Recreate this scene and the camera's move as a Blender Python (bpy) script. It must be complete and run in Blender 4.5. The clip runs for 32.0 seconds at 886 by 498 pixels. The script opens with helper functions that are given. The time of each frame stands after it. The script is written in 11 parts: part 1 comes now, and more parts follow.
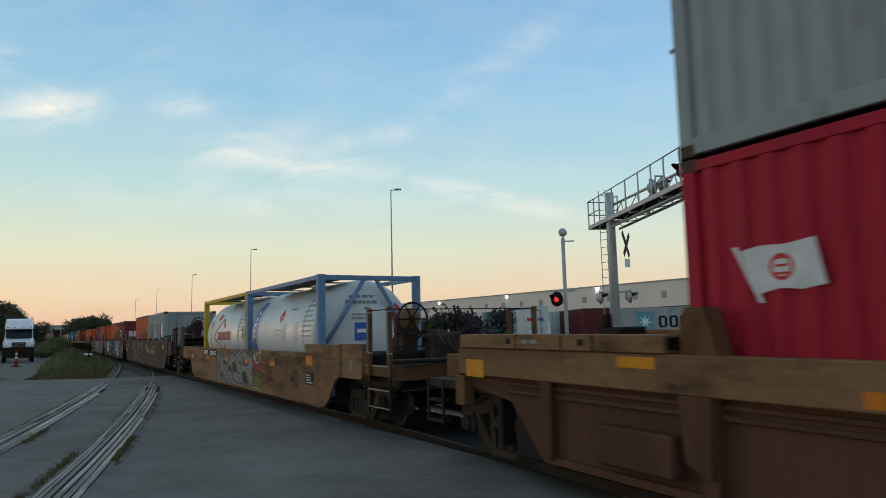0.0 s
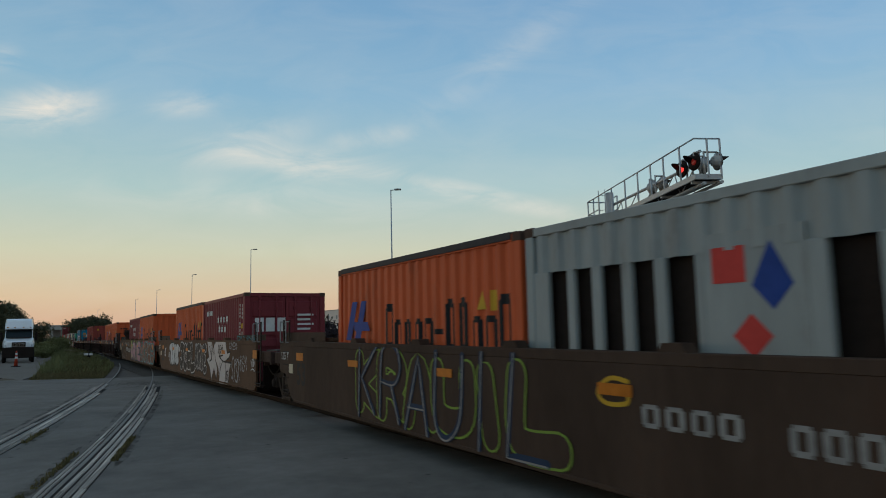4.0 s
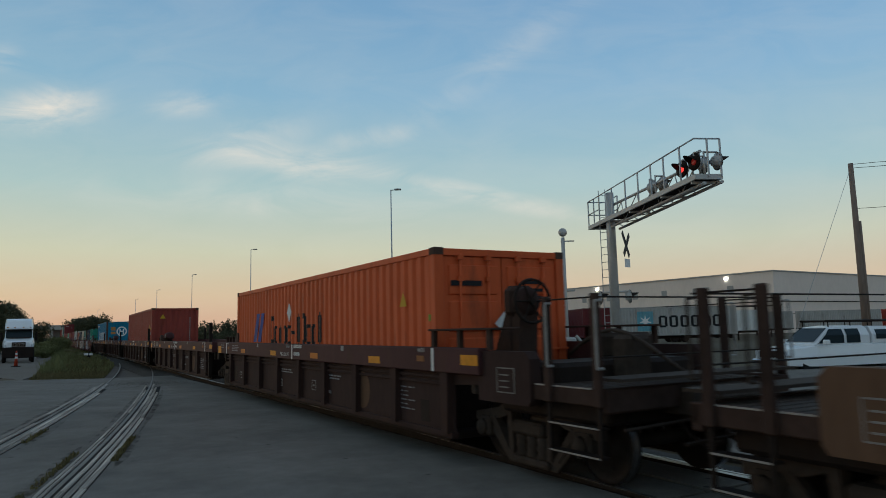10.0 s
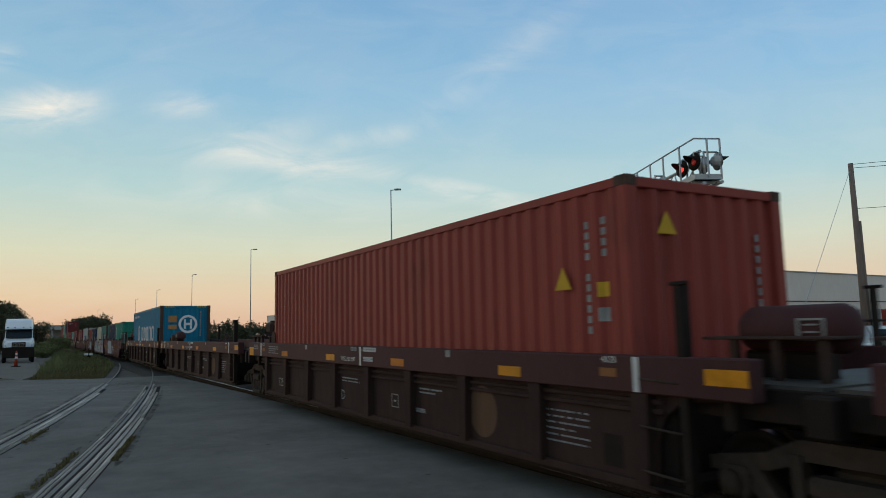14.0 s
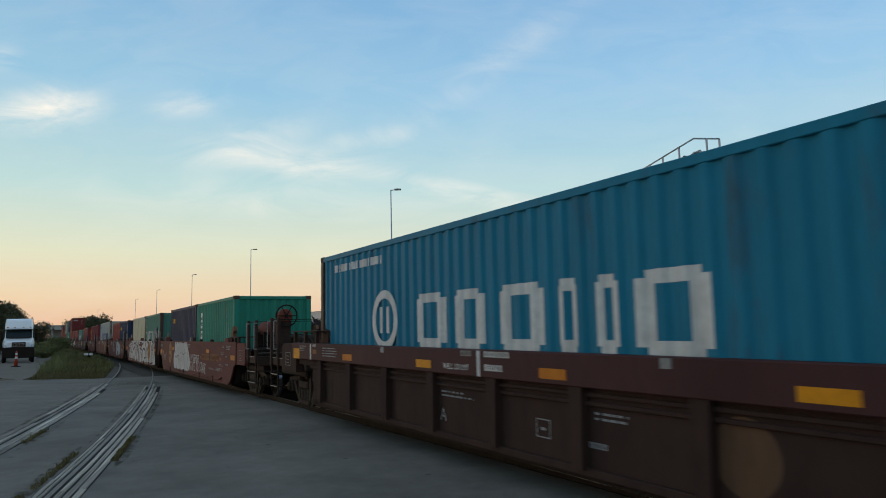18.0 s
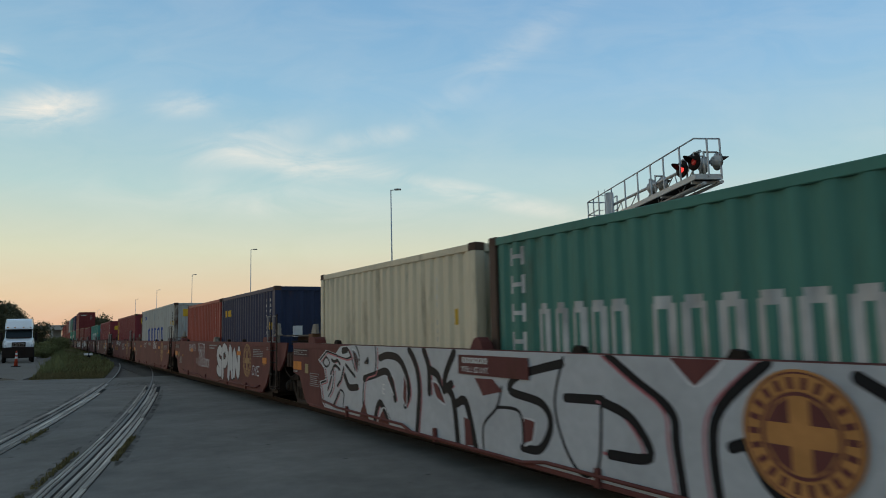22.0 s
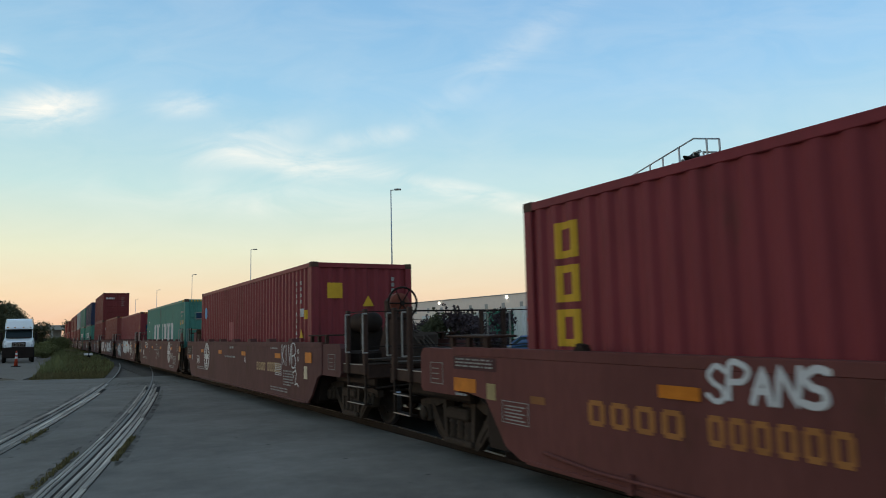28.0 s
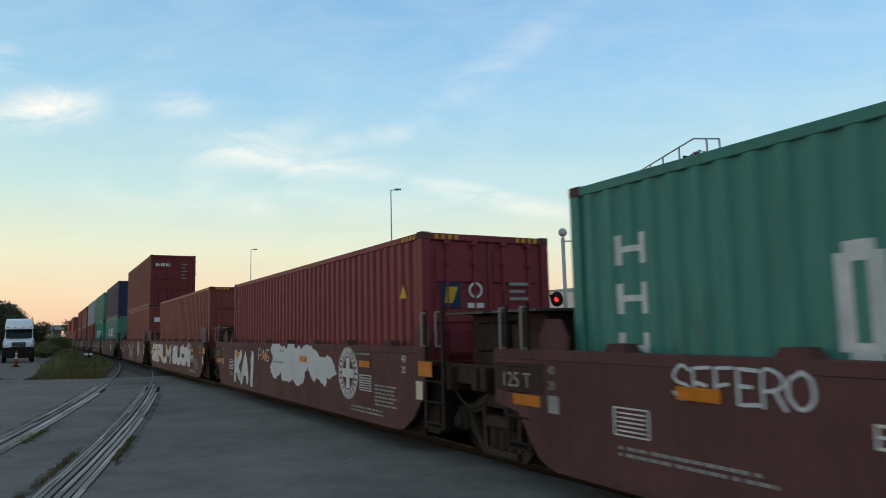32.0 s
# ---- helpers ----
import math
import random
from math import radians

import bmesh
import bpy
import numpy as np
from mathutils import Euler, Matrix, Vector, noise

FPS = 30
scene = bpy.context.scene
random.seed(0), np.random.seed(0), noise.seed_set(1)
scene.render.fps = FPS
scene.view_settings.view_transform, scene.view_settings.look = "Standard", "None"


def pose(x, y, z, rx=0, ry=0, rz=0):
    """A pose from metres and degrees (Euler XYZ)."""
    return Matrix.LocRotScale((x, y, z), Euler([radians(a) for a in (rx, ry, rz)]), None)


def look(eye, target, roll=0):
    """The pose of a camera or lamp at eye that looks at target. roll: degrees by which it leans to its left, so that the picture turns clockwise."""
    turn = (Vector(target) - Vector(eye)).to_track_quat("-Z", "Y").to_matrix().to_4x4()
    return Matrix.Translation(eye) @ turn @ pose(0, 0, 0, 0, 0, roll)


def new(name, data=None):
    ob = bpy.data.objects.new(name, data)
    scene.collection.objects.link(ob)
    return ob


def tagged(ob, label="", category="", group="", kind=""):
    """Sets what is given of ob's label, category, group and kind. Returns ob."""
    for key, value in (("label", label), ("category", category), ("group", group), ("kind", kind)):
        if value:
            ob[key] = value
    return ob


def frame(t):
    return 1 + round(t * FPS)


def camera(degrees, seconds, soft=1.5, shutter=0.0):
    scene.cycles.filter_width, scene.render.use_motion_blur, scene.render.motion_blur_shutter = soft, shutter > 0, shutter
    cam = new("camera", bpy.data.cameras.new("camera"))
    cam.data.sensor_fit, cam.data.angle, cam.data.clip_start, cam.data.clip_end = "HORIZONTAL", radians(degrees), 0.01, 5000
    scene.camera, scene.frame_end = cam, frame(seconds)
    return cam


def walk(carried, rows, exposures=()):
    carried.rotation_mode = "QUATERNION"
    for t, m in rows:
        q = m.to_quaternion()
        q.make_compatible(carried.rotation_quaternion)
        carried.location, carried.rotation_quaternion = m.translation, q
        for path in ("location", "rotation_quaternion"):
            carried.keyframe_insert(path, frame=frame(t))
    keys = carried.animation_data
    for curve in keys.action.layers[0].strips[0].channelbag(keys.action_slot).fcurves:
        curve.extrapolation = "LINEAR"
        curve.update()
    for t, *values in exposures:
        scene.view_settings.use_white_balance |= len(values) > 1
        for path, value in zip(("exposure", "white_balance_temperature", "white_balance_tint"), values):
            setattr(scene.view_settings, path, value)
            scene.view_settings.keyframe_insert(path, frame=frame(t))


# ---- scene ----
CLIP = 32.0
cam = camera(65.81, CLIP, soft=0.95, shutter=0.2)
EYE = Matrix.Translation((0, 0, 1.70)) @ pose(0, 0, 0, 96.769, 0, 0) @ pose(0, 0, 0, 0, 0, -1.398)
walk(cam, [(0, EYE), (CLIP, EYE)], exposures=[(0, 0.2), (0.6, -0.1), (1, -0.2), (2, -0.12), (3, -0.17), (6, 0.0), (7, 0.03), (8, -0.1), (9, 0.02), (10, -0.17), (11, 0.02), (12, -0.12), (13, -0.28), (14, 0.04), (14.5, 0.28), (16.6, -0.18), (17, -0.22), (18, 0.18), (19, 0.17),
                                           (20, 0.0), (21, 0.10), (22, 0.03), (23, 0.05), (25, 0.12), (28, 0.3), (28.7, 0.08), (29, 0.10), (30, 0.36), (31, 0.36), (CLIP, 0.34)])

# ---- world and light ----
SUN_TURN, SUN_RISE = -62.0, 1.5      # degrees to the west of straight ahead, above the horizon


def sky_world():
    w = bpy.data.worlds.new("dusk_sky")
    scene.world = w
    w.use_nodes = True
    nt = w.node_tree
    nt.nodes.clear()
    out = nt.nodes.new("ShaderNodeOutputWorld")
    bg = nt.nodes.new("ShaderNodeBackground")
    sky = nt.nodes.new("ShaderNodeTexSky")
    sky.sky_type, sky.sun_disc = "NISHITA", False
    sky.sun_elevation, sky.sun_rotation = radians(SUN_RISE), radians(SUN_TURN)
    sky.dust_density, sky.air_density, sky.ozone_density = 1.0, 1.0, 2.0
    co = nt.nodes.new("ShaderNodeTexCoord")
    sep = nt.nodes.new("ShaderNodeSeparateXYZ")
    nt.links.new(co.outputs["Generated"], sep.inputs[0])
    ramp = nt.nodes.new("ShaderNodeValToRGB")
    stops = [(0.0, (0.30, 0.24, 0.20)), (0.012, (0.74, 0.47, 0.33)), (0.055, (0.77, 0.605, 0.415)), (0.115, (0.68, 0.71, 0.545)),
             (0.20, (0.46, 0.66, 0.68)), (0.33, (0.29, 0.53, 0.73)), (0.50, (0.185, 0.39, 0.65)), (0.68, (0.24, 0.38, 0.53)), (1.0, (0.27, 0.33, 0.40))]
    ramp.color_ramp.elements[0].position, ramp.color_ramp.elements[1].position = 0.0, 1.0
    for i, (p, c) in enumerate(stops):
        e = ramp.color_ramp.elements[0] if i == 0 else ramp.color_ramp.elements[-1] if i == len(stops) - 1 else ramp.color_ramp.elements.new(p)
        e.color = (*c, 1)
    nt.links.new(sep.outputs["Z"], ramp.inputs[0])
    mix = nt.nodes.new("ShaderNodeMix")
    mix.data_type = "RGBA"
    mix.inputs["Factor"].default_value = 0.94
    gain = nt.nodes.new("ShaderNodeVectorMath")
    gain.operation = "SCALE"
    gain.inputs["Scale"].default_value = 0.12
    nt.links.new(sky.outputs[0], gain.inputs[0])
    nt.links.new(gain.outputs[0], mix.inputs["A"])
    nt.links.new(ramp.outputs[0], mix.inputs["B"])
    # thin evening clouds: (across, up, half length, half height, slope, strength) as tangents from straight ahead
    clouds = ((-0.60, 0.345, 0.085, 0.034, 4, 1.0), (-0.665, 0.43, 0.03, 0.02, 0, 0.5), (-0.20, 0.252, 0.13, 0.024, -7, 0.75), (-0.30, 0.285, 0.10, 0.03, 12, 0.5),
              (0.05, 0.198, 0.17, 0.015, -13, 0.7), (-0.38, 0.348, 0.06, 0.02, 4, 0.45), (0.10, 0.41, 0.24, 0.026, 36, 0.20), (-0.11, 0.289, 0.06, 0.016, 6, 0.5), (-0.24, 0.20, 0.3, 0.03, -4, 0.25))
    div = nt.nodes.new("ShaderNodeVectorMath")
    div.operation = "DIVIDE"
    cmb = nt.nodes.new("ShaderNodeCombineXYZ")
    for k in range(3):
        nt.links.new(sep.outputs["Y"], cmb.inputs[k])
    nt.links.new(co.outputs["Generated"], div.inputs[0])
    nt.links.new(cmb.outputs[0], div.inputs[1])
    s2 = nt.nodes.new("ShaderNodeSeparateXYZ")
    nt.links.new(div.outputs[0], s2.inputs[0])
    uv = nt.nodes.new("ShaderNodeCombineXYZ")
    nt.links.new(s2.outputs["X"], uv.inputs[0])
    nt.links.new(s2.outputs["Z"], uv.inputs[1])
    total = None
    for cx, cz, ax, az, slope, power in clouds:
        mp = nt.nodes.new("ShaderNodeMapping")
        mp.vector_type = "TEXTURE"
        mp.inputs["Location"].default_value = (cx, cz, 0)
        mp.inputs["Rotation"].default_value = (0, 0, radians(slope))
        mp.inputs["Scale"].default_value = (ax, az, 1)
        nt.links.new(uv.outputs[0], mp.inputs[0])
        ln = nt.nodes.new("ShaderNodeVectorMath")
        ln.operation = "LENGTH"
        nt.links.new(mp.outputs[0], ln.inputs[0])
        mr = nt.nodes.new("ShaderNodeMapRange")
        mr.interpolation_type = "SMOOTHSTEP"
        mr.inputs["From Min"].default_value, mr.inputs["From Max"].default_value = 0.1, 1.5
        mr.inputs["To Min"].default_value, mr.inputs["To Max"].default_value = power, 0.0
        nt.links.new(ln.outputs["Value"], mr.inputs[0])
        if total is None:
            total = mr.outputs[0]
        else:
            ad = nt.nodes.new("ShaderNodeMath")
            ad.operation = "ADD"
            nt.links.new(total, ad.inputs[0])
            nt.links.new(mr.outputs[0], ad.inputs[1])
            total = ad.outputs[0]
    base = nt.nodes.new("ShaderNodeMath")
    base.operation, base.inputs[1].default_value = "ADD", 0.10
    nt.links.new(total, base.inputs[0])
    mp = nt.nodes.new("ShaderNodeMapping")
    mp.inputs["Rotation"].default_value = (0, 0, radians(-16))
    mp.inputs["Scale"].default_value = (5.5, 15, 1)
    nt.links.new(uv.outputs[0], mp.inputs[0])
    n = nt.nodes.new("ShaderNodeTexNoise")
    n.inputs["Scale"].default_value, n.inputs["Detail"].default_value, n.inputs["Roughness"].default_value = 1.0, 8, 0.6
    n.inputs["Distortion"].default_value = 0.8
    nt.links.new(mp.outputs[0], n.inputs["Vector"])
    band = nt.nodes.new("ShaderNodeMapRange")
    band.inputs["From Min"].default_value, band.inputs["From Max"].default_value = 0.34, 0.72
    nt.links.new(n.outputs[0], band.inputs[0])
    k = nt.nodes.new("ShaderNodeMath")
    k.operation, k.use_clamp = "MULTIPLY", True
    nt.links.new(base.outputs[0], k.inputs[0])
    nt.links.new(band.outputs[0], k.inputs[1])
    cl = nt.nodes.new("ShaderNodeMix")
    cl.data_type = "RGBA"
    cl.inputs["B"].default_value = (0.92, 0.86, 0.76, 1)
    nt.links.new(k.outputs[0], cl.inputs["Factor"])
    # a little warmer towards the sunset, a little cooler away from it
    side = nt.nodes.new("ShaderNodeMapRange")
    side.inputs["From Min"].default_value, side.inputs["From Max"].default_value = -0.5, 0.5
    nt.links.new(sep.outputs["X"], side.inputs[0])
    tint = nt.nodes.new("ShaderNodeMix")
    tint.data_type = "RGBA"
    tint.inputs["A"].default_value, tint.inputs["B"].default_value = (1.03, 1.0, 0.955, 1), (0.98, 0.99, 1.03, 1)
    nt.links.new(side.outputs[0], tint.inputs["Factor"])
    warm = nt.nodes.new("ShaderNodeVectorMath")
    warm.operation = "MULTIPLY"
    nt.links.new(mix.outputs["Result"], warm.inputs[0])
    nt.links.new(tint.outputs["Result"], warm.inputs[1])
    nt.links.new(warm.outputs[0], cl.inputs["A"])
    nt.links.new(cl.outputs["Result"], bg.inputs[0])
    bg.inputs[1].default_value = 1.0
    nt.links.new(bg.outputs[0], out.inputs[0])


sky_world()
sun_data = bpy.data.lights.new("sun", "SUN")
sun_data.energy, sun_data.angle, sun_data.color = 0.25, radians(12), (1.0, 0.72, 0.48)
sun = new("sun", sun_data)
sun_way = Vector((math.sin(radians(SUN_TURN)), math.cos(radians(SUN_TURN)), math.tan(radians(4.0))))
sun.matrix_world = look(sun_way * 50, (0, 0, 0))


# ---- materials ----
def mat(name, color, rough=0.6, metal=0.0, vary=0.25, grain=9.0, stain=0.35, scale=0.8, dark=0.5, bump=0.15, stretch=(1, 1, 1), spread=0.0, emit=None, turn=0, rust=0.0, rust_at=0.56):
    """A painted or raw surface: colour with coarse stains and fine grain, bump, and a little change from piece to piece."""
    m = bpy.data.materials.new(name)
    m.use_nodes = True
    nt = m.node_tree
    bs = nt.nodes["Principled BSDF"]
    co = nt.nodes.new("ShaderNodeTexCoord")
    mp = nt.nodes.new("ShaderNodeMapping")
    mp.vector_type = "TEXTURE"
    mp.inputs["Rotation"].default_value = (0, 0, radians(turn))
    mp.inputs["Scale"].default_value = tuple(1 / k for k in stretch)
    nt.links.new(co.outputs["Object"], mp.inputs[0])
    big = nt.nodes.new("ShaderNodeTexNoise")
    big.inputs["Scale"].default_value, big.inputs["Detail"].default_value = scale, 5
    fine = nt.nodes.new("ShaderNodeTexNoise")
    fine.inputs["Scale"].default_value, fine.inputs["Detail"].default_value = grain, 6
    info = nt.nodes.new("ShaderNodeObjectInfo")
    off = nt.nodes.new("ShaderNodeVectorMath")
    off.operation = "MULTIPLY_ADD"
    off.inputs[1].default_value = (37, 23, 11)
    nt.links.new(info.outputs["Random"], off.inputs[0])
    nt.links.new(mp.outputs[0], off.inputs[2])
    nt.links.new(off.outputs[0], big.inputs["Vector"])
    nt.links.new(off.outputs[0], fine.inputs["Vector"])
    r1 = nt.nodes.new("ShaderNodeMapRange")
    r1.inputs["From Min"].default_value, r1.inputs["From Max"].default_value = 0.42, 0.72
    nt.links.new(big.outputs[0], r1.inputs[0])
    k = nt.nodes.new("ShaderNodeMath")
    k.operation, k.inputs[1].default_value = "MULTIPLY", stain
    nt.links.new(r1.outputs[0], k.inputs[0])
    mx = nt.nodes.new("ShaderNodeMix")
    mx.data_type = "RGBA"
    mx.inputs["A"].default_value = (*color, 1)
    mx.inputs["B"].default_value = (*(c * dark for c in color), 1)
    nt.links.new(k.outputs[0], mx.inputs["Factor"])
    r2 = nt.nodes.new("ShaderNodeMapRange")
    r2.inputs["To Min"].default_value, r2.inputs["To Max"].default_value = 1 - vary, 1 + vary
    nt.links.new(fine.outputs[0], r2.inputs[0])
    r3 = nt.nodes.new("ShaderNodeMapRange")
    r3.inputs["To Min"].default_value, r3.inputs["To Max"].default_value = 1 - spread, 1 + spread
    nt.links.new(info.outputs["Random"], r3.inputs[0])
    kk = nt.nodes.new("ShaderNodeMath")
    kk.operation = "MULTIPLY"
    nt.links.new(r2.outputs[0], kk.inputs[0])
    nt.links.new(r3.outputs[0], kk.inputs[1])
    sc = nt.nodes.new("ShaderNodeVectorMath")
    sc.operation = "SCALE"
    nt.links.new(mx.outputs["Result"], sc.inputs[0])
    nt.links.new(kk.outputs[0], sc.inputs["Scale"])
    nt.links.new(sc.outputs[0], bs.inputs["Base Color"])
    if rust:
        spot = nt.nodes.new("ShaderNodeTexNoise")
        spot.inputs["Scale"].default_value, spot.inputs["Detail"].default_value, spot.inputs["Roughness"].default_value = 1.7, 9, 0.68
        nt.links.new(off.outputs[0], spot.inputs["Vector"])
        r4 = nt.nodes.new("ShaderNodeMapRange")
        r4.inputs["From Min"].default_value, r4.inputs["From Max"].default_value, r4.inputs["To Max"].default_value = rust_at, rust_at + 0.16, rust
        nt.links.new(spot.outputs[0], r4.inputs[0])
        mr = nt.nodes.new("ShaderNodeMix")
        mr.data_type = "RGBA"
        mr.inputs["B"].default_value = (0.072, 0.035, 0.021, 1)
        nt.links.new(r4.outputs[0], mr.inputs["Factor"])
        nt.links.new(sc.outputs[0], mr.inputs["A"])
        nt.links.new(mr.outputs["Result"], bs.inputs["Base Color"])
    bs.inputs["Roughness"].default_value, bs.inputs["Metallic"].default_value = rough, metal
    bs.inputs["Specular IOR Level"].default_value = 0.5 if rough < 0.5 or metal > 0.4 else 0.10
    if bump:
        b = nt.nodes.new("ShaderNodeBump")
        b.inputs["Strength"].default_value, b.inputs["Distance"].default_value = bump, 0.02
        nt.links.new(fine.outputs[0], b.inputs["Height"])
        nt.links.new(b.outputs[0], bs.inputs["Normal"])
    if emit:
        bs.inputs["Emission Color"].default_value, bs.inputs["Emission Strength"].default_value = (*emit[0], 1), emit[1]
    return m


def glass(name, color=(0.02, 0.03, 0.035)):
    m = bpy.data.materials.new(name)
    m.use_nodes = True
    bs = m.node_tree.nodes["Principled BSDF"]
    bs.inputs["Base Color"].default_value, bs.inputs["Roughness"].default_value = (*color, 1), 0.08
    bs.inputs["Specular IOR Level"].default_value = 0.12
    return m


def paint(name, color, dark=0.55, stain=0.35, rough=0.55):
    """Weathered container paint with streaks that run down the sheet."""
    return mat(name, color, rough, 0, 0.14, 7, stain, 0.9, dark, 0.06, (1.6, 1.6, 0.35), rust=0.5)


ASPHALT = mat("asphalt", (0.182, 0.165, 0.144), 0.9, 0, 0.45, 60, 0.7, 0.22, 0.64, 0.25)


def weather(m):
    """Blotches, faint worn streaks and scattered dark specks over a wide surface."""
    nt = m.node_tree
    bs = nt.nodes["Principled BSDF"]
    base = bs.inputs["Base Color"].links[0].from_socket
    co = nt.nodes.new("ShaderNodeTexCoord")
    for scale, stretch, lo, hi, a, b in ((0.9, (1, 1, 1), 0.35, 0.68, 0.84, 1.13), (0.5, (0.35, 1.6, 1), 0.46, 0.70, 1.0, 1.14), (5.0, (1, 1, 1), 0.40, 0.66, 0.93, 1.06)):
        mp = nt.nodes.new("ShaderNodeMapping")
        mp.inputs["Scale"].default_value = stretch
        mp.inputs["Rotation"].default_value = (0, 0, 0.5)
        no = nt.nodes.new("ShaderNodeTexNoise")
        no.inputs["Scale"].default_value, no.inputs["Detail"].default_value, no.inputs["Roughness"].default_value = scale, 8, 0.62
        mr = nt.nodes.new("ShaderNodeMapRange")
        mr.inputs["From Min"].default_value, mr.inputs["From Max"].default_value, mr.inputs["To Min"].default_value, mr.inputs["To Max"].default_value = lo, hi, a, b
        sc = nt.nodes.new("ShaderNodeVectorMath")
        sc.operation = "SCALE"
        nt.links.new(co.outputs["Object"], mp.inputs[0])
        nt.links.new(mp.outputs[0], no.inputs["Vector"])
        nt.links.new(no.outputs[0], mr.inputs[0])
        nt.links.new(base, sc.inputs[0])
        nt.links.new(mr.outputs[0], sc.inputs["Scale"])
        base = sc.outputs[0]
    vo = nt.nodes.new("ShaderNodeTexVoronoi")
    vo.inputs["Scale"].default_value = 1.5
    mr = nt.nodes.new("ShaderNodeMapRange")
    mr.inputs["From Min"].default_value, mr.inputs["From Max"].default_value, mr.inputs["To Min"].default_value = 0.035, 0.07, 0.45
    sc = nt.nodes.new("ShaderNodeVectorMath")
    sc.operation = "SCALE"
    nt.links.new(co.outputs["Object"], vo.inputs["Vector"])
    nt.links.new(vo.outputs["Distance"], mr.inputs[0])
    nt.links.new(base, sc.inputs[0])
    nt.links.new(mr.outputs[0], sc.inputs["Scale"])
    nt.links.new(sc.outputs[0], bs.inputs["Base Color"])


weather(ASPHALT)
# main line rail side, coloured near black for the shadow under the train
RAIL_SIDE = mat("shadow_dark_rail_side", (0.026, 0.019, 0.015), 0.85, 0.2, 0.3, 12, 0.4, 2, 0.5, 0.2)
STEEL = mat("rail_steel", (0.34, 0.33, 0.32), 0.34, 0.9, 0.15, 20, 0.3, 2, 0.5, 0.05)
RUST = mat("rusty_rail", (0.040, 0.029, 0.023), 0.8, 0.1, 0.3, 18, 0.5, 2, 0.5, 0.3)
TIMBER = mat("weathered_timber", (0.44, 0.39, 0.33), 0.85, 0, 0.9, 9, 0.9, 1.6, 0.30, 0.9, (0.10, 3.5, 3.0), 0.30, turn=107.5)
DULL_RAIL = mat("dull_rail", (0.17, 0.15, 0.135), 0.55, 0.4, 0.3, 20, 0.4, 2, 0.5, 0.1)
TIE_WOOD = mat("tie_wood", (0.11, 0.095, 0.08), 0.9, 0, 0.4, 9, 0.5, 1.2, 0.5, 0.5)
TREAD_PLATE = mat("worn_tread_plate", (0.085, 0.078, 0.07), 0.6, 0.2, 0.3, 14, 0.5, 2, 0.5, 0.3)
CAST_RUST = mat("rusty_casting", (0.095, 0.058, 0.043), 0.8, 0.1, 0.35, 14, 0.5, 3, 0.5, 0.3)
YELLOW_IRON = mat("grimy_yellow_iron", (0.15, 0.074, 0.036), 0.78, 0, 0.35, 8, 0.8, 1.5, 0.4, 0.2, rust=0.8)
WALK_IRON = mat("dark_deck_iron", (0.034, 0.029, 0.026), 0.65, 0.2, 0.3, 12, 0.5, 2, 0.5, 0.2)
PALE_PLATE = mat("pale_worn_guide", (0.27, 0.24, 0.20), 0.75, 0, 0.3, 10, 0.6, 1.5, 0.4, 0.2, rust=0.8)
RUST_ARM = mat("rusty_guide_arm", (0.155, 0.080, 0.045), 0.8, 0, 0.35, 10, 0.6, 1.5, 0.5, 0.3, rust=0.7)
# grimy iron, its colour made darker for the shadow at the car ends
END_IRON = mat("grimy_shaded_end_iron", (0.052, 0.030, 0.023), 0.75, 0, 0.35, 10, 0.55, 1.5, 0.45, 0.2)
HEDGE = mat("hedge_leaf", (0.165, 0.165, 0.070), 0.85, 0, 0.5, 2.5, 0.5, 0.4, 0.5, 0)
BALLAST = mat("ballast", (0.062, 0.054, 0.047), 0.95, 0, 0.6, 22, 0.4, 0.6, 0.5, 1.0)
GRASS = mat("grass", (0.142, 0.116, 0.052), 0.9, 0, 0.5, 6, 0.7, 0.35, 0.5, 0.3)
SOIL = mat("soil", (0.11, 0.09, 0.062), 0.95, 0, 0.4, 6, 0.5, 0.4, 0.6, 0.6)
DIRT = mat("gravelly_dirt", (0.115, 0.099, 0.086), 0.95, 0, 0.5, 14, 0.6, 0.5, 0.5, 0.9)
LEAF = mat("leaf", (0.080, 0.080, 0.045), 0.8, 0, 0.5, 2.5, 0.5, 0.4, 0.4, 0)
LEAF_PURPLE = mat("flowering_leaf", (0.062, 0.045, 0.050), 0.8, 0, 0.5, 2.5, 0.4, 0.5, 0.5, 0)
BARK = mat("bark", (0.07, 0.055, 0.042), 0.9, 0, 0.4, 9, 0.4, 1, 0.5, 0.6, (1, 1, 0.3))
CONCRETE = mat("concrete", (0.34, 0.33, 0.31), 0.85, 0, 0.15, 12, 0.35, 0.4, 0.75, 0.2)
TILT_WALL = mat("painted_concrete_wall", (0.74, 0.63, 0.55), 0.8, 0, 0.08, 2.0, 0.35, 0.12, 0.82, 0.05, (1, 1, 0.4))
DARK = mat("black_steel", (0.024, 0.017, 0.014), 0.7, 0.2, 0.3, 12, 0.4, 2, 0.5, 0.2)
GRIME = mat("grimy_cast_steel", (0.056, 0.041, 0.032), 0.8, 0.2, 0.4, 12, 0.5, 2.5, 0.5, 0.3)
WHEEL = mat("wheel_steel", (0.030, 0.023, 0.020), 0.7, 0.2, 0.3, 14, 0.5, 3, 0.5, 0.2)
TREAD = mat("polished_tread", (0.36, 0.36, 0.37), 0.3, 1.0, 0.1, 20, 0.2, 3, 0.6, 0.05)
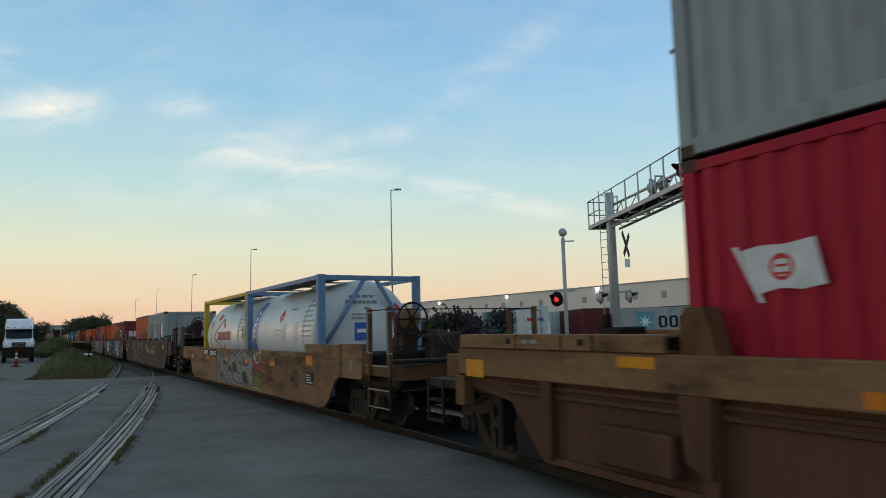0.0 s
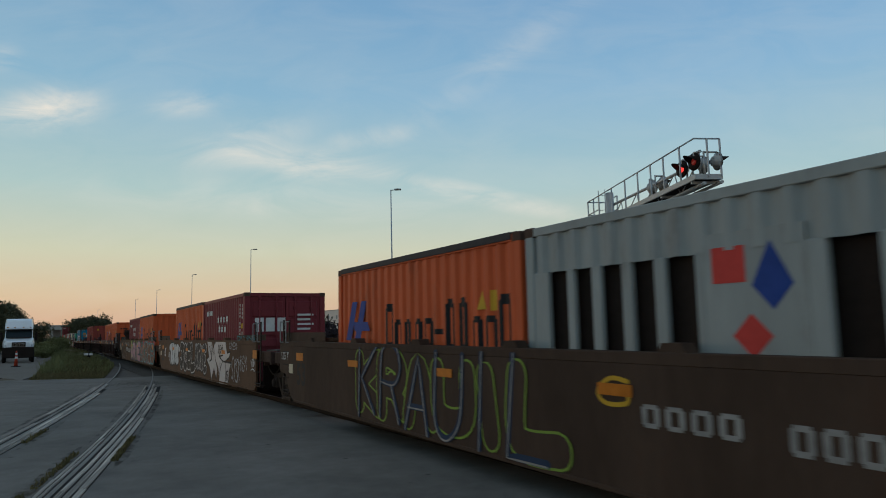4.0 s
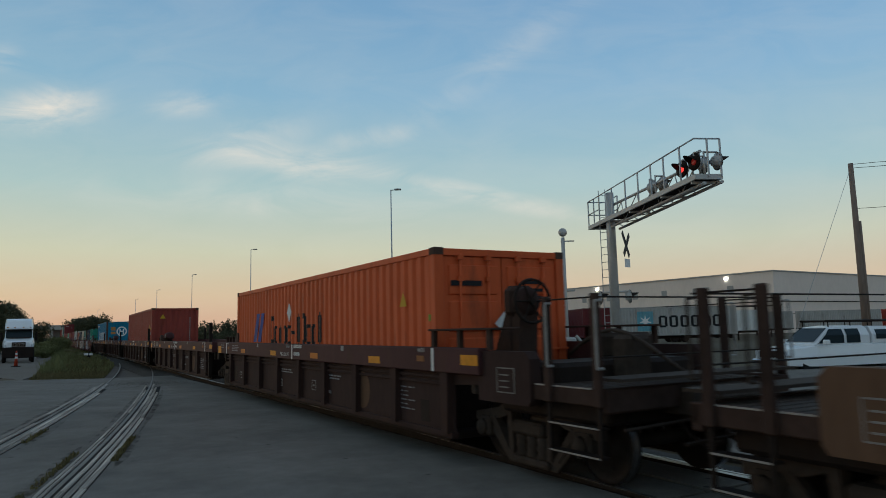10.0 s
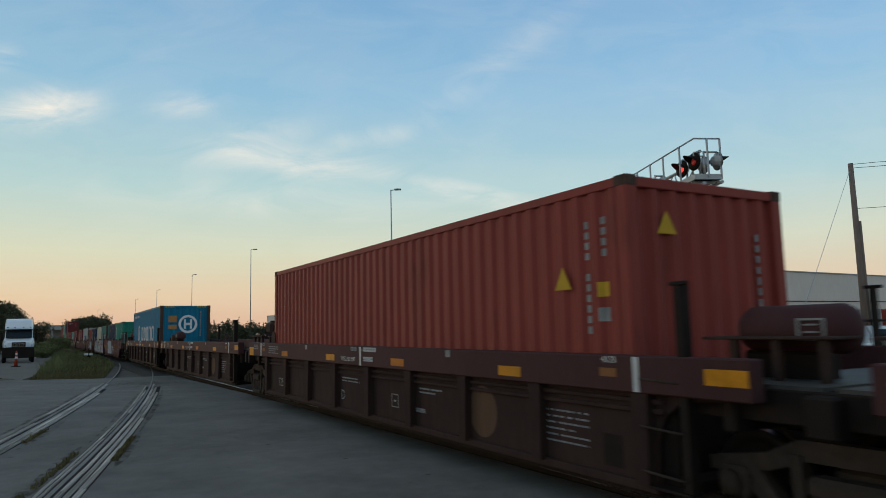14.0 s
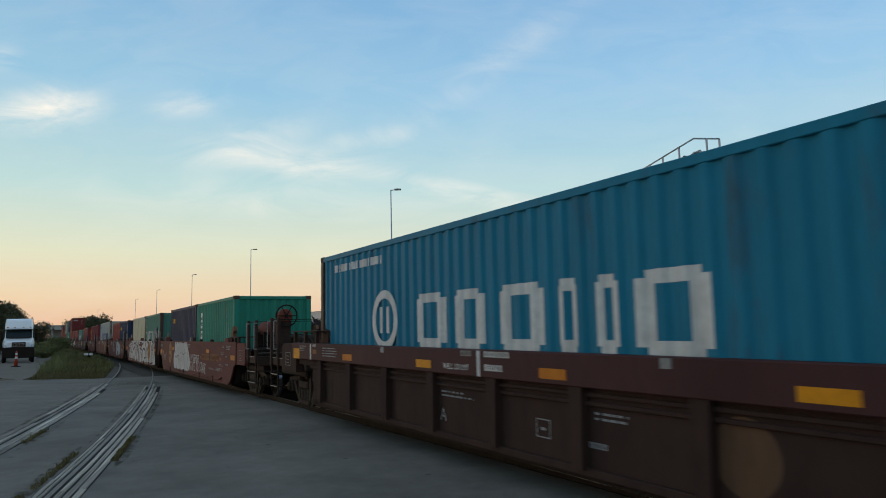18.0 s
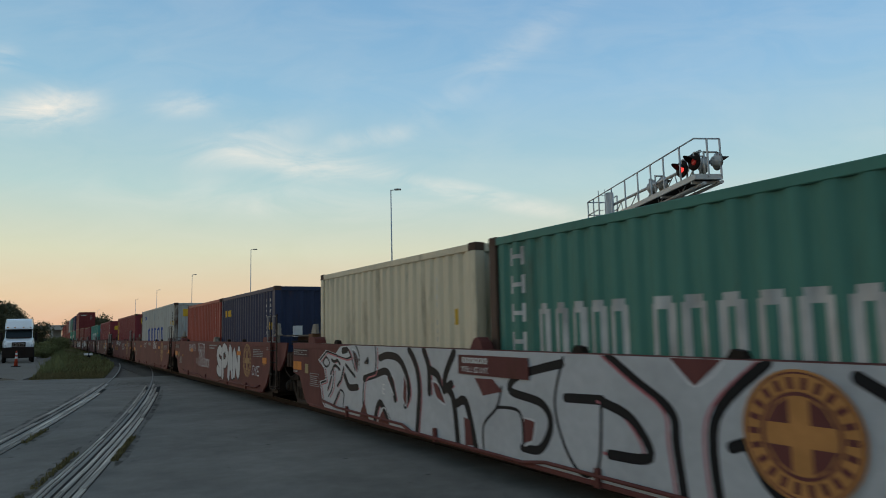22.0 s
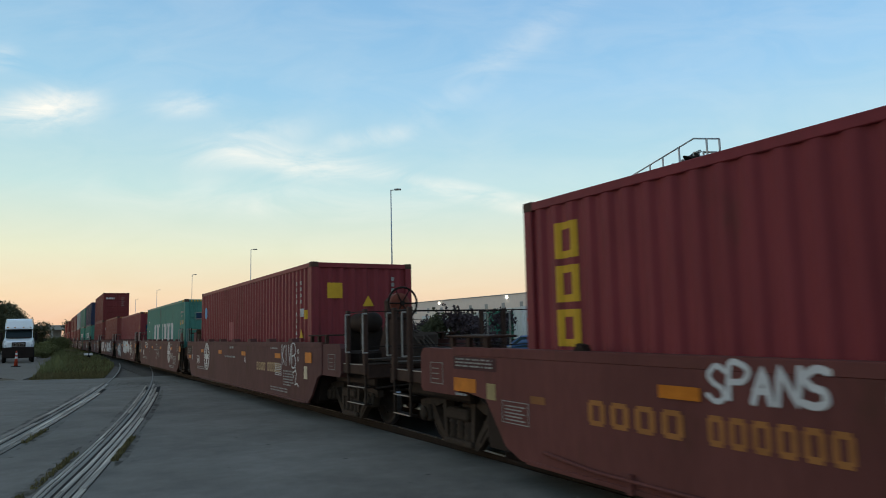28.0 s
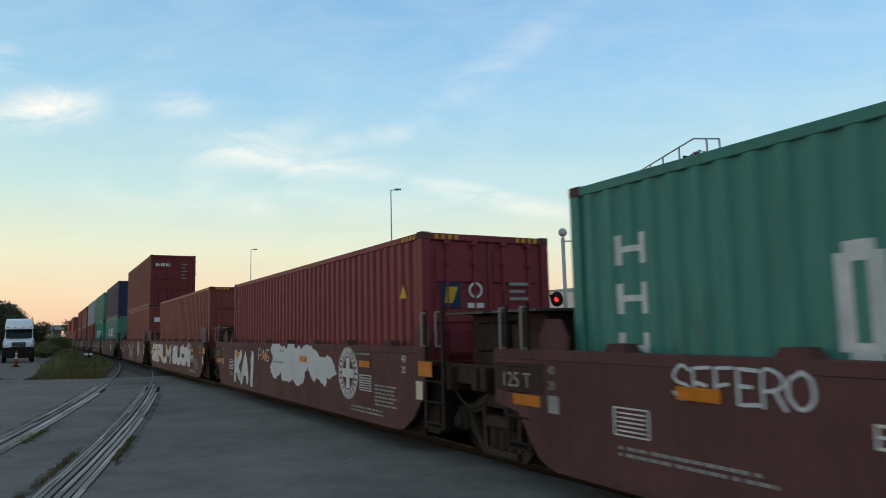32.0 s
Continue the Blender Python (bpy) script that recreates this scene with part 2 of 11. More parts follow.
GALV = mat("galvanised_steel", (0.42, 0.43, 0.44), 0.5, 0.6, 0.12, 12, 0.3, 1.5, 0.7, 0.1)
ALU = mat("aluminium_paint", (0.45, 0.44, 0.42), 0.5, 0.3, 0.12, 10, 0.3, 1.2, 0.7, 0.1)
WHITE = mat("white_paint", (0.74, 0.74, 0.72), 0.5, 0, 0.08, 8, 0.3, 1, 0.75, 0.05)
MARK = mat("white_stencil", (0.62, 0.60, 0.57), 0.7, 0, 0.25, 12, 0.5, 3, 0.6, 0)
MARK_BLACK = mat("black_stencil", (0.02, 0.02, 0.022), 0.6, 0, 0.2, 12, 0.3, 3, 0.6, 0)
MARK_BLUE = mat("blue_stencil", (0.025, 0.06, 0.25), 0.6, 0, 0.2, 12, 0.4, 3, 0.6, 0)
MARK_YELLOW = mat("yellow_stencil", (0.55, 0.32, 0.03), 0.6, 0, 0.2, 12, 0.3, 3, 0.6, 0)
MARK_ORANGE = mat("orange_stencil", (0.45, 0.21, 0.07), 0.7, 0, 0.25, 12, 0.4, 3, 0.6, 0)
MARK_RED = mat("red_stencil", (0.55, 0.06, 0.05), 0.6, 0, 0.2, 12, 0.3, 3, 0.6, 0)
REFLEX = mat("yellow_reflector", (0.64, 0.25, 0.014), 0.5, 0, 0.2, 20, 0.6, 4, 0.6, 0)
REFLEX_ORANGE = mat("orange_reflector", (0.52, 0.165, 0.016), 0.5, 0, 0.2, 20, 0.6, 4, 0.6, 0)
WORN = mat("worn_steel_edge", (0.30, 0.28, 0.26), 0.55, 0.3, 0.3, 14, 0.5, 4, 0.4, 0.1)
GEAR_RED = mat("rusty_red_case", (0.17, 0.050, 0.032), 0.7, 0, 0.3, 12, 0.5, 3, 0.5, 0.2)
STENCIL_DARK = mat("dim_stencil", (0.22, 0.20, 0.18), 0.7, 0, 0.3, 14, 0.5, 3, 0.5, 0)
POLE_WOOD = mat("pole_wood", (0.22, 0.165, 0.135), 0.9, 0, 0.3, 9, 0.4, 1, 0.6, 0.4, (1, 1, 0.2))
GLASS = glass("dark_glass")


# ---- mesh helpers ----
MESHES = {}


def box(bm, x0, x1, y0, y1, z0, z1, bevel=0.0):
    v = [bm.verts.new((x, y, z)) for z in (z0, z1) for y in (y0, y1) for x in (x0, x1)]
    f = [bm.faces.new([v[i] for i in q]) for q in ((0, 2, 3, 1), (4, 5, 7, 6), (0, 1, 5, 4), (2, 6, 7, 3), (0, 4, 6, 2), (1, 3, 7, 5))]
    if bevel:
        es = list({e for g in f for e in g.edges})
        bmesh.ops.bevel(bm, geom=es, offset=bevel, segments=1, affect="EDGES")


def rod(bm, a, b, r, n=8, r2=None):
    a, b = Vector(a), Vector(b)
    d = (b - a).normalized()
    u = d.orthogonal().normalized()
    w = d.cross(u)
    r2 = r if r2 is None else r2
    ra = [bm.verts.new(a + (u * math.cos(k * math.tau / n) + w * math.sin(k * math.tau / n)) * r) for k in range(n)]
    rb = [bm.verts.new(b + (u * math.cos(k * math.tau / n) + w * math.sin(k * math.tau / n)) * r2) for k in range(n)]
    for k in range(n):
        bm.faces.new((ra[k], ra[(k + 1) % n], rb[(k + 1) % n], rb[k])).smooth = n > 6
    bm.faces.new(ra[::-1])
    bm.faces.new(rb)


def tube(bm, pts, r, n=6):
    """One bent tube through the points."""
    rows = []
    for k, p in enumerate(pts):
        d = (Vector(pts[min(k + 1, len(pts) - 1)]) - Vector(pts[max(k - 1, 0)])).normalized()
        u = d.cross(Vector((0.31, 0.17, 0.94))).normalized()
        w = d.cross(u)
        rows.append([bm.verts.new(Vector(p) + (u * math.cos(j * math.tau / n) + w * math.sin(j * math.tau / n)) * r) for j in range(n)])
    for a, b in zip(rows, rows[1:]):
        for j in range(n):
            bm.faces.new((a[j], a[(j + 1) % n], b[(j + 1) % n], b[j])).smooth = True
    bm.faces.new(rows[0][::-1])
    bm.faces.new(rows[-1])


def lathe(bm, rings, n, axis="x", at=(0, 0, 0)):
    """A body of revolution; rings are (place along the axis, radius)."""
    rows = []
    for p, r in rings:
        row = []
        for k in range(n):
            c, s = math.cos(k * math.tau / n) * r, math.sin(k * math.tau / n) * r
            q = (p, c, s) if axis == "x" else (s, p, c) if axis == "y" else (c, s, p)
            row.append(bm.verts.new((q[0] + at[0], q[1] + at[1], q[2] + at[2])))
        rows.append(row)
    for a, b in zip(rows, rows[1:]):
        for k in range(n):
            bm.faces.new((a[k], a[(k + 1) % n], b[(k + 1) % n], b[k])).smooth = True
    for row, flip in ((rows[0], True), (rows[-1], False)):
        if rings[0 if flip else -1][1] > 0.01:
            bm.faces.new(row[::-1] if flip else row)


def plate(bm, pts, y0, y1):
    """An upright plate with the outline pts (x, z), between y0 and y1."""
    a = [bm.verts.new((x, y0, z)) for x, z in pts]
    b = [bm.verts.new((x, y1, z)) for x, z in pts]
    n = len(pts)
    bm.faces.new(a)
    bm.faces.new(b[::-1])
    for k in range(n):
        bm.faces.new((a[k], b[k], b[(k + 1) % n], a[(k + 1) % n]))


def slab(bm, pts, z0, z1):
    """A flat slab with the outline pts (x, y), between z0 and z1."""
    a = [bm.verts.new((x, y, z0)) for x, y in pts]
    b = [bm.verts.new((x, y, z1)) for x, y in pts]
    n = len(pts)
    bm.faces.new(a)
    bm.faces.new(b[::-1])
    for k in range(n):
        bm.faces.new((a[k], b[k], b[(k + 1) % n], a[(k + 1) % n]))


def done(bm, name):
    bmesh.ops.recalc_face_normals(bm, faces=bm.faces)
    me = bpy.data.meshes.new(name)
    bm.to_mesh(me)
    bm.free()
    me.materials.append(None)
    return me


def mesh(key, name, fn):
    """The shared mesh of that key, built by fn(bm) the first time."""
    if key not in MESHES:
        bm = bmesh.new()
        fn(bm)
        MESHES[key] = done(bm, name)
    return MESHES[key]


def put(name, me, material, parent=None, label="", m=None):
    ob = new(name, me)
    ob.material_slots[0].link = "OBJECT"
    ob.material_slots[0].material = material
    if parent:
        ob.parent = parent
    if m is not None:
        ob.matrix_basis = m
    if label:
        ob["label"] = label
    return ob


def part(name, bm, material, parent, label="", m=None):
    return put(name, done(bm, name), material, parent, label, m)


def thing(name, label, category, group="", kind="", m=None):
    ob = new(name)
    ob.empty_display_size = 0.3
    tagged(ob, label, category, group, kind)
    if m is not None:
        ob.matrix_basis = m
    return ob


def text_mesh(body, size, bold=0.0, shear=0.0, spacing=1.0):
    """Letters of the built-in font as a flat mesh in the x-z plane, from x = 0 and z = 0."""
    key = ("text", body, size, bold, shear, spacing)
    if key not in MESHES:
        cu = bpy.data.curves.new("lettering", "FONT")
        cu.body, cu.size, cu.offset, cu.shear, cu.space_character = body, size, bold, shear, spacing
        cu.resolution_u = 3
        ob = new("lettering", cu)
        me = bpy.data.meshes.new_from_object(ob)
        bpy.data.objects.remove(ob)
        me.transform(Matrix.Rotation(radians(90), 4, "X"))
        me.materials.clear()
        me.materials.append(None)
        MESHES[key] = me
    return MESHES[key]


# ---- the railway line: a gentle bend, and how far the train has run ----
KNOT_S = (-15, 0, 15, 30, 50, 75, 105, 150, 210, 300)
KNOT_BEND = (-1.44e-3, -1.447e-3, -1.45e-4, 7.5e-5, -1.06e-4, -1.17e-4, 8.7e-5, 5.0e-5, 4.9e-5, 4.9e-5)
RISE_S, RISE = (-10, 0, 8, 18, 35, 70, 130, 250), (-0.125, -0.042, 0.053, 0.033, 0.058, 0.067, -0.029, -0.015)
LINE_S = np.arange(-400, 700, 1.0)
_bend = np.where((LINE_S > -45) & (LINE_S < 320), np.interp(LINE_S, KNOT_S, KNOT_BEND), 0.0)
_head = np.cumsum(_bend)
_head = radians(-29.375) + _head - _head[400]
_dx, _dy = np.sin(_head), np.cos(_head)
LINE_X = np.concatenate([[0], np.cumsum((_dx[1:] + _dx[:-1]) / 2)])
LINE_Y = np.concatenate([[0], np.cumsum((_dy[1:] + _dy[:-1]) / 2)])
LINE_X, LINE_Y = LINE_X - LINE_X[400] + 3.559, LINE_Y - LINE_Y[400] + 6.0


def line(s, off=0.0):
    """The point of the line s metres up the track; off: metres to the side, towards the yard."""
    x, y, h = (float(np.interp(s, LINE_S, a)) for a in (LINE_X, LINE_Y, _head))
    z = float(np.interp(s, RISE_S, RISE))
    return Vector((x + off * math.cos(h), y - off * math.sin(h), z))


def run(t):
    return 8.92419 * t + 0.0107483 * (t - 16) ** 2 / 2 + 0.00063167 * (t - 16) ** 3 / 6


def rolling(s0, reach, t):
    """The pose at t of a vehicle whose middle stands s0 up the line at the start, on trucks that far from its middle."""
    s = s0 - run(t)
    a, b = line(s - reach), line(s + reach)
    x = (a - b).normalized()
    y = Vector((0, 0, 1)).cross(x).normalized()
    z = x.cross(y)
    m = Matrix((x, y, z)).transposed().to_4x4()
    m.translation = (a + b) / 2
    return m


TIMES = [k * 0.5 for k in range(65)]
MOVERS, SPINNERS = [], []

# ---- containers ----
PITCH = 0.278


def wave(x):
    """Depth of the corrugation at x: 0 on the crest, 1 in the trough."""
    u = (x / PITCH) % 1.0
    return 0 if u < 0.26 else (u - 0.26) / 0.245 if u < 0.505 else 1 if u < 0.755 else (1 - u) / 0.245


def breaks(x0, x1):
    out = {x0, x1}
    k = math.floor(x0 / PITCH) - 1
    while k * PITCH < x1 + PITCH:
        for u in (0, 0.26, 0.505, 0.755):
            x = (k + u) * PITCH
            if x0 < x < x1:
                out.add(x)
        k += 1
    return sorted(out)


def corrugated(bm, x0, x1, z0, z1, y=0.0, depth=0.036, cap=True):
    """A corrugated sheet that faces -y, its crests at y."""
    xs = breaks(x0, x1)
    lo = [bm.verts.new((x, y + depth * wave(x), z0)) for x in xs]
    hi = [bm.verts.new((x, y + depth * wave(x), z1)) for x in xs]
    for k in range(len(xs) - 1):
        bm.faces.new((lo[k], lo[k + 1], hi[k + 1], hi[k]))
    return xs


def decal_side(bm, x0, x1, z0, z1, y=-1.209, depth=0.036):
    """A painted patch on the sheet, which follows the corrugation."""
    xs = breaks(x0, x1)
    lo = [bm.verts.new((x, y - 0.003 + depth * wave(x), z0)) for x in xs]
    hi = [bm.verts.new((x, y - 0.003 + depth * wave(x), z1)) for x in xs]
    for k in range(len(xs) - 1):
        bm.faces.new((lo[k], lo[k + 1], hi[k + 1], hi[k]))


def m_side(L, H):
    def fn(bm):
        corrugated(bm, -L / 2 + 0.15, L / 2 - 0.15, 0.16, H - 0.11, -1.209)
    return mesh(("side", L, H), "side_panel", fn)


def m_end(H):
    def fn(bm):
        corrugated(bm, -1.07, 1.07, 0.16, H - 0.11, 0.0, 0.045)
    return mesh(("end", H), "end_wall", fn)


def m_roof(L, H):
    def fn(bm):
        n = int(L / 0.21)
        for k in range(n):
            x = -L / 2 + 0.18 + k * (L - 0.36) / n
            box(bm, x, x + 0.12, -1.12, 1.12, H - 0.03, H - 0.012)
        box(bm, -L / 2 + 0.1, L / 2 - 0.1, -1.19, 1.19, H - 0.06, H - 0.03)
    return mesh(("roof", L, H), "roof", fn)


def m_floor(L):
    return mesh(("cfloor", L), "floor", lambda bm: box(bm, -L / 2 + 0.05, L / 2 - 0.05, -1.16, 1.16, 0.06, 0.15))


def m_post(H):
    return mesh(("post", H), "corner_post", lambda bm: box(bm, -0.075, 0.075, -0.08, 0.08, 0.1, H - 0.1, 0.012))


def m_casting():
    def fn(bm):
        box(bm, -0.089, 0.089, -0.081, 0.081, 0, 0.118, 0.01)
        for s in (-1, 1):
            box(bm, -0.03, 0.03, s * 0.082 - 0.002, s * 0.082 + 0.002, 0.03, 0.09)
    return mesh("casting", "corner_casting", fn)


def m_rail(L, low):
    z = (0.02, 0.17) if low else (-0.11, -0.012)
    return mesh(("rail", L, low), "side_rail", lambda bm: box(bm, -L / 2 + 0.15, L / 2 - 0.15, -0.035, 0.035, *z, 0.008))


def m_header(low):
    z = (0.02, 0.17) if low else (-0.12, -0.012)
    return mesh(("header", low), "end_rail", lambda bm: box(bm, -0.035, 0.035, -1.07, 1.07, *z, 0.008))


def m_door(H):
    def fn(bm):
        # one pressed sheet with four raised panels
        n = 4
        h = (H - 0.40) / n
        prof = [(0.0, 0.18)]
        for k in range(n):
            z = 0.24 + k * h
            prof += [(0.0, z), (0.03, z + 0.02), (0.03, z + h - 0.11), (0.0, z + h - 0.09)]
        prof.append((0.0, H - 0.13))
        ys = (0.01, 0.09, 0.11, 0.95, 0.97, 1.055)
        rows = [[bm.verts.new((0.012 + (x if 1 < j < 4 else 0.0), y, z)) for j, y in enumerate(ys)] for x, z in prof]
        for a, b in zip(rows, rows[1:]):
            for j in range(5):
                bm.faces.new((a[j], a[j + 1], b[j + 1], b[j]))
        back = [bm.verts.new((-0.02, y, z)) for y, z in ((0.01, 0.18), (1.055, 0.18), (1.055, H - 0.13), (0.01, H - 0.13))]
        bm.faces.new(back[::-1])
        bm.faces.new([r[0] for r in rows] + [back[3], back[0]])
        bm.faces.new([r[5] for r in rows][::-1] + [back[1], back[2]])
        bm.faces.new(rows[0][::-1] + [back[0], back[1]])
        bm.faces.new(rows[-1] + [back[2], back[3]])
    return mesh(("door", H), "door", fn)


def m_lock(H):
    def fn(bm):
        rod(bm, (0, 0, 0.14), (0, 0, H - 0.09), 0.019, 8)
        for z in (0.2, 0.75, 1.35, H - 0.5, H - 0.18):
            box(bm, -0.035, 0.03, -0.05, 0.05, z, z + 0.07)
        box(bm, 0.0, 0.045, -0.02, 0.42, 1.02, 1.05)
    return mesh(("lock", H), "lock_rod", fn)


def container(L, H, paint_mat, label, front="wall", posts=None, tarp=None, group="containers on the train", sheet=True):
    """A steel shipping container on its own base; x points to its front end."""
    c = thing("shipping_container", label, "container", group)
    pm = posts or paint_mat
    if sheet:
        put("side_panel", m_side(L, H), paint_mat, c)
        put("side_panel", m_side(L, H), paint_mat, c, m=pose(0, 0, 0, 0, 0, 180))
    put("floor", m_floor(L), DARK, c)
    if tarp:
        def fn(bm):
            n = 7
            for k in range(n):
                x0 = -L / 2 + 0.1 + (L - 0.2) * k / n
                x1 = x0 + (L - 0.2) / n
                for j in range(6):
                    y0, y1 = -1.2 + 0.4 * j, -0.8 + 0.4 * j
                    z = lambda y, x: H + 0.005 + 0.012 * (1 - (y / 1.2) ** 2) + 0.004 * math.sin(9 * x)
                    v = [bm.verts.new((x, y, z(y, x))) for x, y in ((x0, y0), (x1, y0), (x1, y1), (x0, y1))]
                    bm.faces.new(v)
            for s in (-1, 1):
                box(bm, -L / 2 + 0.19, L / 2 - 0.19, s * 1.224 - 0.008, s * 1.224 + 0.008, H - 0.085, H + 0.008, 0.004)
        put("tarpaulin", mesh(("tarp", L, H), "tarpaulin", fn), tarp, c, "dark tarpaulin roof cover")
    else:
        put("roof", m_roof(L, H), paint_mat, c)
    for sx in (-1, 1):
        for sy in (-1, 1):
            put("corner_post", m_post(H), pm, c, m=pose(sx * (L / 2 - 0.08), sy * 1.138, 0))
            for z in (0, H - 0.118):
                put("corner_casting", m_casting(), CAST_RUST if group == "containers on the train" else pm, c, m=pose(sx * (L / 2 - 0.089), sy * 1.138, z))
        put("end_rail", m_header(True), paint_mat, c, m=pose(sx * (L / 2 - 0.05), 0, 0))
        put("end_rail", m_header(False), paint_mat, c, m=pose(sx * (L / 2 - 0.05), 0, H))
    for sy in (-1, 1):
        put("side_rail", m_rail(L, True), paint_mat, c, m=pose(0, sy * 1.18, 0))
        put("side_rail", m_rail(L, False), paint_mat, c, m=pose(0, sy * 1.18, H))
    walls = ((L / 2 - 0.03, 90, front == "wall"), (-L / 2 + 0.03, -90, front != "wall"))
    for x, turn, solid in walls:
        if solid:
            put("end_wall", m_end(H), paint_mat, c, m=pose(x, 0, 0, 0, 0, turn))
        else:
            s = 1 if x > 0 else -1
            for j in (0, 1):
                put("door", m_door(H), paint_mat, c, m=pose(s * (L / 2 - 0.06), 0, 0, 0, 0, 0 if s > 0 else 180) @ (Matrix.Diagonal((1, 1, 1, 1)) if j else pose(0, -1.065, 0)))
            for y in (-0.78, -0.28, 0.28, 0.78):
                put("lock_rod", m_lock(H), paint_mat, c, "painted lock rod with handle", pose(s * (L / 2 + 0.005), y, 0, 0, 0, 0 if s > 0 else 180))
    return c


# ---- freight cars ----
def m_sideframe():
    def fn(bm):
        # top member, bottom member and the slanting struts, with open triangles between them
        plate(bm, [(-1.12, 0.50), (-1.12, 0.60), (-0.62, 0.68), (-0.35, 0.80), (0.35, 0.80), (0.62, 0.68), (1.12, 0.60), (1.12, 0.50), (0.6, 0.56), (0.3, 0.66), (-0.3, 0.66), (-0.6, 0.56)], -0.06, 0.055)
        plate(bm, [(-0.80, 0.44), (-0.42, 0.12), (0.42, 0.12), (0.80, 0.44), (0.72, 0.50), (0.38, 0.23), (-0.38, 0.23), (-0.72, 0.50)], -0.055, 0.052)
        for s in (-1, 1):
            box(bm, s * 0.89 - 0.13, s * 0.89 + 0.13, -0.12, 0.06, 0.34, 0.56, 0.03)
            lathe(bm, [(-0.17, 0.0), (-0.17, 0.08), (-0.12, 0.10)], 10, "y", (s * 0.89, 0, 0.44))
            plate(bm, [(s * 0.30, 0.22), (s * 0.38, 0.22), (s * 0.42, 0.70), (s * 0.33, 0.70)], -0.085, 0.05)
            plate(bm, [(s * 0.40, 0.24), (s * 0.48, 0.22), (s * 0.78, 0.54), (s * 0.70, 0.58)], -0.07, 0.045)
        for x in (-0.19, 0, 0.19):
            lathe(bm, [(0.20, 0.070), (0.24, 0.085), (0.28, 0.070), (0.32, 0.085), (0.36, 0.070), (0.40, 0.085), (0.44, 0.070)], 8, "z", (x, -0.02, 0))
        box(bm, -0.28, 0.28, -0.13, 0.06, 0.44, 0.58, 0.03)
        box(bm, -0.34, 0.34, -0.11, 0.06, 0.13, 0.21, 0.02)
        for v in bm.verts:
            v.co.x *= 0.95 / 0.89
            v.co.z = 0.44 + (v.co.z - 0.44) * 1.14
    return mesh("sideframe", "side_frame", fn)


def m_bolster():
    def fn(bm):
        box(bm, -0.2, 0.2, -0.95, 0.95, 0.42, 0.66, 0.03)
        lathe(bm, [(0.66, 0.2), (0.76, 0.2)], 12, "z")
        for s in (-1, 1):
            rod(bm, (s * 0.3, -0.8, 0.3), (s * 0.3, 0.8, 0.3), 0.05)
    return mesh("bolster", "bolster", fn)


def m_wheelset():
    def fn(bm):
        rod(bm, (0, -1.0, 0), (0, 1.0, 0), 0.08, 10)
        for s in (-1, 1):
            rings = [(0.64, 0.11), (0.67, 0.16), (0.69, 0.34), (0.665, 0.40), (0.665, 0.42), (0.78, 0.42), (0.79, 0.36), (0.74, 0.32), (0.72, 0.18), (0.80, 0.14), (0.80, 0.08)]
            rings = [(s * a, b) for a, b in (rings if s > 0 else rings[::-1])]
            lathe(bm, rings, 28, "y")
            for k in range(5):
                a = k * math.tau / 5
                box(bm, math.cos(a) * 0.25 - 0.02, math.cos(a) * 0.25 + 0.02, s * 0.735 - 0.012, s * 0.735 + 0.012, math.sin(a) * 0.25 - 0.02, math.sin(a) * 0.25 + 0.02)
    return mesh("wheelset", "wheelset", fn)


def m_tread(s):
    def fn(bm):
        lathe(bm, [(s * 0.70, 0.4215), (s * 0.777, 0.4215), (s * 0.784, 0.4205)], 32, "y")
        bmesh.ops.delete(bm, geom=[f for f in bm.faces if len(f.verts) > 4], context="FACES_ONLY")
    return mesh(("tread", s), "tread", fn)


def truck(car, x, s0):
    """A two-axle truck under a car, its wheels turning on it."""
    t = put("truck", m_bolster(), GRIME, car, "grimy two-axle freight truck", pose(x, 0, 0))
    put("side_frame", m_sideframe(), GRIME, t, m=pose(0, -1.02, 0))
    put("side_frame", m_sideframe(), GRIME, t, m=pose(0, 1.02, 0, 0, 0, 180))
    for a in (-0.95, 0.95):
        w = put("wheelset", m_wheelset(), WHEEL, t, "steel wheelset with polished treads", pose(a, 0, 0.42))
        SPINNERS.append((w, a, s0 - x - a))
        for e in (-1, 1):
            put("tread", m_tread(e), TREAD, t, m=pose(a, 0, 0.42))
    return t


def rung_ladder(bm, x, y, z0, z1, w=0.42, n=4):
    for d in (-w / 2, w / 2):
        box(bm, x + d - 0.035, x + d + 0.035, y - 0.012, y + 0.012, z0, z1)
    for k in range(n):
        z = z0 + (min(z1, 1.5) - z0) * (k + 0.2) / n
        rod(bm, (x - w / 2, y - 0.01, z), (x + w / 2, y - 0.01, z), 0.014, 6)


def grab(bm, x, y, z0, z1, out):
    """A bent grab iron that stands off its post."""
    rod(bm, (x, y, z0), (x, y + out, z0), 0.014, 6)
    rod(bm, (x, y + out, z0), (x, y + out, z1), 0.014, 6)
    rod(bm, (x, y + out, z1), (x, y, z1), 0.014, 6)


def end_works(car, x, d, body, style, brake=False, coupler=False, plain=False):
    """The platform and ironwork past the well at one end; d = +1 at the front."""
    (coupler_end if coupler else joint_end)(car, x, d, body, style, brake, plain)


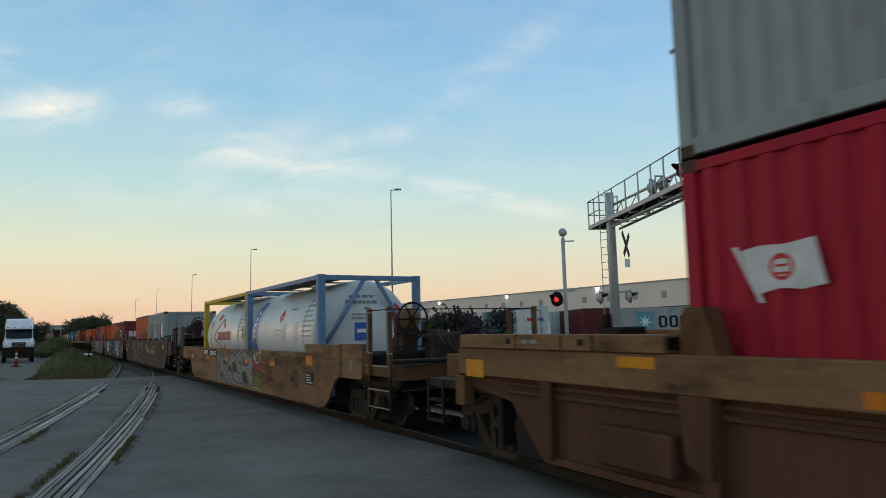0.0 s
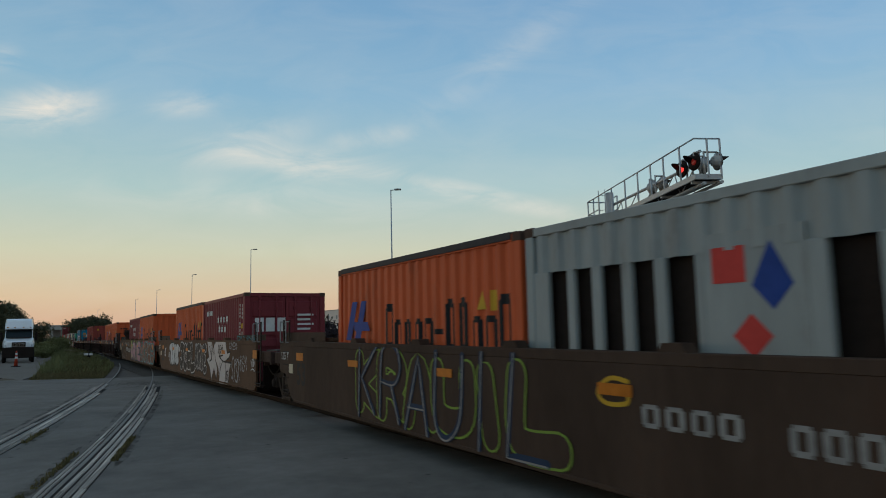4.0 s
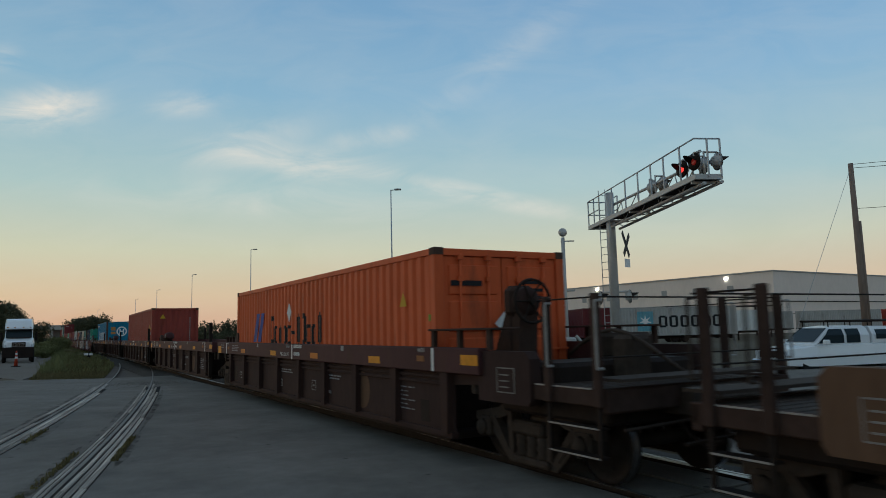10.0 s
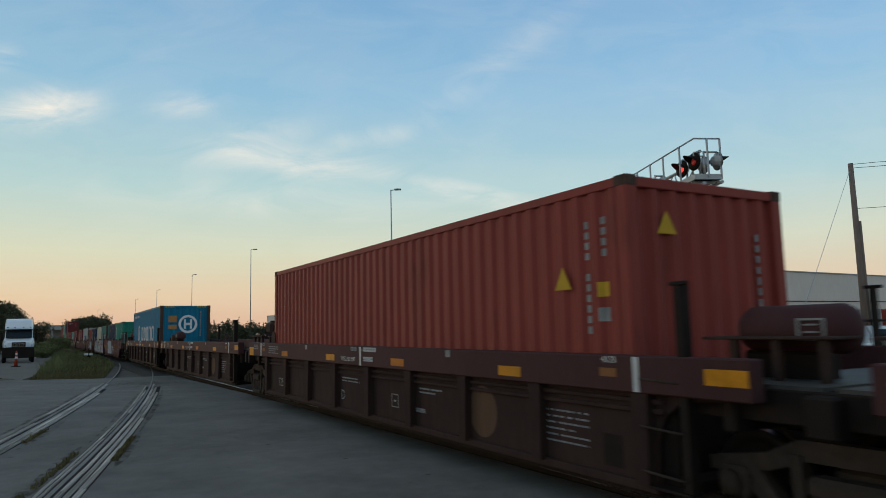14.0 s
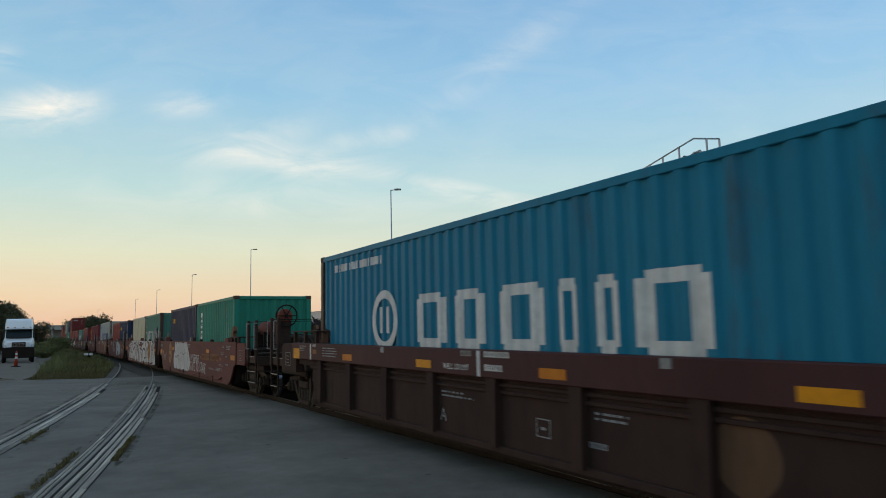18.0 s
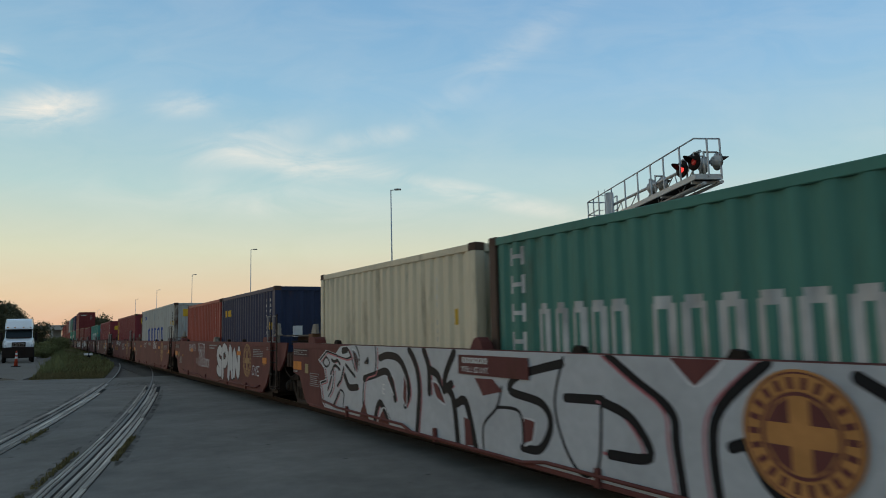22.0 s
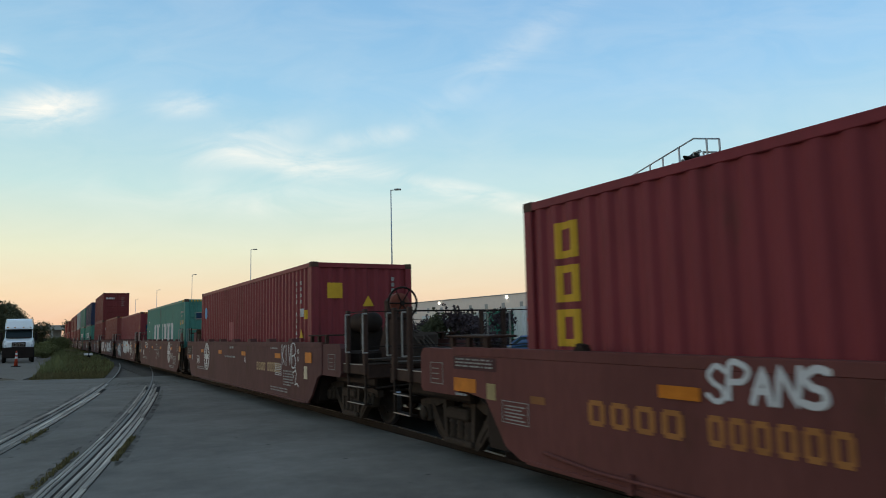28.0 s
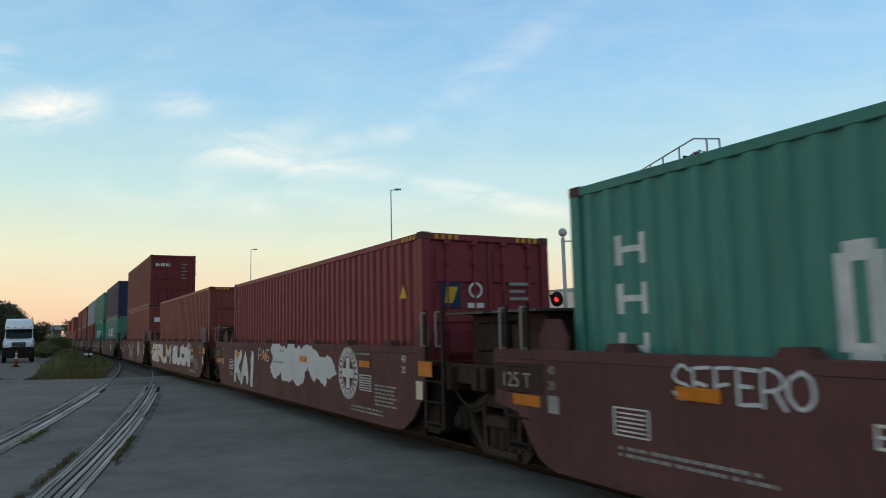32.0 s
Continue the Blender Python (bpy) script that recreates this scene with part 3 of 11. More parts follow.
def guide_ears(car, x, d, body):
    ex = x - d * 0.42
    for y in (-1, 1):
        put("guide_ear", mesh(("ear", round(ex, 2), y), "guide_ear", lambda bm, y=y: plate(bm, [(ex - 0.22, 1.45), (ex + 0.22, 1.45), (ex + 0.25, 1.60), (ex + 0.11, 1.80), (ex - 0.11, 1.80), (ex - 0.25, 1.60)], y * 1.38 - 0.02, y * 1.38 + 0.02)), body, car, "hexagonal steel guide plate")


def saddle_guides(car, x, d, body, arched):
    """A block on the sill and behind it an arched, rusty guide arm or a pale plate."""
    e = 0.0 if d > 0 else 0.30
    for y in (-1, 1):
        def fb(bm, y=y):
            plate(bm, [(d * (q + e), z) for q, z in ((5.78, 1.471), (6.22, 1.471), (6.20, 1.55), (6.13, 1.59), (5.90, 1.59), (5.81, 1.55))], y * 1.31 - 0.13, y * 1.31 + 0.13)
        gb = put("guide_block", mesh(("saddle", d, y), "guide_block", fb), body, car)
        if arched and d < 0:
            put("guide_arm", mesh(("box_arm", y), "guide_arm", lambda bm, y=y: box(bm, -6.73, -6.46, y * 1.27 - 0.10, y * 1.27 + 0.10, 1.471, 1.66, 0.015)), RUST_ARM, gb, "short rusty guide box")
            put("guide_plate", mesh(("arm_cap", y), "guide_plate", lambda bm, y=y: plate(bm, [(-6.76, 1.663), (-6.42, 1.663), (-6.46, 1.86), (-6.62, 1.86)], y * 1.27 - 0.03, y * 1.27 + 0.03)), PALE_PLATE, gb, "pale worn guide plate")
        elif arched:
            put("guide_arm", mesh(("arm", d, y), "guide_arm", lambda bm, y=y: plate(bm, [(d * (q + e), z) for q, z in ((6.08, 1.60), (6.12, 1.74), (6.18, 1.86), (6.28, 1.93), (6.38, 1.93), (6.46, 1.86), (6.49, 1.80), (6.42, 1.79), (6.36, 1.74), (6.38, 1.60), (6.40, 1.475), (6.23, 1.475), (6.22, 1.60))], y * 1.27 - 0.05, y * 1.27 + 0.05)), RUST_ARM, gb, "arched rusty guide arm")
        else:
            put("guide_plate", mesh(("pale_plate", d, y), "guide_plate", lambda bm, y=y: (plate(bm, [(6.58, 1.65), (6.90, 1.65), (6.86, 1.90), (6.65, 1.92)], y * 1.33 - 0.03, y * 1.33 + 0.03), box(bm, 6.56, 6.93, y * 1.33 - 0.06, y * 1.33 + 0.06, 1.62, 1.652, 0.008), box(bm, 6.68, 6.80, y * 1.33 - 0.03, y * 1.33 + 0.03, 1.20, 1.62))), PALE_PLATE, gb, "pale worn guide plate")


def joint_end(car, x, d, body, style, brake, plain):
    """The short end over a truck that two units share."""
    tip = x + d * 0.99
    corner, oxide = style == "ribbed" and abs(x) < 8, body.name == "red_oxide_car"
    # end iron has the shadow in its colour; ribbed joints go fully black
    iron = YELLOW_IRON if body.name == "faded_yellow_car" else DARK if corner else END_IRON
    lo, hi = min(x, tip), max(x, tip)
    def fn(bm):
        box(bm, min(x, x + d * 1.15), max(x, x + d * 1.15), -0.42, 0.42, 0.80, 1.10, 0.02)
        box(bm, x + d * 0.25 - 0.06, x + d * 0.25 + 0.06, -1.36, 1.36, 0.88, 1.20, 0.02)
    put("end_platform", mesh(("platform", round(x, 2), d), "end_platform", fn), iron, car)
    put("end_beam", mesh(("endbeam", round(tip, 2)), "end_beam", lambda bm: box(bm, tip - 0.07, tip + 0.07, -1.42, 1.42, 0.92, 1.22, 0.02)), iron, car)
    for y in (-1, 1):
        put("side_beam", mesh(("sbeam", round(lo, 2), round(hi, 2), y, corner), "side_beam", lambda bm, y=y, w=1.22 if corner or oxide else 1.37: box(bm, lo - 0.25, hi + 0.05, y * w - 0.05, y * w + 0.05, 0.98, 1.24, 0.012)), iron, car)
        if (corner or oxide) and d < 0:
            continue
        if oxide:
            def fpan(bm, y=y):
                a, b = sorted((y * 1.40, y * 1.36))
                plate(bm, [(6.45, 0.92), (6.56, 0.80), (7.08, 0.80), (7.36, 0.98), (7.54, 1.15), (7.68, 1.46), (6.45, 1.46)], a, b)
            put("end_panel", mesh(("end_panel", y), "end_panel", fpan), body, car, "set-back end panel over the truck")
        if corner:
            xc = x - 0.11
            def fl(bm, y=y):
                box(bm, xc - 0.012, xc + 0.075, y * 1.475 - 0.012, y * 1.475 + 0.012, 0.36, 2.10, 0.004)
                box(bm, xc + 0.06, xc + 0.075, y * 1.43 - 0.045, y * 1.43 + 0.045, 0.36, 2.10, 0.004)
                box(bm, xc - 0.05, xc + 0.13, y * 1.47 - 0.03, y * 1.47 + 0.03, 2.07, 2.105, 0.008)
            la = put("ladder", mesh(("corner_post", round(xc, 2), y), "ladder", fl), DARK, car, "tall dark corner iron with side rungs")
            for z in (0.46, 0.84, 1.25):
                put("rung", mesh(("corner_rung", round(xc, 2), y, z), "rung", lambda bm, y=y, z=z: tube(bm, [(xc - 0.44, y * 1.41, z + 0.02), (xc - 0.42, y * 1.52, z + 0.02), (xc + 0.01, y * 1.52, z), (xc + 0.02, y * 1.48, z)], 0.013, 6)), GRIME, la, "worn round rung")
            put("step", mesh(("corner_step", round(xc, 2), y), "step", lambda bm, y=y: box(bm, xc - 0.40, xc + 0.06, y * 1.42 - 0.07, y * 1.42 + 0.07, 0.33, 0.355)), DARK, la)
            continue
        xx = 6.83 if oxide else x + d * (0.065 if d > 0 and style == "smooth" else 0.15)
        ztop = 2.12 if oxide else 1.98
        la = put("ladder", mesh(("ladder", round(xx, 2), y, ztop), "ladder", lambda bm, y=y: rung_ladder(bm, xx, y * 1.47, 0.38, ztop, 0.50 if d > 0 else 0.42, 4)), DARK, car, "black steel ladder with round rungs")
        for e in (-0.21, 0.21):
            put("grab_iron", mesh(("grab", round(xx + e, 2), y, ztop), "grab_iron", lambda bm, q=xx + e, y=y: grab(bm, q, y * 1.48, 1.48, ztop - 0.04, y * 0.07)), WORN, la, "worn pale grab iron")
        put("step", mesh(("step", round(xx, 2), y), "step", lambda bm, y=y: box(bm, xx - 0.24, xx + 0.24, y * 1.42 - 0.07, y * 1.42 + 0.07, 0.36, 0.385)), DARK, la)
    # bent air pipe and hoses hanging between the units
    def fp(bm):
        pts = [Vector((x + d * (0.1 + 0.16 * q), (-0.8 if corner else -1.30) + 0.02 * q, 1.12 - 0.45 * math.sin(math.pi * q / 7))) for q in range(8)]
        tube(bm, pts, 0.016, 6)
    put("air_hose", mesh(("jhose", round(x, 2), d), "air_hose", fp), GRIME, car, "slack grey air hose")
    zt = 1.24 if style == "ribbed" or plain else 1.90 if body.name == "oxide_brown_car" else 1.60
    put("tread_plate", mesh(("jtread", round(x, 2), d, zt), "tread_plate", lambda bm: box(bm, min(x + d * 0.05, tip), max(x + d * 0.05, tip), -1.25, 1.25, zt, zt + 0.03)), TREAD_PLATE, car, "worn grey tread plate between the units")
    if zt > 1.5:
        put("plate_support", mesh(("jsupport", round(x, 2), d, zt), "plate_support", lambda bm: box(bm, min(x + d * 0.25, tip), max(x + d * 0.25, tip), -0.95, 0.95, 1.20, zt - 0.005, 0.02)), END_IRON, car)
        for z in (1.42, zt - 0.12):
            put("cross_rail", mesh(("jcross", round(x, 2), d, z), "cross_rail", lambda bm, z=z: rod(bm, (x + d * 0.9, -1.30, z), (x + d * 0.9, 1.30, z), 0.022, 6)), GRIME, car)
        def fvb(bm):
            box(bm, x + d * 0.55 - 0.2, x + d * 0.55 + 0.2, -0.7, -0.2, zt + 0.032, zt + 0.24, 0.05)
            box(bm, x + d * 0.55 - 0.12, x + d * 0.55 + 0.12, 0.1, 0.6, zt + 0.032, zt + 0.2, 0.05)
            rod(bm, (x + d * 0.55, -0.3, zt + 0.1), (x + d * 0.55, 0.2, zt + 0.1), 0.04, 8)
        if d > 0 and zt < 1.7 and not oxide:
            put("control_valve", mesh(("jvalve", round(x, 2)), "control_valve", fvb), END_IRON, car, "grimy brake control valve block")
    if style == "smooth" and not plain:
        if body.name == "red_oxide_car":
            saddle_guides(car, x, d, body, d < 0)
        else:
            guide_ears(car, x, d, body)
    if style == "ribbed":
        def fh(bm):
            a, b = sorted((x - d * 0.3, x + d * 0.9))
            box(bm, a, b, -0.95, -0.55, 1.60, 1.625, 0.006)
            for q in (0.0, 0.4, 0.8):
                box(bm, x + d * q - 0.035, x + d * q + 0.035, -0.92, -0.86, 1.2, 1.60)
        put("end_guide", mesh(("jguide", round(x, 2), d), "end_guide", fh), END_IRON, car, "flat steel guide plate on short posts")


def coupler_end(car, x, d, body, style, brake, plain):
    """The long platform at a coupler: shoulders, posts, steps, and at the front the hand brake and the air reservoir."""
    iron = YELLOW_IRON if body.name == "faded_yellow_car" else END_IRON
    h = x + d * 0.6                     # where the side sill stops
    X = lambda q: h + d * q             # q metres past the sill
    span = lambda a, b: (min(X(a), X(b)), max(X(a), X(b)))
    key = (round(x, 2), d)
    def fn(bm):
        box(bm, *span(-0.6, 2.3), -0.42, 0.42, 0.78, 1.08, 0.02)
        box(bm, *span(-0.45, -0.33), -1.36, 1.36, 0.88, 1.20, 0.02)
    plat = put("end_platform", mesh(("cplat", key), "end_platform", fn), GRIME, car, "dark grated end platform")
    for k in range(7):
        put("grating_bar", mesh("gbar", "grating_bar", lambda bm: box(bm, -0.06, 0.06, -1.28, 1.28, 1.03, 1.08)), GRIME, plat, m=pose(X(1.04 + 0.15 * k), 0, 0))
    # black boxes added to fill the see-through space under the deck
    def fu(bm):
        box(bm, *span(0.0, 1.9), -1.2, 1.2, 0.70, 0.98, 0.04)
        box(bm, *span(0.2, 1.0), -1.1, 1.1, 1.0, 1.30, 0.05)
    put("underframe", mesh(("cunder", key), "underframe", fu), DARK, car, "black filler boxes for the end underframe")
    put("end_beam", mesh(("cbeam", key), "end_beam", lambda bm: box(bm, *span(2.0, 2.12), -1.42, 1.42, 0.86, 1.10, 0.02)), iron, car)
    put("crossover_step", mesh(("ccross", key), "crossover_step", lambda bm: box(bm, *span(1.85, 2.25), -1.35, 1.35, 1.17, 1.20)), GRIME, car, "dark steel crossover step")
    buff = plain and iron is END_IRON
    st = 1.28 if iron is YELLOW_IRON and d < 0 else 1.44
    post_at = ((1.55, 2.12) if buff else (1.25, 2.02)) if d > 0 else (1.35, 1.90) if buff or not plain else (1.20, 1.55)
    for y in (-1, 1):
        yy = (lambda a, b: (-b, -a)) if y < 0 else (lambda a, b: (a, b))
        sh = put("shoulder", mesh(("cshoulder", key, y), "shoulder", lambda bm: plate(bm, [(X(-0.1), 0.84), (X(0.90), 0.84), (X(0.95), 0.90), (X(0.95), st - 0.08), (X(0.87), st), (X(-0.1), st)], *yy(1.30, 1.46))), body, car, "box-shaped steel shoulder over the truck")
        if y < 0:
            def ff(bm):
                a, b = span(0.30, 0.66)
                if iron is YELLOW_IRON:
                    box(bm, a + 0.1, b - 0.1, -1.465, -1.461, 0.98, 1.16)
                    return
                for q in ((a, b, 0.96, 0.973), (a, b, 1.24, 1.253), (a, a + 0.013, 0.973, 1.24), (b - 0.013, b, 0.973, 1.24)):
                    box(bm, q[0], q[1], -1.465, -1.461, q[2], q[3])
                for k in range(3):
                    box(bm, a + 0.05, b - 0.12, -1.464, -1.461, 1.16 - 0.07 * k, 1.175 - 0.07 * k)
            put("notice_plate", mesh(("cnotice", key), "notice_plate", ff), STENCIL_DARK, sh, "framed notice with small writing")["kind"] = "stuff"
        def fh(bm):
            g0, g1 = (-0.85, 1.59) if body.name == "red_oxide_car" else (-1.75, 1.60) if body.name == "oxide_brown_car" else (-1.4, 1.69)
            g2 = -0.95 if g0 < -1.5 else 0.2
            box(bm, *span(g0, g2), *yy(1.02, 1.46), g1, g1 + 0.03, 0.008)
            for q in (g0 + 0.1, (g0 + g2) / 2, g2 - 0.1):
                box(bm, *span(q - 0.04, q + 0.04), *yy(1.38, 1.44), 1.45, g1)
        if body.name == "red_oxide_car" and d > 0 and y < 0:
            saddle_guides(car, x, d, body, True)
        if iron is END_IRON:
            put("end_guide", mesh(("cguide", key, y), "end_guide", fh), iron, car, "flat steel guide plate on short posts")
        put("edge_beam", mesh(("cedge", key, y), "edge_beam", lambda bm: box(bm, *span(0.95, 2.12), *yy(1.34, 1.42), 0.92, 1.10, 0.012)), iron, car)
        for q in post_at:
            po = put("post", mesh(("cpost", key, y, q), "post", lambda bm, q=q: box(bm, *span(q - 0.05, q + 0.05), *yy(1.40, 1.47), 0.92, 2.04, 0.012)), iron, car, "stout rusty upright post")
            put("grab_iron", mesh(("cgrab", key, y, q), "grab_iron", lambda bm, q=q: grab(bm, X(q + 0.09), y * 1.44, 1.30, 1.96, y * 0.08)), GRIME if buff else WORN, po, "grimy grab iron" if buff else "worn pale grab iron")
        def fs(bm):
            a, b = post_at
            for q in (a, b):
                box(bm, *span(q - 0.02, q + 0.02), *yy(1.42, 1.45), 0.42, 0.95)
            for z in (0.42, 0.70):
                box(bm, *span(a, b), *yy(1.32, 1.46), z, z + 0.022)
        hung = put("stirrup_step", mesh(("cstep", key, y), "stirrup_step", fs), DARK, car, "hanging steel step")
        for z in (0.443, 0.723):
            put("worn_edge", mesh(("cworn", key, y, z), "worn_edge", lambda bm, z=z: box(bm, *span(post_at[0], post_at[1]), *yy(1.455, 1.461), z - 0.016, z)), WORN, hung)
        put("worn_edge", mesh(("cworn2", key, y), "worn_edge", lambda bm: box(bm, *span(1.0, 1.9), *yy(1.421, 1.426), 1.085, 1.10)), WORN, car)
        put("handrail", mesh(("crail", key, y), "handrail", lambda bm: rod(bm, (X(post_at[0]), y * 1.43, 2.0), (X(post_at[1]), y * 1.43, 2.0), 0.009, 6)), DARK, car)
    if buff and d > 0:
        # black blocks added to make the space below the deck one dark mass
        put("end_casing", mesh(("cfiller", key), "end_casing", lambda bm: (box(bm, *span(0.75, 1.95), -1.05, 1.05, 1.30, 1.50, 0.03), box(bm, *span(0.35, 1.0), -0.85, 0.85, 1.30, 1.62, 0.03))), DARK, car, "added black mass under the raised deck")
        put("deck_plate", mesh(("cdeck", key), "deck_plate", lambda bm: box(bm, *span(0.80, 2.20), -1.15, 1.15, 1.56, 1.59, 0.008)), WALK_IRON, car, "dark raised crossing deck")
        for q in (0.9, 2.05):
            for y in (-1.08, 1.08):
                put("deck_post", mesh(("cdpost", key, q, y), "deck_post", lambda bm, q=q, y=y: box(bm, *span(q - 0.04, q + 0.04), y - 0.04, y + 0.04, 1.08, 1.56)), DARK, car)
    for z in (1.40, 2.0):
        put("handrail", mesh(("crailx", key, z), "handrail", lambda bm, z=z: rod(bm, (X(2.02), -1.43, z), (X(2.02), 1.43, z), 0.009, 6)), DARK, car)
    def fc(bm):
        rod(bm, (X(2.2), 0, 0.86), (X(3.15), 0, 0.86), 0.09, 8)
        box(bm, *span(3.05, 3.45), -0.17, 0.17, 0.70, 1.02, 0.05)
        box(bm, *span(2.25, 2.55), -0.3, 0.3, 0.7, 1.02, 0.03)
    cp = put("coupler", mesh(("coupler", key), "coupler", fc), GRIME, car, "rusty knuckle coupler")
    def fhose(bm):
        pts = [Vector((X(2.5 + 0.2 * q), -0.35, 0.8 - 0.28 * math.sin(math.pi * q / 4))) for q in range(5)]
        tube(bm, pts, 0.025, 6)
    put("air_hose", mesh(("hose", key), "air_hose", fhose), DARK, cp)
    put("cut_lever", mesh(("lever", key), "cut_lever", lambda bm: rod(bm, (X(2.25), -1.35, 0.72), (X(2.25), 1.35, 0.82), 0.016, 6)), RUST, cp)
    if not brake:
        return
    # hand brake on a leaning stand; on the ribbed cars it stands back by the well
    b = -0.2 if style == "ribbed" else 1.80 if buff else 1.05 if iron is YELLOW_IRON else 1.62
    zc = 1.86 if iron is YELLOW_IRON else 2.16 if style != "ribbed" else 2.06
    dz = -0.30 if iron is YELLOW_IRON else 0.0
    def fb(bm):
        plate(bm, [(X(b - 0.85), 1.1), (X(b - 0.15), 1.1), (X(b - 0.08), 2.0 + dz), (X(b - 0.34), 2.05 + dz)], -0.66, -0.36)
        box(bm, *span(b - 0.42, b - 0.16), -0.72, -0.30, 1.85 + dz, 2.28 + dz, 0.07)
        rod(bm, (X(b - 0.3), -0.66, 1.95 + dz), (X(b - 0.3), -0.66, 1.1), 0.025, 6)
    st = put("brake_stand", mesh(("bstand", key), "brake_stand", fb), END_IRON, car, "leaning stand of the hand brake")
    put("gear_case", mesh(("bgear", key), "gear_case", lambda bm: lathe(bm, [(X(b - 0.2), 0.0), (X(b - 0.2), 0.20), (X(b - 0.08), 0.19), (X(b - 0.04), 0.10), (X(b - 0.04), 0.0)], 18, "x", (0, -0.51, zc))), GEAR_RED if style != "ribbed" and not plain else body, st, "round brake gear case")
    def fw(bm):
        n = 24
        c = Vector((X(b), -0.51, zc))
        rim = [c + Vector((0, 0.29 * math.cos(k * math.tau / n), 0.29 * math.sin(k * math.tau / n))) for k in range(n)]
        for k in range(n):
            rod(bm, rim[k], rim[(k + 1) % n], 0.020, 6)
        for k in range(6):
            rod(bm, c - Vector((d * 0.03, 0, 0)), rim[k * 4], 0.013, 6)
        rod(bm, c - Vector((d * 0.1, 0, 0)), c + Vector((d * 0.02, 0, 0)), 0.045, 8)
    put("brake_wheel", mesh(("bwheel", key), "brake_wheel", fw), DARK, st, "spoked hand brake wheel")
    if style != "ribbed" and iron is END_IRON:
        put("air_reservoir", mesh(("tank", key), "air_reservoir", lambda bm: lathe(bm, [(-0.52, 0.0), (-0.51, 0.10), (-0.46, 0.17), (-0.40, 0.20), (0.40, 0.20), (0.46, 0.17), (0.51, 0.10), (0.52, 0.0)], 20, "x", (X(0.0), -0.55, 1.96 if buff else 1.84))), body if body.name == "red_oxide_car" else GRIME if buff else DARK, car, "round air brake reservoir")
        for q in (-0.4, 0.3):
            put("reservoir_cradle", mesh("cradle", "reservoir_cradle", lambda bm: plate(bm, [(-0.03, 1.2), (0.03, 1.2), (0.03, 1.74), (-0.03, 1.74)], -0.78, -0.32)), DARK, car, m=pose(X(q), 0, 0))
    def fv(bm):
        box(bm, *span(0.2, 0.72), 0.2, 0.75, 1.28, 1.62, 0.05)
        box(bm, *span(0.95, 1.25), -0.25, 0.15, 1.08, 1.60, 0.05)
        for k in range(4):
            pts = [Vector((X(0.1 + 0.26 * q), -0.15 + 0.2 * k, 1.36 + 0.3 * math.sin(math.pi * q / 6 + 0.4 * k))) for q in range(7)]
            tube(bm, pts, 0.022, 6)
    put("control_valve", mesh(("valve", key), "control_valve", fv), GRIME, car, "grimy brake control valve with pipes")


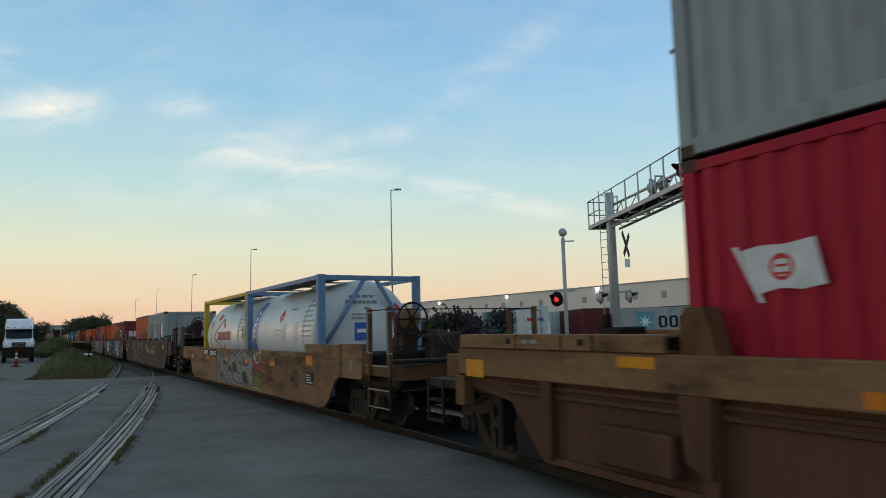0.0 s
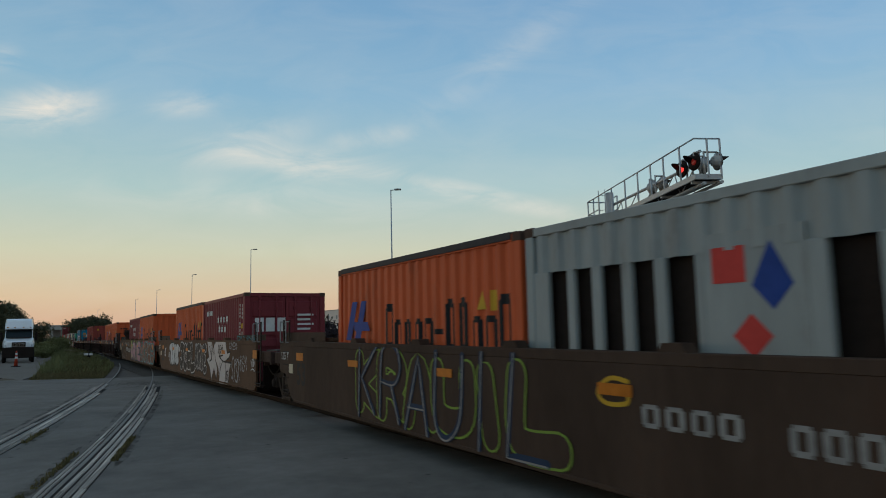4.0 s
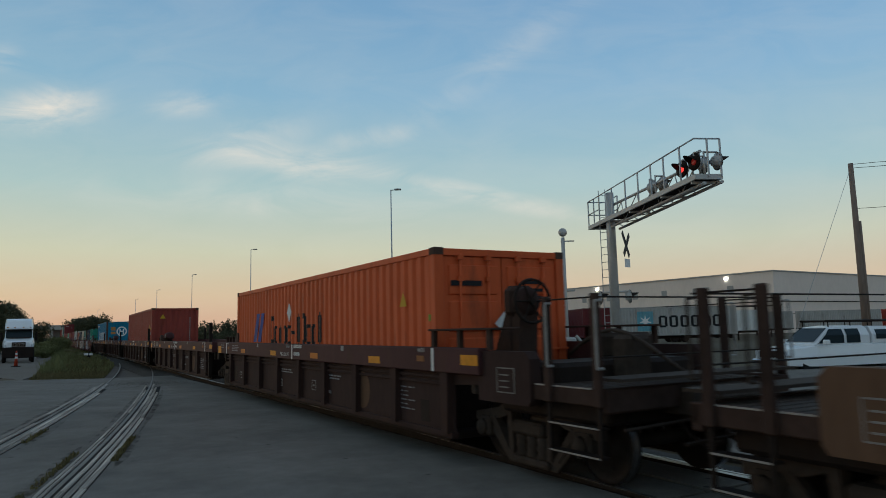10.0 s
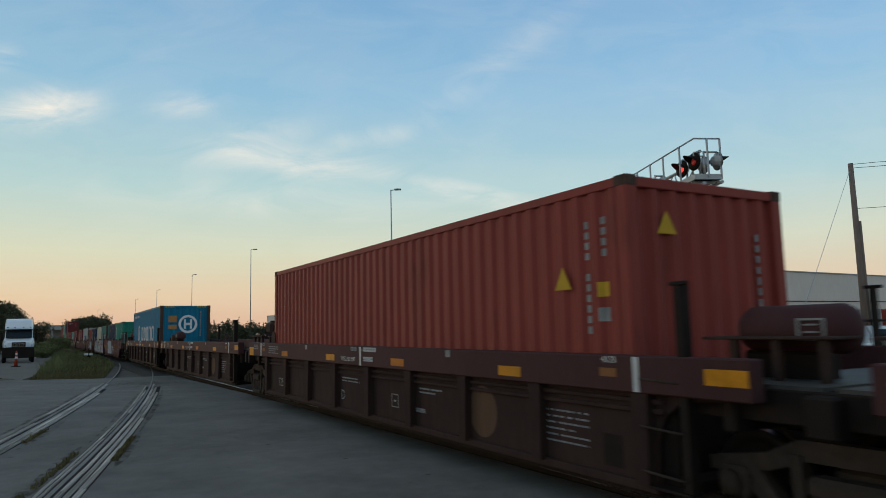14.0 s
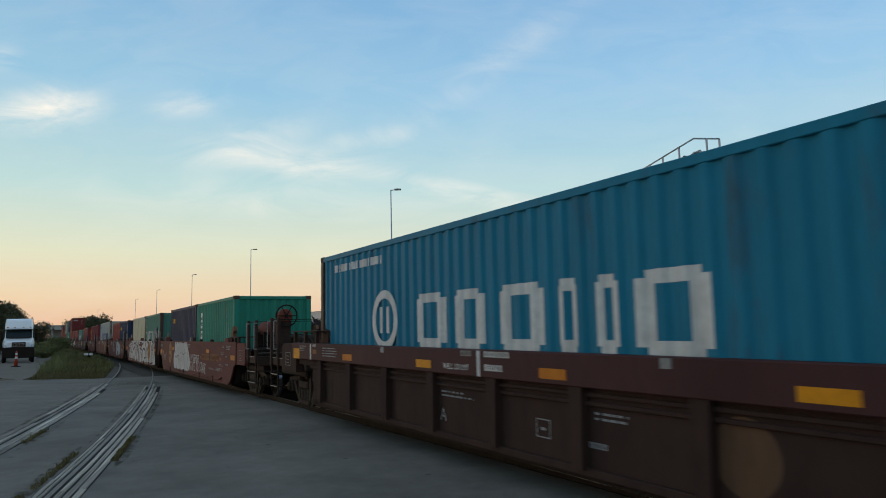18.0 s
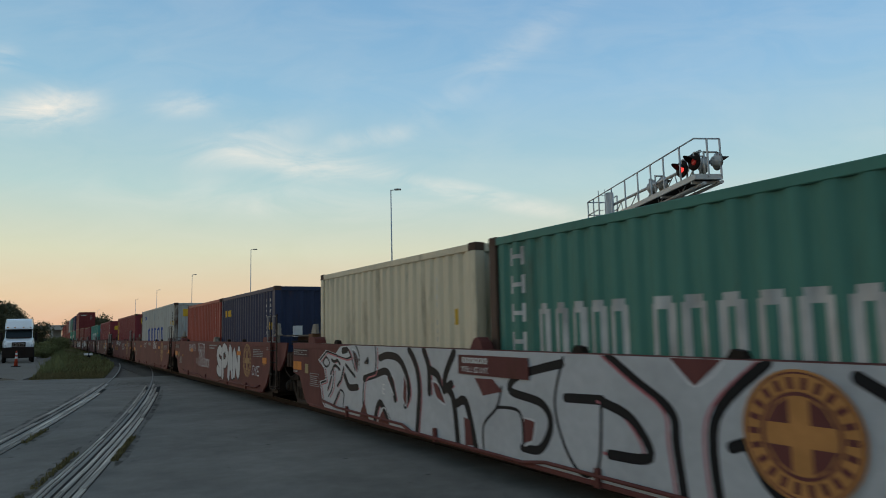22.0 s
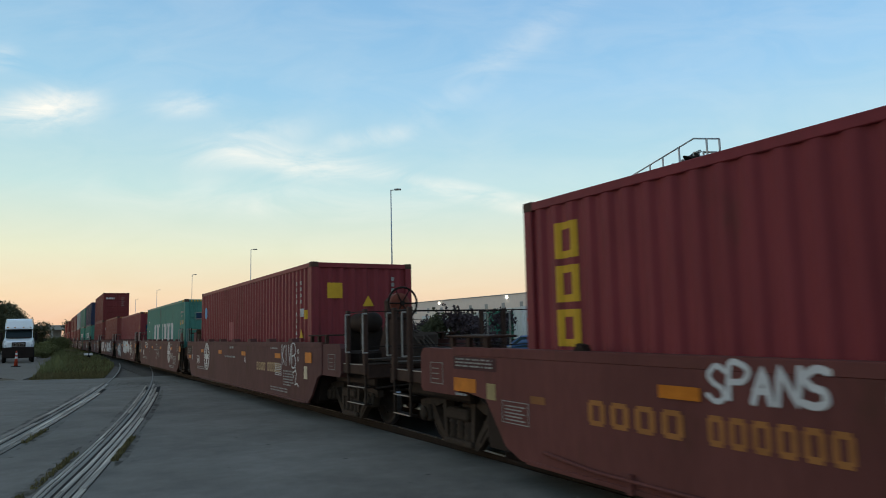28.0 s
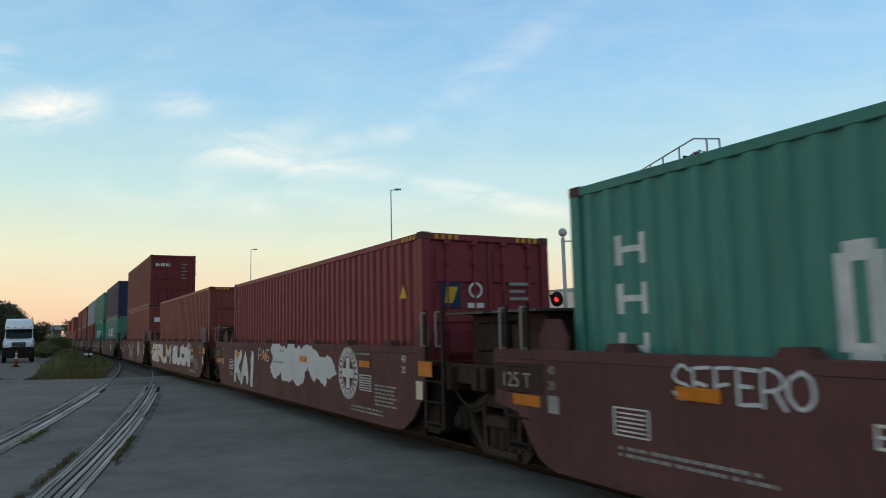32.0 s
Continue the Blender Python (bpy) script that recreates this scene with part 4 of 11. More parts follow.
def low_end(car, h):
    """The rear end of the faded yellow car: boxed guide beams on the sill, a tool box, a short step and a coupler."""
    for y in (-1, 1):
        yy = (lambda a, b: (-b, -a)) if y < 0 else (lambda a, b: (a, b))
        gb = put("guide_beam", mesh(("lbeam", y), "guide_beam", lambda bm: box(bm, h + 0.09, h + 3.5, *yy(1.22, 1.545), 1.475, 1.635, 0.008)), YELLOW_CAR, car, "pale yellow boxed guide beam on the sill")
        def fsl(bm):
            for q in (1.18, 2.43):
                box(bm, h + q - 0.05, h + q + 0.05, *yy(1.544, 1.547), 1.53, 1.59)
            for q in (1.32, 2.13, 2.61):
                box(bm, h + q - 0.012, h + q + 0.012, *yy(1.544, 1.548), 1.48, 1.63)
            box(bm, h + 3.46, h + 3.503, *yy(1.26, 1.50), 1.50, 1.61)
        put("slot", mesh(("lslot", y), "slot", fsl), DARK, gb)["kind"] = "stuff"
        put("placard", mesh(("lpl", y), "placard", lambda bm: (box(bm, h + 1.44, h + 1.55, *yy(1.544, 1.547), 1.54, 1.58), box(bm, h + 1.60, h + 1.72, *yy(1.544, 1.547), 1.54, 1.58))), STENCIL, gb)
        put("guide_bracket", mesh(("lbr", y), "guide_bracket", lambda bm: plate(bm, [(h + 3.62, 1.46), (h + 3.98, 1.46), (h + 3.92, 1.72), (h + 3.86, 1.86), (h + 3.68, 1.86), (h + 3.62, 1.74)], *yy(1.28, 1.47))), YELLOW_IRON, car, "rusty orange guide bracket")
        put("wide_rib", mesh(("lwr", y), "wide_rib", lambda bm: plate(bm, [(h + 3.62, 1.14), (h + 3.95, 1.14), (h + 3.92, 0.50), (h + 3.66, 0.60)], *yy(1.40, 1.535))), LEAD_CAR, car)
        put("tool_box", mesh(("ltb", y), "tool_box", lambda bm: box(bm, h + 2.62, h + 3.55, *yy(1.40, 1.57), 0.44, 0.80, 0.02)), LEAD_CAR, car, "rusty steel box on the side sheet")
        put("end_step", mesh(("les", y), "end_step", lambda bm: box(bm, h - 0.36, h - 0.005, *yy(1.30, 1.50), 1.08, 1.38, 0.015)), YELLOW_IRON, car)
        put("corner_bracket", mesh(("lcb", y), "corner_bracket", lambda bm: box(bm, h - 0.10, h + 0.12, *yy(1.36, 1.52), 0.74, 1.12, 0.012)), YELLOW_IRON, car)
        def fst(bm):
            for q in (-1.05, -0.62):
                box(bm, h + q - 0.02, h + q + 0.02, *yy(1.40, 1.43), 0.42, 1.02)
            for z in (0.44, 0.72):
                box(bm, h - 1.07, h - 0.60, *yy(1.30, 1.44), z, z + 0.022)
        put("stirrup_step", mesh(("lst", y), "stirrup_step", fst), DARK, car, "hanging steel step")
    def fpl(bm):
        box(bm, h - 1.15, h + 0.5, -1.36, 1.36, 0.90, 1.02, 0.015)
        box(bm, h - 1.6, h + 0.9, -0.42, 0.42, 0.74, 1.0, 0.02)
    put("end_platform", mesh("lplat", "end_platform", fpl), GRIME, car, "dark grimy end platform")
    for k in range(6):
        put("deck_plank", mesh("ldeck", "deck_plank", lambda bm: box(bm, -0.24, 0.24, -1.18, 1.18, 1.44, 1.48, 0.006)), TREAD_PLATE, car, m=pose(h + 0.35 + 0.5 * k, 0, 0))
    put("valve_box", mesh("lvalve", "valve_box", lambda bm: (box(bm, h + 1.95, h + 2.3, -0.9, -0.5, 1.485, 1.70, 0.02), box(bm, h + 2.02, h + 2.10, -0.9, -0.8, 1.70, 1.84, 0.01))), DARK, car, "small dark valve box on the deck")
    def fc(bm):
        rod(bm, (h - 1.5, 0, 0.86), (h - 2.5, 0, 0.86), 0.09, 8)
        box(bm, h - 2.75, h - 2.4, -0.17, 0.17, 0.70, 1.02, 0.05)
    put("coupler", mesh("lcoup", "coupler", fc), GRIME, car, "rusty knuckle coupler")


def well_car(label, body, half, style, s0, front="joint", rear="joint", trucks=(True, False), truck_x=7.92, chord=None, plain=False, base=0.262):
    """One unit of a well car. half: from the middle to the end of the side sill. style: ribbed, smooth."""
    car = thing("well_car", label, "freight car", "well cars of the train")
    top, bottom = 1.26 if body.name == "faded_yellow_car" else 1.51 if plain else 1.47, 0.29 if style == "ribbed" else 0.19 if body.name == "oxide_brown_car" else 0.245
    chord = chord or body
    ramp = half - 1.55          # where the inner parts stop
    # how the sheet ends: (distance in from the end, height), from the bottom up
    def ending(d, at):
        if style == "ribbed":
            if half > 9:
                return ((0.80, 0.19), (0.80, 0.98), (0, 1.02)) if d > 0 else ((1.65, 0.19), (1.55, 0.27), (1.0, 0.86), (0, 1.0))
            if at == "joint":
                return ((1.05, 0.19), (1.05, 0.72), (0.98, 0.92), (0.78, 1.08)) if d > 0 else ((1.48, 0.19), (1.32, 0.44), (1.24, 1.0), (1.12, 1.12))
            return ((0.80, 0.19), (0.80, 0.98), (0, 1.02)) if d > 0 else ((1.55, 0.19), (1.1, 0.39), (1.0, 1.0), (0, 1.02))
        if at == "coupler":
            return ((0.85, 0.19), (0.60, 0.40), (0.25, 0.78), (0, 0.86)) if d > 0 else ((1.5, 0.19), (1.2, 0.36), (0.8, 0.85), (0, 0.95))
        if d > 0:
            return ((1.50, 0.19), (1.15, 0.44), (0.92, 0.70), (0.80, 0.95)) if body.name == "red_oxide_car" else ((1.35, 0.19), (0.78, 0.46)) if half < 9 else ((0.85, 0.19), (0.68, 0.35))
        return ((1.0, 0.19), (0.80, 0.34), (0.45, 0.78), (0, 0.84))
    fore, aft = ([(a, max(b, bottom + 0.02 * k)) for k, (a, b) in enumerate(e)] for e in (ending(1, front), ending(-1, rear)))
    low_x0, low_x1 = -half + aft[0][0], half - fore[0][0]
    top_x1 = half - fore[-1][0]
    shape = (half, front, rear)
    for y, turn in ((-1, 0), (1, 180)):
        m = pose(0, 0, 0) if y < 0 else Matrix.Diagonal((1, -1, 1, 1))
        if style == "ribbed":
            put("top_sill", mesh(("chord", half), "top_sill", lambda bm: box(bm, -half, half, -1.52, -1.36, 1.14, top, 0.012)), chord, car, m=m)
            def fs(bm):
                plate(bm, [(half - a, b) for a, b in fore] + [(half, 1.15), (-half, 1.15)] + [(-half + a, b) for a, b in aft[::-1]], -1.40, -1.37)
            put("side_sheet", mesh(("sheet_r", shape), "side_sheet", fs), body, car, m=m)
            put("bottom_sill", mesh(("bsill", shape), "bottom_sill", lambda bm: box(bm, low_x0, low_x1, -1.45, -1.34, bottom - 0.012, bottom + 0.07, 0.008)), body, car, m=m)
            for z in (0.96, 1.045):
                put("side_rail", mesh(("guide", half, z), "side_rail", lambda bm, z=z: box(bm, -ramp - 0.6, ramp + 0.6, -1.44, -1.40, z, z + 0.045, 0.008)), body, car, m=m)
            n = 9
            for k in range(n):
                x = low_x0 + 0.12 + (low_x1 - low_x0 - 0.24) * k / (n - 1)
                def fr(bm):
                    plate(bm, [(-0.075, bottom + 0.05), (0.075, bottom + 0.05), (0.1, 1.14), (-0.1, 1.14)], -1.50, -1.40)
                put("rib", mesh("rib", "rib", fr), body, car, m=m @ pose(x, 0, 0))
        else:
            put("top_sill", mesh(("chord_s", shape), "top_sill", lambda bm: box(bm, -half, top_x1, -1.4857, -1.34, top - 0.1095, top, 0.006)), chord, car, m=m)
            if top < 1.3:
                put("raised_sheet", mesh("raised_sheet", "raised_sheet", lambda bm: plate(bm, [(6.0, top + 0.001), (half, top + 0.001), (half, 1.43), (5.95, 1.43)], -1.485, -1.44)), body, car, "raised side sheet at the front end", m)
            def fs(bm):
                plate(bm, [(half - a, b) for a, b in fore] + [(top_x1, top - 0.11), (-half, top - 0.11)] + [(-half + a, b) for a, b in aft[::-1]], -1.485, -1.44)
            put("side_sheet", mesh(("sheet_s", shape), "side_sheet", fs), body, car, m=m)
            put("bottom_sill", mesh(("bsill_s", shape), "bottom_sill", lambda bm: box(bm, low_x0 + 0.1, low_x1 - 0.1, -1.497, -1.38, bottom - 0.02, bottom + 0.03, 0.006)), body, car, m=m)
            def fpipe(bm):
                pts = [(-ramp + 0.4, 0.40), (-ramp + 1.2, 0.34), (-2.0, 0.34), (-1.7, 0.27), (1.0, 0.27), (1.4, 0.33), (ramp - 0.5, 0.33), (ramp - 0.1, 0.40)]
                tube(bm, [(p[0], -1.515, p[1]) for p in pts], 0.021)
                for p in (-4.2, -1.0, 2.2, 4.4):
                    box(bm, p - 0.03, p + 0.03, -1.53, -1.49, 0.22, 0.40)
            if body.name == "red_oxide_car":
                put("air_pipe", mesh(("pipe", half), "air_pipe", fpipe), body, car, "thin air pipe along the bottom edge", m)
            n = 7 if body.name == "oxide_brown_car" or plain and body.name != "faded_yellow_car" else 0
            for k in range(n):
                x = -ramp + 0.5 + (2 * ramp - 1.0) * k / (n - 1)
                put("guide_block", mesh("guide", "guide_block", lambda bm: plate(bm, [(-0.16, 0.0), (0.16, 0.0), (0.10, 0.08), (-0.10, 0.08)], -1.47, -1.30)), chord, car, m=m @ pose(x, 0, top))
    def ff(bm):
        for k in range(7):
            x = -half + 1.2 + (2 * half - 2.4) * k / 6
            box(bm, x - 0.2, x + 0.2, -1.36, 1.36, base - 0.10, base, 0.01)
        for y in (-1, 1):
            box(bm, -half + 1.0, half - 1.0, y * 1.30 - 0.06, y * 1.30 + 0.06, base - 0.11, base - 0.006)
        for d in (-1, 1):
            e = 1.3 if style == "ribbed" and half < 9 else 0.62
            box(bm, d * (half - e) - 0.05, d * (half - e) + 0.05, -1.32, 1.32, 0.3, 1.2, 0.01)
    # dark sheets added in place of the shade behind the openings at the well ends
    for d in (-1, 1):
        for y in (-1, 1):
            a, b = sorted((d * (ramp - 0.3), d * (6.62 if d > 0 else 6.1) if style == "ribbed" and half < 9 else d * 6.76 if half < 9 else d * (half - 1.0)))
            put("inner_sheet", mesh(("inner", half, d, y), "inner_sheet", lambda bm, a=a, b=b, y=y: box(bm, a, b, y * 1.33 - 0.01, y * 1.33 + 0.01, 0.26, 1.2)), DARK, car, "added dark sheet that blacks out the opening at the well end")
    put("well_floor", mesh(("wfloor", half, base), "well_floor", ff), DARK, car)
    end_works(car, half - 0.6, 1, body, style, front == "coupler", front == "coupler", plain)
    if rear == "low":
        low_end(car, -half)
    else:
        end_works(car, -half + 0.6, -1, body, style, False, rear == "coupler", plain)
    if trucks[0]:
        truck(car, truck_x, s0)
    if trucks[1]:
        truck(car, -truck_x, s0)
    MOVERS.append((car, s0, truck_x, Matrix()))
    return car


def ride(c, s0, reach, x, z):
    """A load that stands x before the middle of its car, z above the rail."""
    MOVERS.append((c, s0, reach, pose(x, 0, z)))


def motions():
    """All that moves: cars and loads along the line, wheels on their trucks."""
    for ob, s0, reach, m in MOVERS:
        walk(ob, [(t, rolling(s0, reach, t) @ m) for t in TIMES])
    for w, a, s in SPINNERS:
        rows, turn = [], 0.0
        for k in range(0, 32 * 18 + 1):
            t = k / 18
            d = s - run(t)
            if k and -14 < d < 45:
                turn += (run(t) - run(t - 1 / 18)) / 0.42
            if k in (0, 32 * 18) or -14 < d < 46:
                rows.append((t, Matrix.Translation((a, 0, 0.42)) @ Matrix.Rotation(turn, 4, "Y")))
        walk(w, rows)


# ---- paint on cars and containers ----
L40, L20, LOW, HIGH = 12.192, 6.058, 2.591, 2.896


def flat(name, car, x0, x1, z0, z1, material, y=-1.4895, label=""):
    """A thin painted or stuck-on rectangle on the near side."""
    w, h = round(x1 - x0, 3), round(z1 - z0, 3)
    me = mesh(("flat", w, h), name, lambda bm: box(bm, 0, w, -0.0015, 0.0015, 0, h))
    return put(name, me, material, car, label, pose(x0, y, z0))


def words(car, body, x, z, size, material, y=-1.4895, bold=0.0, name="lettering", label="", face=0):
    ob = put(name, text_mesh(body, size, bold), material, car, label, pose(x, y, z, 0, 0, face))
    ob["kind"] = "stuff"
    return ob


def stencil(car, x0, x1, z, rows, material=None, y=-1.4895, h=0.035, gap=0.03, seed=1):
    """Rows of small writing, as bars of uneven length."""
    rnd = random.Random(seed)
    def fn(bm):
        for k in range(rows):
            x, zz = x0, z - k * (h + gap)
            end = x1 - (x1 - x0) * rnd.choice((0, 0, 0.1, 0.3))
            while x < end:
                w = min(rnd.uniform(0.03, 0.12), end - x)
                box(bm, x, x + w, -0.0015, 0.0015, zz, zz + h)
                x += w + rnd.choice((0.015, 0.02, 0.05))
    bm = bmesh.new()
    fn(bm)
    ob = part("stencil", bm, material or STENCIL, car, "rows of small stencilled writing", pose(0, y, 0))
    ob["kind"] = "stuff"
    return ob


def bars(car, x0, x1, z0, z1, n, material, y=-1.4895, name="marking", label=""):
    """A name or number as plain upright bars, a pair for each sign."""
    bm = bmesh.new()
    step, t = (x1 - x0) / n, (z1 - z0) * 0.2
    for k in range(n):
        a, w = x0 + k * step, step * 0.76
        for q in ((a, a + w * 0.3, z0 + t * 0.6, z1 - t * 0.6), (a + w * 0.7, a + w, z0 + t * 0.6, z1 - t * 0.6), (a + w * 0.12, a + w * 0.3, z0, z0 + t * 0.6), (a + w * 0.12, a + w * 0.3, z1 - t * 0.6, z1),
                  (a + w * 0.7, a + w * 0.88, z0, z0 + t * 0.6), (a + w * 0.7, a + w * 0.88, z1 - t * 0.6, z1), (a + w * 0.3, a + w * 0.7, z0, z0 + t), (a + w * 0.3, a + w * 0.7, z1 - t, z1)):
            box(bm, q[0], q[1], -0.0015, 0.0015, q[2], q[3])
    ob = part(name, bm, material, car, label, pose(0, y, 0))
    ob["kind"] = "stuff"
    return ob


def ring(bm, x, z, r0, r1, n=36):
    a = [bm.verts.new((x + math.cos(k * math.tau / n) * r0, 0, z + math.sin(k * math.tau / n) * r0)) for k in range(n)]
    b = [bm.verts.new((x + math.cos(k * math.tau / n) * r1, 0, z + math.sin(k * math.tau / n) * r1)) for k in range(n)]
    for k in range(n):
        bm.faces.new((a[k], a[(k + 1) % n], b[(k + 1) % n], b[k]))


def disc(bm, x, z, r, n=36):
    bm.faces.new([bm.verts.new((x + math.cos(k * math.tau / n) * r, 0, z + math.sin(k * math.tau / n) * r)) for k in range(n)])


def emblem(car, x, z, r, light, dark, y=-1.4895):
    """A round emblem: a disc with a ring and a cross on it."""
    bm = bmesh.new()
    disc(bm, x, z, r)
    e = part("emblem", bm, light, car, "round painted emblem with a cross", pose(0, y, 0))
    bm = bmesh.new()
    ring(bm, x, z, r * 0.60, r * 0.66)
    ring(bm, x, z, r * 0.93, r * 0.96)
    for k in range(22):
        a = k * math.tau / 22
        p, q = (math.cos(a), math.sin(a)), (-math.sin(a) * 0.05, math.cos(a) * 0.05)
        if abs(math.cos(a)) > 0.12:
            bm.faces.new([bm.verts.new((x + (p[0] * d + q[0] * s) * r, 0, z + (p[1] * d + q[1] * s) * r)) for d, s in ((0.70, 1), (0.88, 1), (0.88, -1), (0.70, -1))])
    for sx in (-1, 1):
        for sz in (-1, 1):
            pts = [(0.17, 0.17), (0.17, 0.56), (0.40, 0.42), (0.56, 0.17)]
            bm.faces.new([bm.verts.new((x + sx * a * r, 0, z + sz * b * r)) for a, b in pts])
    part("emblem_cross", bm, dark, e, m=pose(0, -0.002, 0))
    return e


def ribbon(bm, pts, width, y=0.0):
    """A sprayed line of that width along the points (x, z)."""
    rows = []
    for k, p in enumerate(pts):
        a, b = pts[max(k - 1, 0)], pts[min(k + 1, len(pts) - 1)]
        d = Vector((b[0] - a[0], b[1] - a[1]))
        d = d.normalized() if d.length > 1e-6 else Vector((1, 0))
        w = width / 2 * (0.55 if k in (0, len(pts) - 1) else 1)
        rows.append((bm.verts.new((p[0] - d.y * w, y, p[1] + d.x * w)), bm.verts.new((p[0] + d.y * w, y, p[1] - d.x * w))))
    for a, b in zip(rows, rows[1:]):
        bm.faces.new((a[0], a[1], b[1], b[0]))


def curve(ctrl, n=8):
    """A smooth line through the control points."""
    out = []
    for k in range(len(ctrl) - 1):
        p0, p1, p2, p3 = (Vector(ctrl[min(max(i, 0), len(ctrl) - 1)]) for i in (k - 1, k, k + 1, k + 2))
        for j in range(n):
            t = j / n
            out.append(0.5 * ((2 * p1) + (p2 - p0) * t + (2 * p0 - 5 * p1 + 4 * p2 - p3) * t * t + (3 * p1 - p0 - 3 * p2 + p3) * t ** 3))
    out.append(Vector(ctrl[-1]))
    return out


def tag(car, x0, x1, z0, z1, material, seed, strokes=7, width=0.035, y=-1.4915):
    """A quick sprayed signature: looping strokes, one after another."""
    rnd = random.Random(seed)
    bm = bmesh.new()
    m, h, step = (z0 + z1) / 2, z1 - z0, (x1 - x0) / strokes
    c = []
    for k in range(strokes * 3):
        x = x0 + step * k / 3
        up = k % 2
        c.append((x + rnd.uniform(-0.35, 0.45) * step, (z1 if up else z0) + (-1 if up else 1) * rnd.uniform(0, 0.45) * h))
        if rnd.random() < 0.35:
            c.append((x - rnd.uniform(0.2, 0.7) * step, m + rnd.uniform(-0.3, 0.3) * h))
    cut = len(c) // 2 + rnd.randrange(3)
    for run_ in (c[:cut], c[cut - 1:]):
        if len(run_) > 2:
            ribbon(bm, curve(run_, 6), width * rnd.uniform(0.6, 0.9))
    for k in range(max(1, strokes // 4)):
        x = rnd.uniform(x0, x1)
        ribbon(bm, curve([(x, z1), (x + rnd.uniform(-0.3, 0.3) * step, m), (x + rnd.uniform(-0.5, 0.5) * step, z0)], 5), width * 0.8)
    if rnd.random() < 0.6:
        ribbon(bm, curve([(x0, z0 - 0.06), ((x0 + x1) / 2, z0 - 0.02), (x1, z0 - 0.08)]), width)
    ob = part("spray_tag", bm, material, car, "quick sprayed signature", pose(0, y, 0))
    ob["kind"] = "stuff"
    return ob


# sprayed letters as strokes on a grid of 6 by 8; each stroke a run of points
GLYPHS = {"A": "00 38 60|13 53", "B": "00 08 48 66 44 04|44 62 40 00", "C": "67 48 16 02 20 61", "D": "00 08 38 65 62 30 00", "E": "68 08 00 60|04 44", "F": "68 08 00|04 44",
          "G": "67 38 05 02 20 61 64 34", "H": "08 00|68 60|04 64", "I": "38 30", "J": "18 68|48 42 20 01", "K": "08 00|68 14 60", "L": "08 00 60", "M": "00 08 34 68 60", "N": "00 08 60 68",
          "O": "38 06 02 30 62 66 38", "P": "00 08 48 66 44 04", "Q": "38 06 02 30 62 66 38|42 60", "R": "00 08 48 66 44 04|34 60", "S": "67 38 06 24 53 61 30 01", "T": "08 68|38 30", "U": "08 02 30 62 68",
          "V": "08 30 68", "W": "08 10 35 50 68", "X": "08 60|68 00", "Y": "08 34 68|34 30", "Z": "08 68 00 60", "1": "16 38 30", "5": "68 08 05 45 62 30 01", "-": "04 64", "+": "04 64|37 31"}
ROUND = set("BCDGJOPQRSU5")


def glyph(ch, x0, x1, z0, z1, lean, rnd, wobble, soft):
    """The strokes of one sprayed letter inside a box, as smooth lines of (x, z)."""
    out = []
    for run_ in GLYPHS[ch].split("|"):
        pts = []
        for k in run_.split():
            u, v = int(k[0]) / 6 + rnd.uniform(-wobble, wobble), int(k[1]) / 8 + rnd.uniform(-wobble, wobble)
            pts.append(Vector((x0 + u * (x1 - x0) + lean * (v - 0.5) * (z1 - z0), z0 + v * (z1 - z0))))
        if ch == "I":
            pts = [p - Vector(((x1 - x0) * 0.1, 0)) for p in pts]
        if soft or ch in ROUND:
            out.append([(p.x, p.y) for p in curve(pts, 6)])
        else:
            out.append([tuple(a.lerp(b, j / 4)) for a, b in zip(pts, pts[1:]) for j in range(4)] + [tuple(pts[-1])])
    return out


def brush(bm, pts, width, y, z0=0.262, z1=1.462):
    """A stroke with round ends, kept on the sheet."""
    d0, d1 = Vector(pts[0]) - Vector(pts[1]), Vector(pts[-1]) - Vector(pts[-2])
    r = width / 2
    def cap(c, d):
        d = d.normalized() if d.length else Vector((1, 0))
        n = Vector((-d.y, d.x))
        return [(Vector(c) + (d * math.cos(a) + n * math.sin(a)) * r, Vector(c) + (d * math.cos(a) - n * math.sin(a)) * r) for a in (0.25, 0.6, 1.0)]
    rows = [(b, a) for a, b in cap(pts[0], d0)]
    for k, p in enumerate(pts):
        a, b = Vector(pts[max(k - 1, 0)]), Vector(pts[min(k + 1, len(pts) - 1)])
        d = (b - a).normalized() if (b - a).length > 1e-6 else Vector((1, 0))
        n = Vector((-d.y, d.x)) * r
        rows.append((Vector(p) + n, Vector(p) - n))
    rows += cap(pts[-1], d1)[::-1]
    vs = [[bm.verts.new((q.x, y - 0.00003 * i, min(max(q.y, z0), z1))) for q in row] for i, row in enumerate(rows)]
    for a, b in zip(vs, vs[1:]):
        bm.faces.new((a[0], a[1], b[1], b[0]))


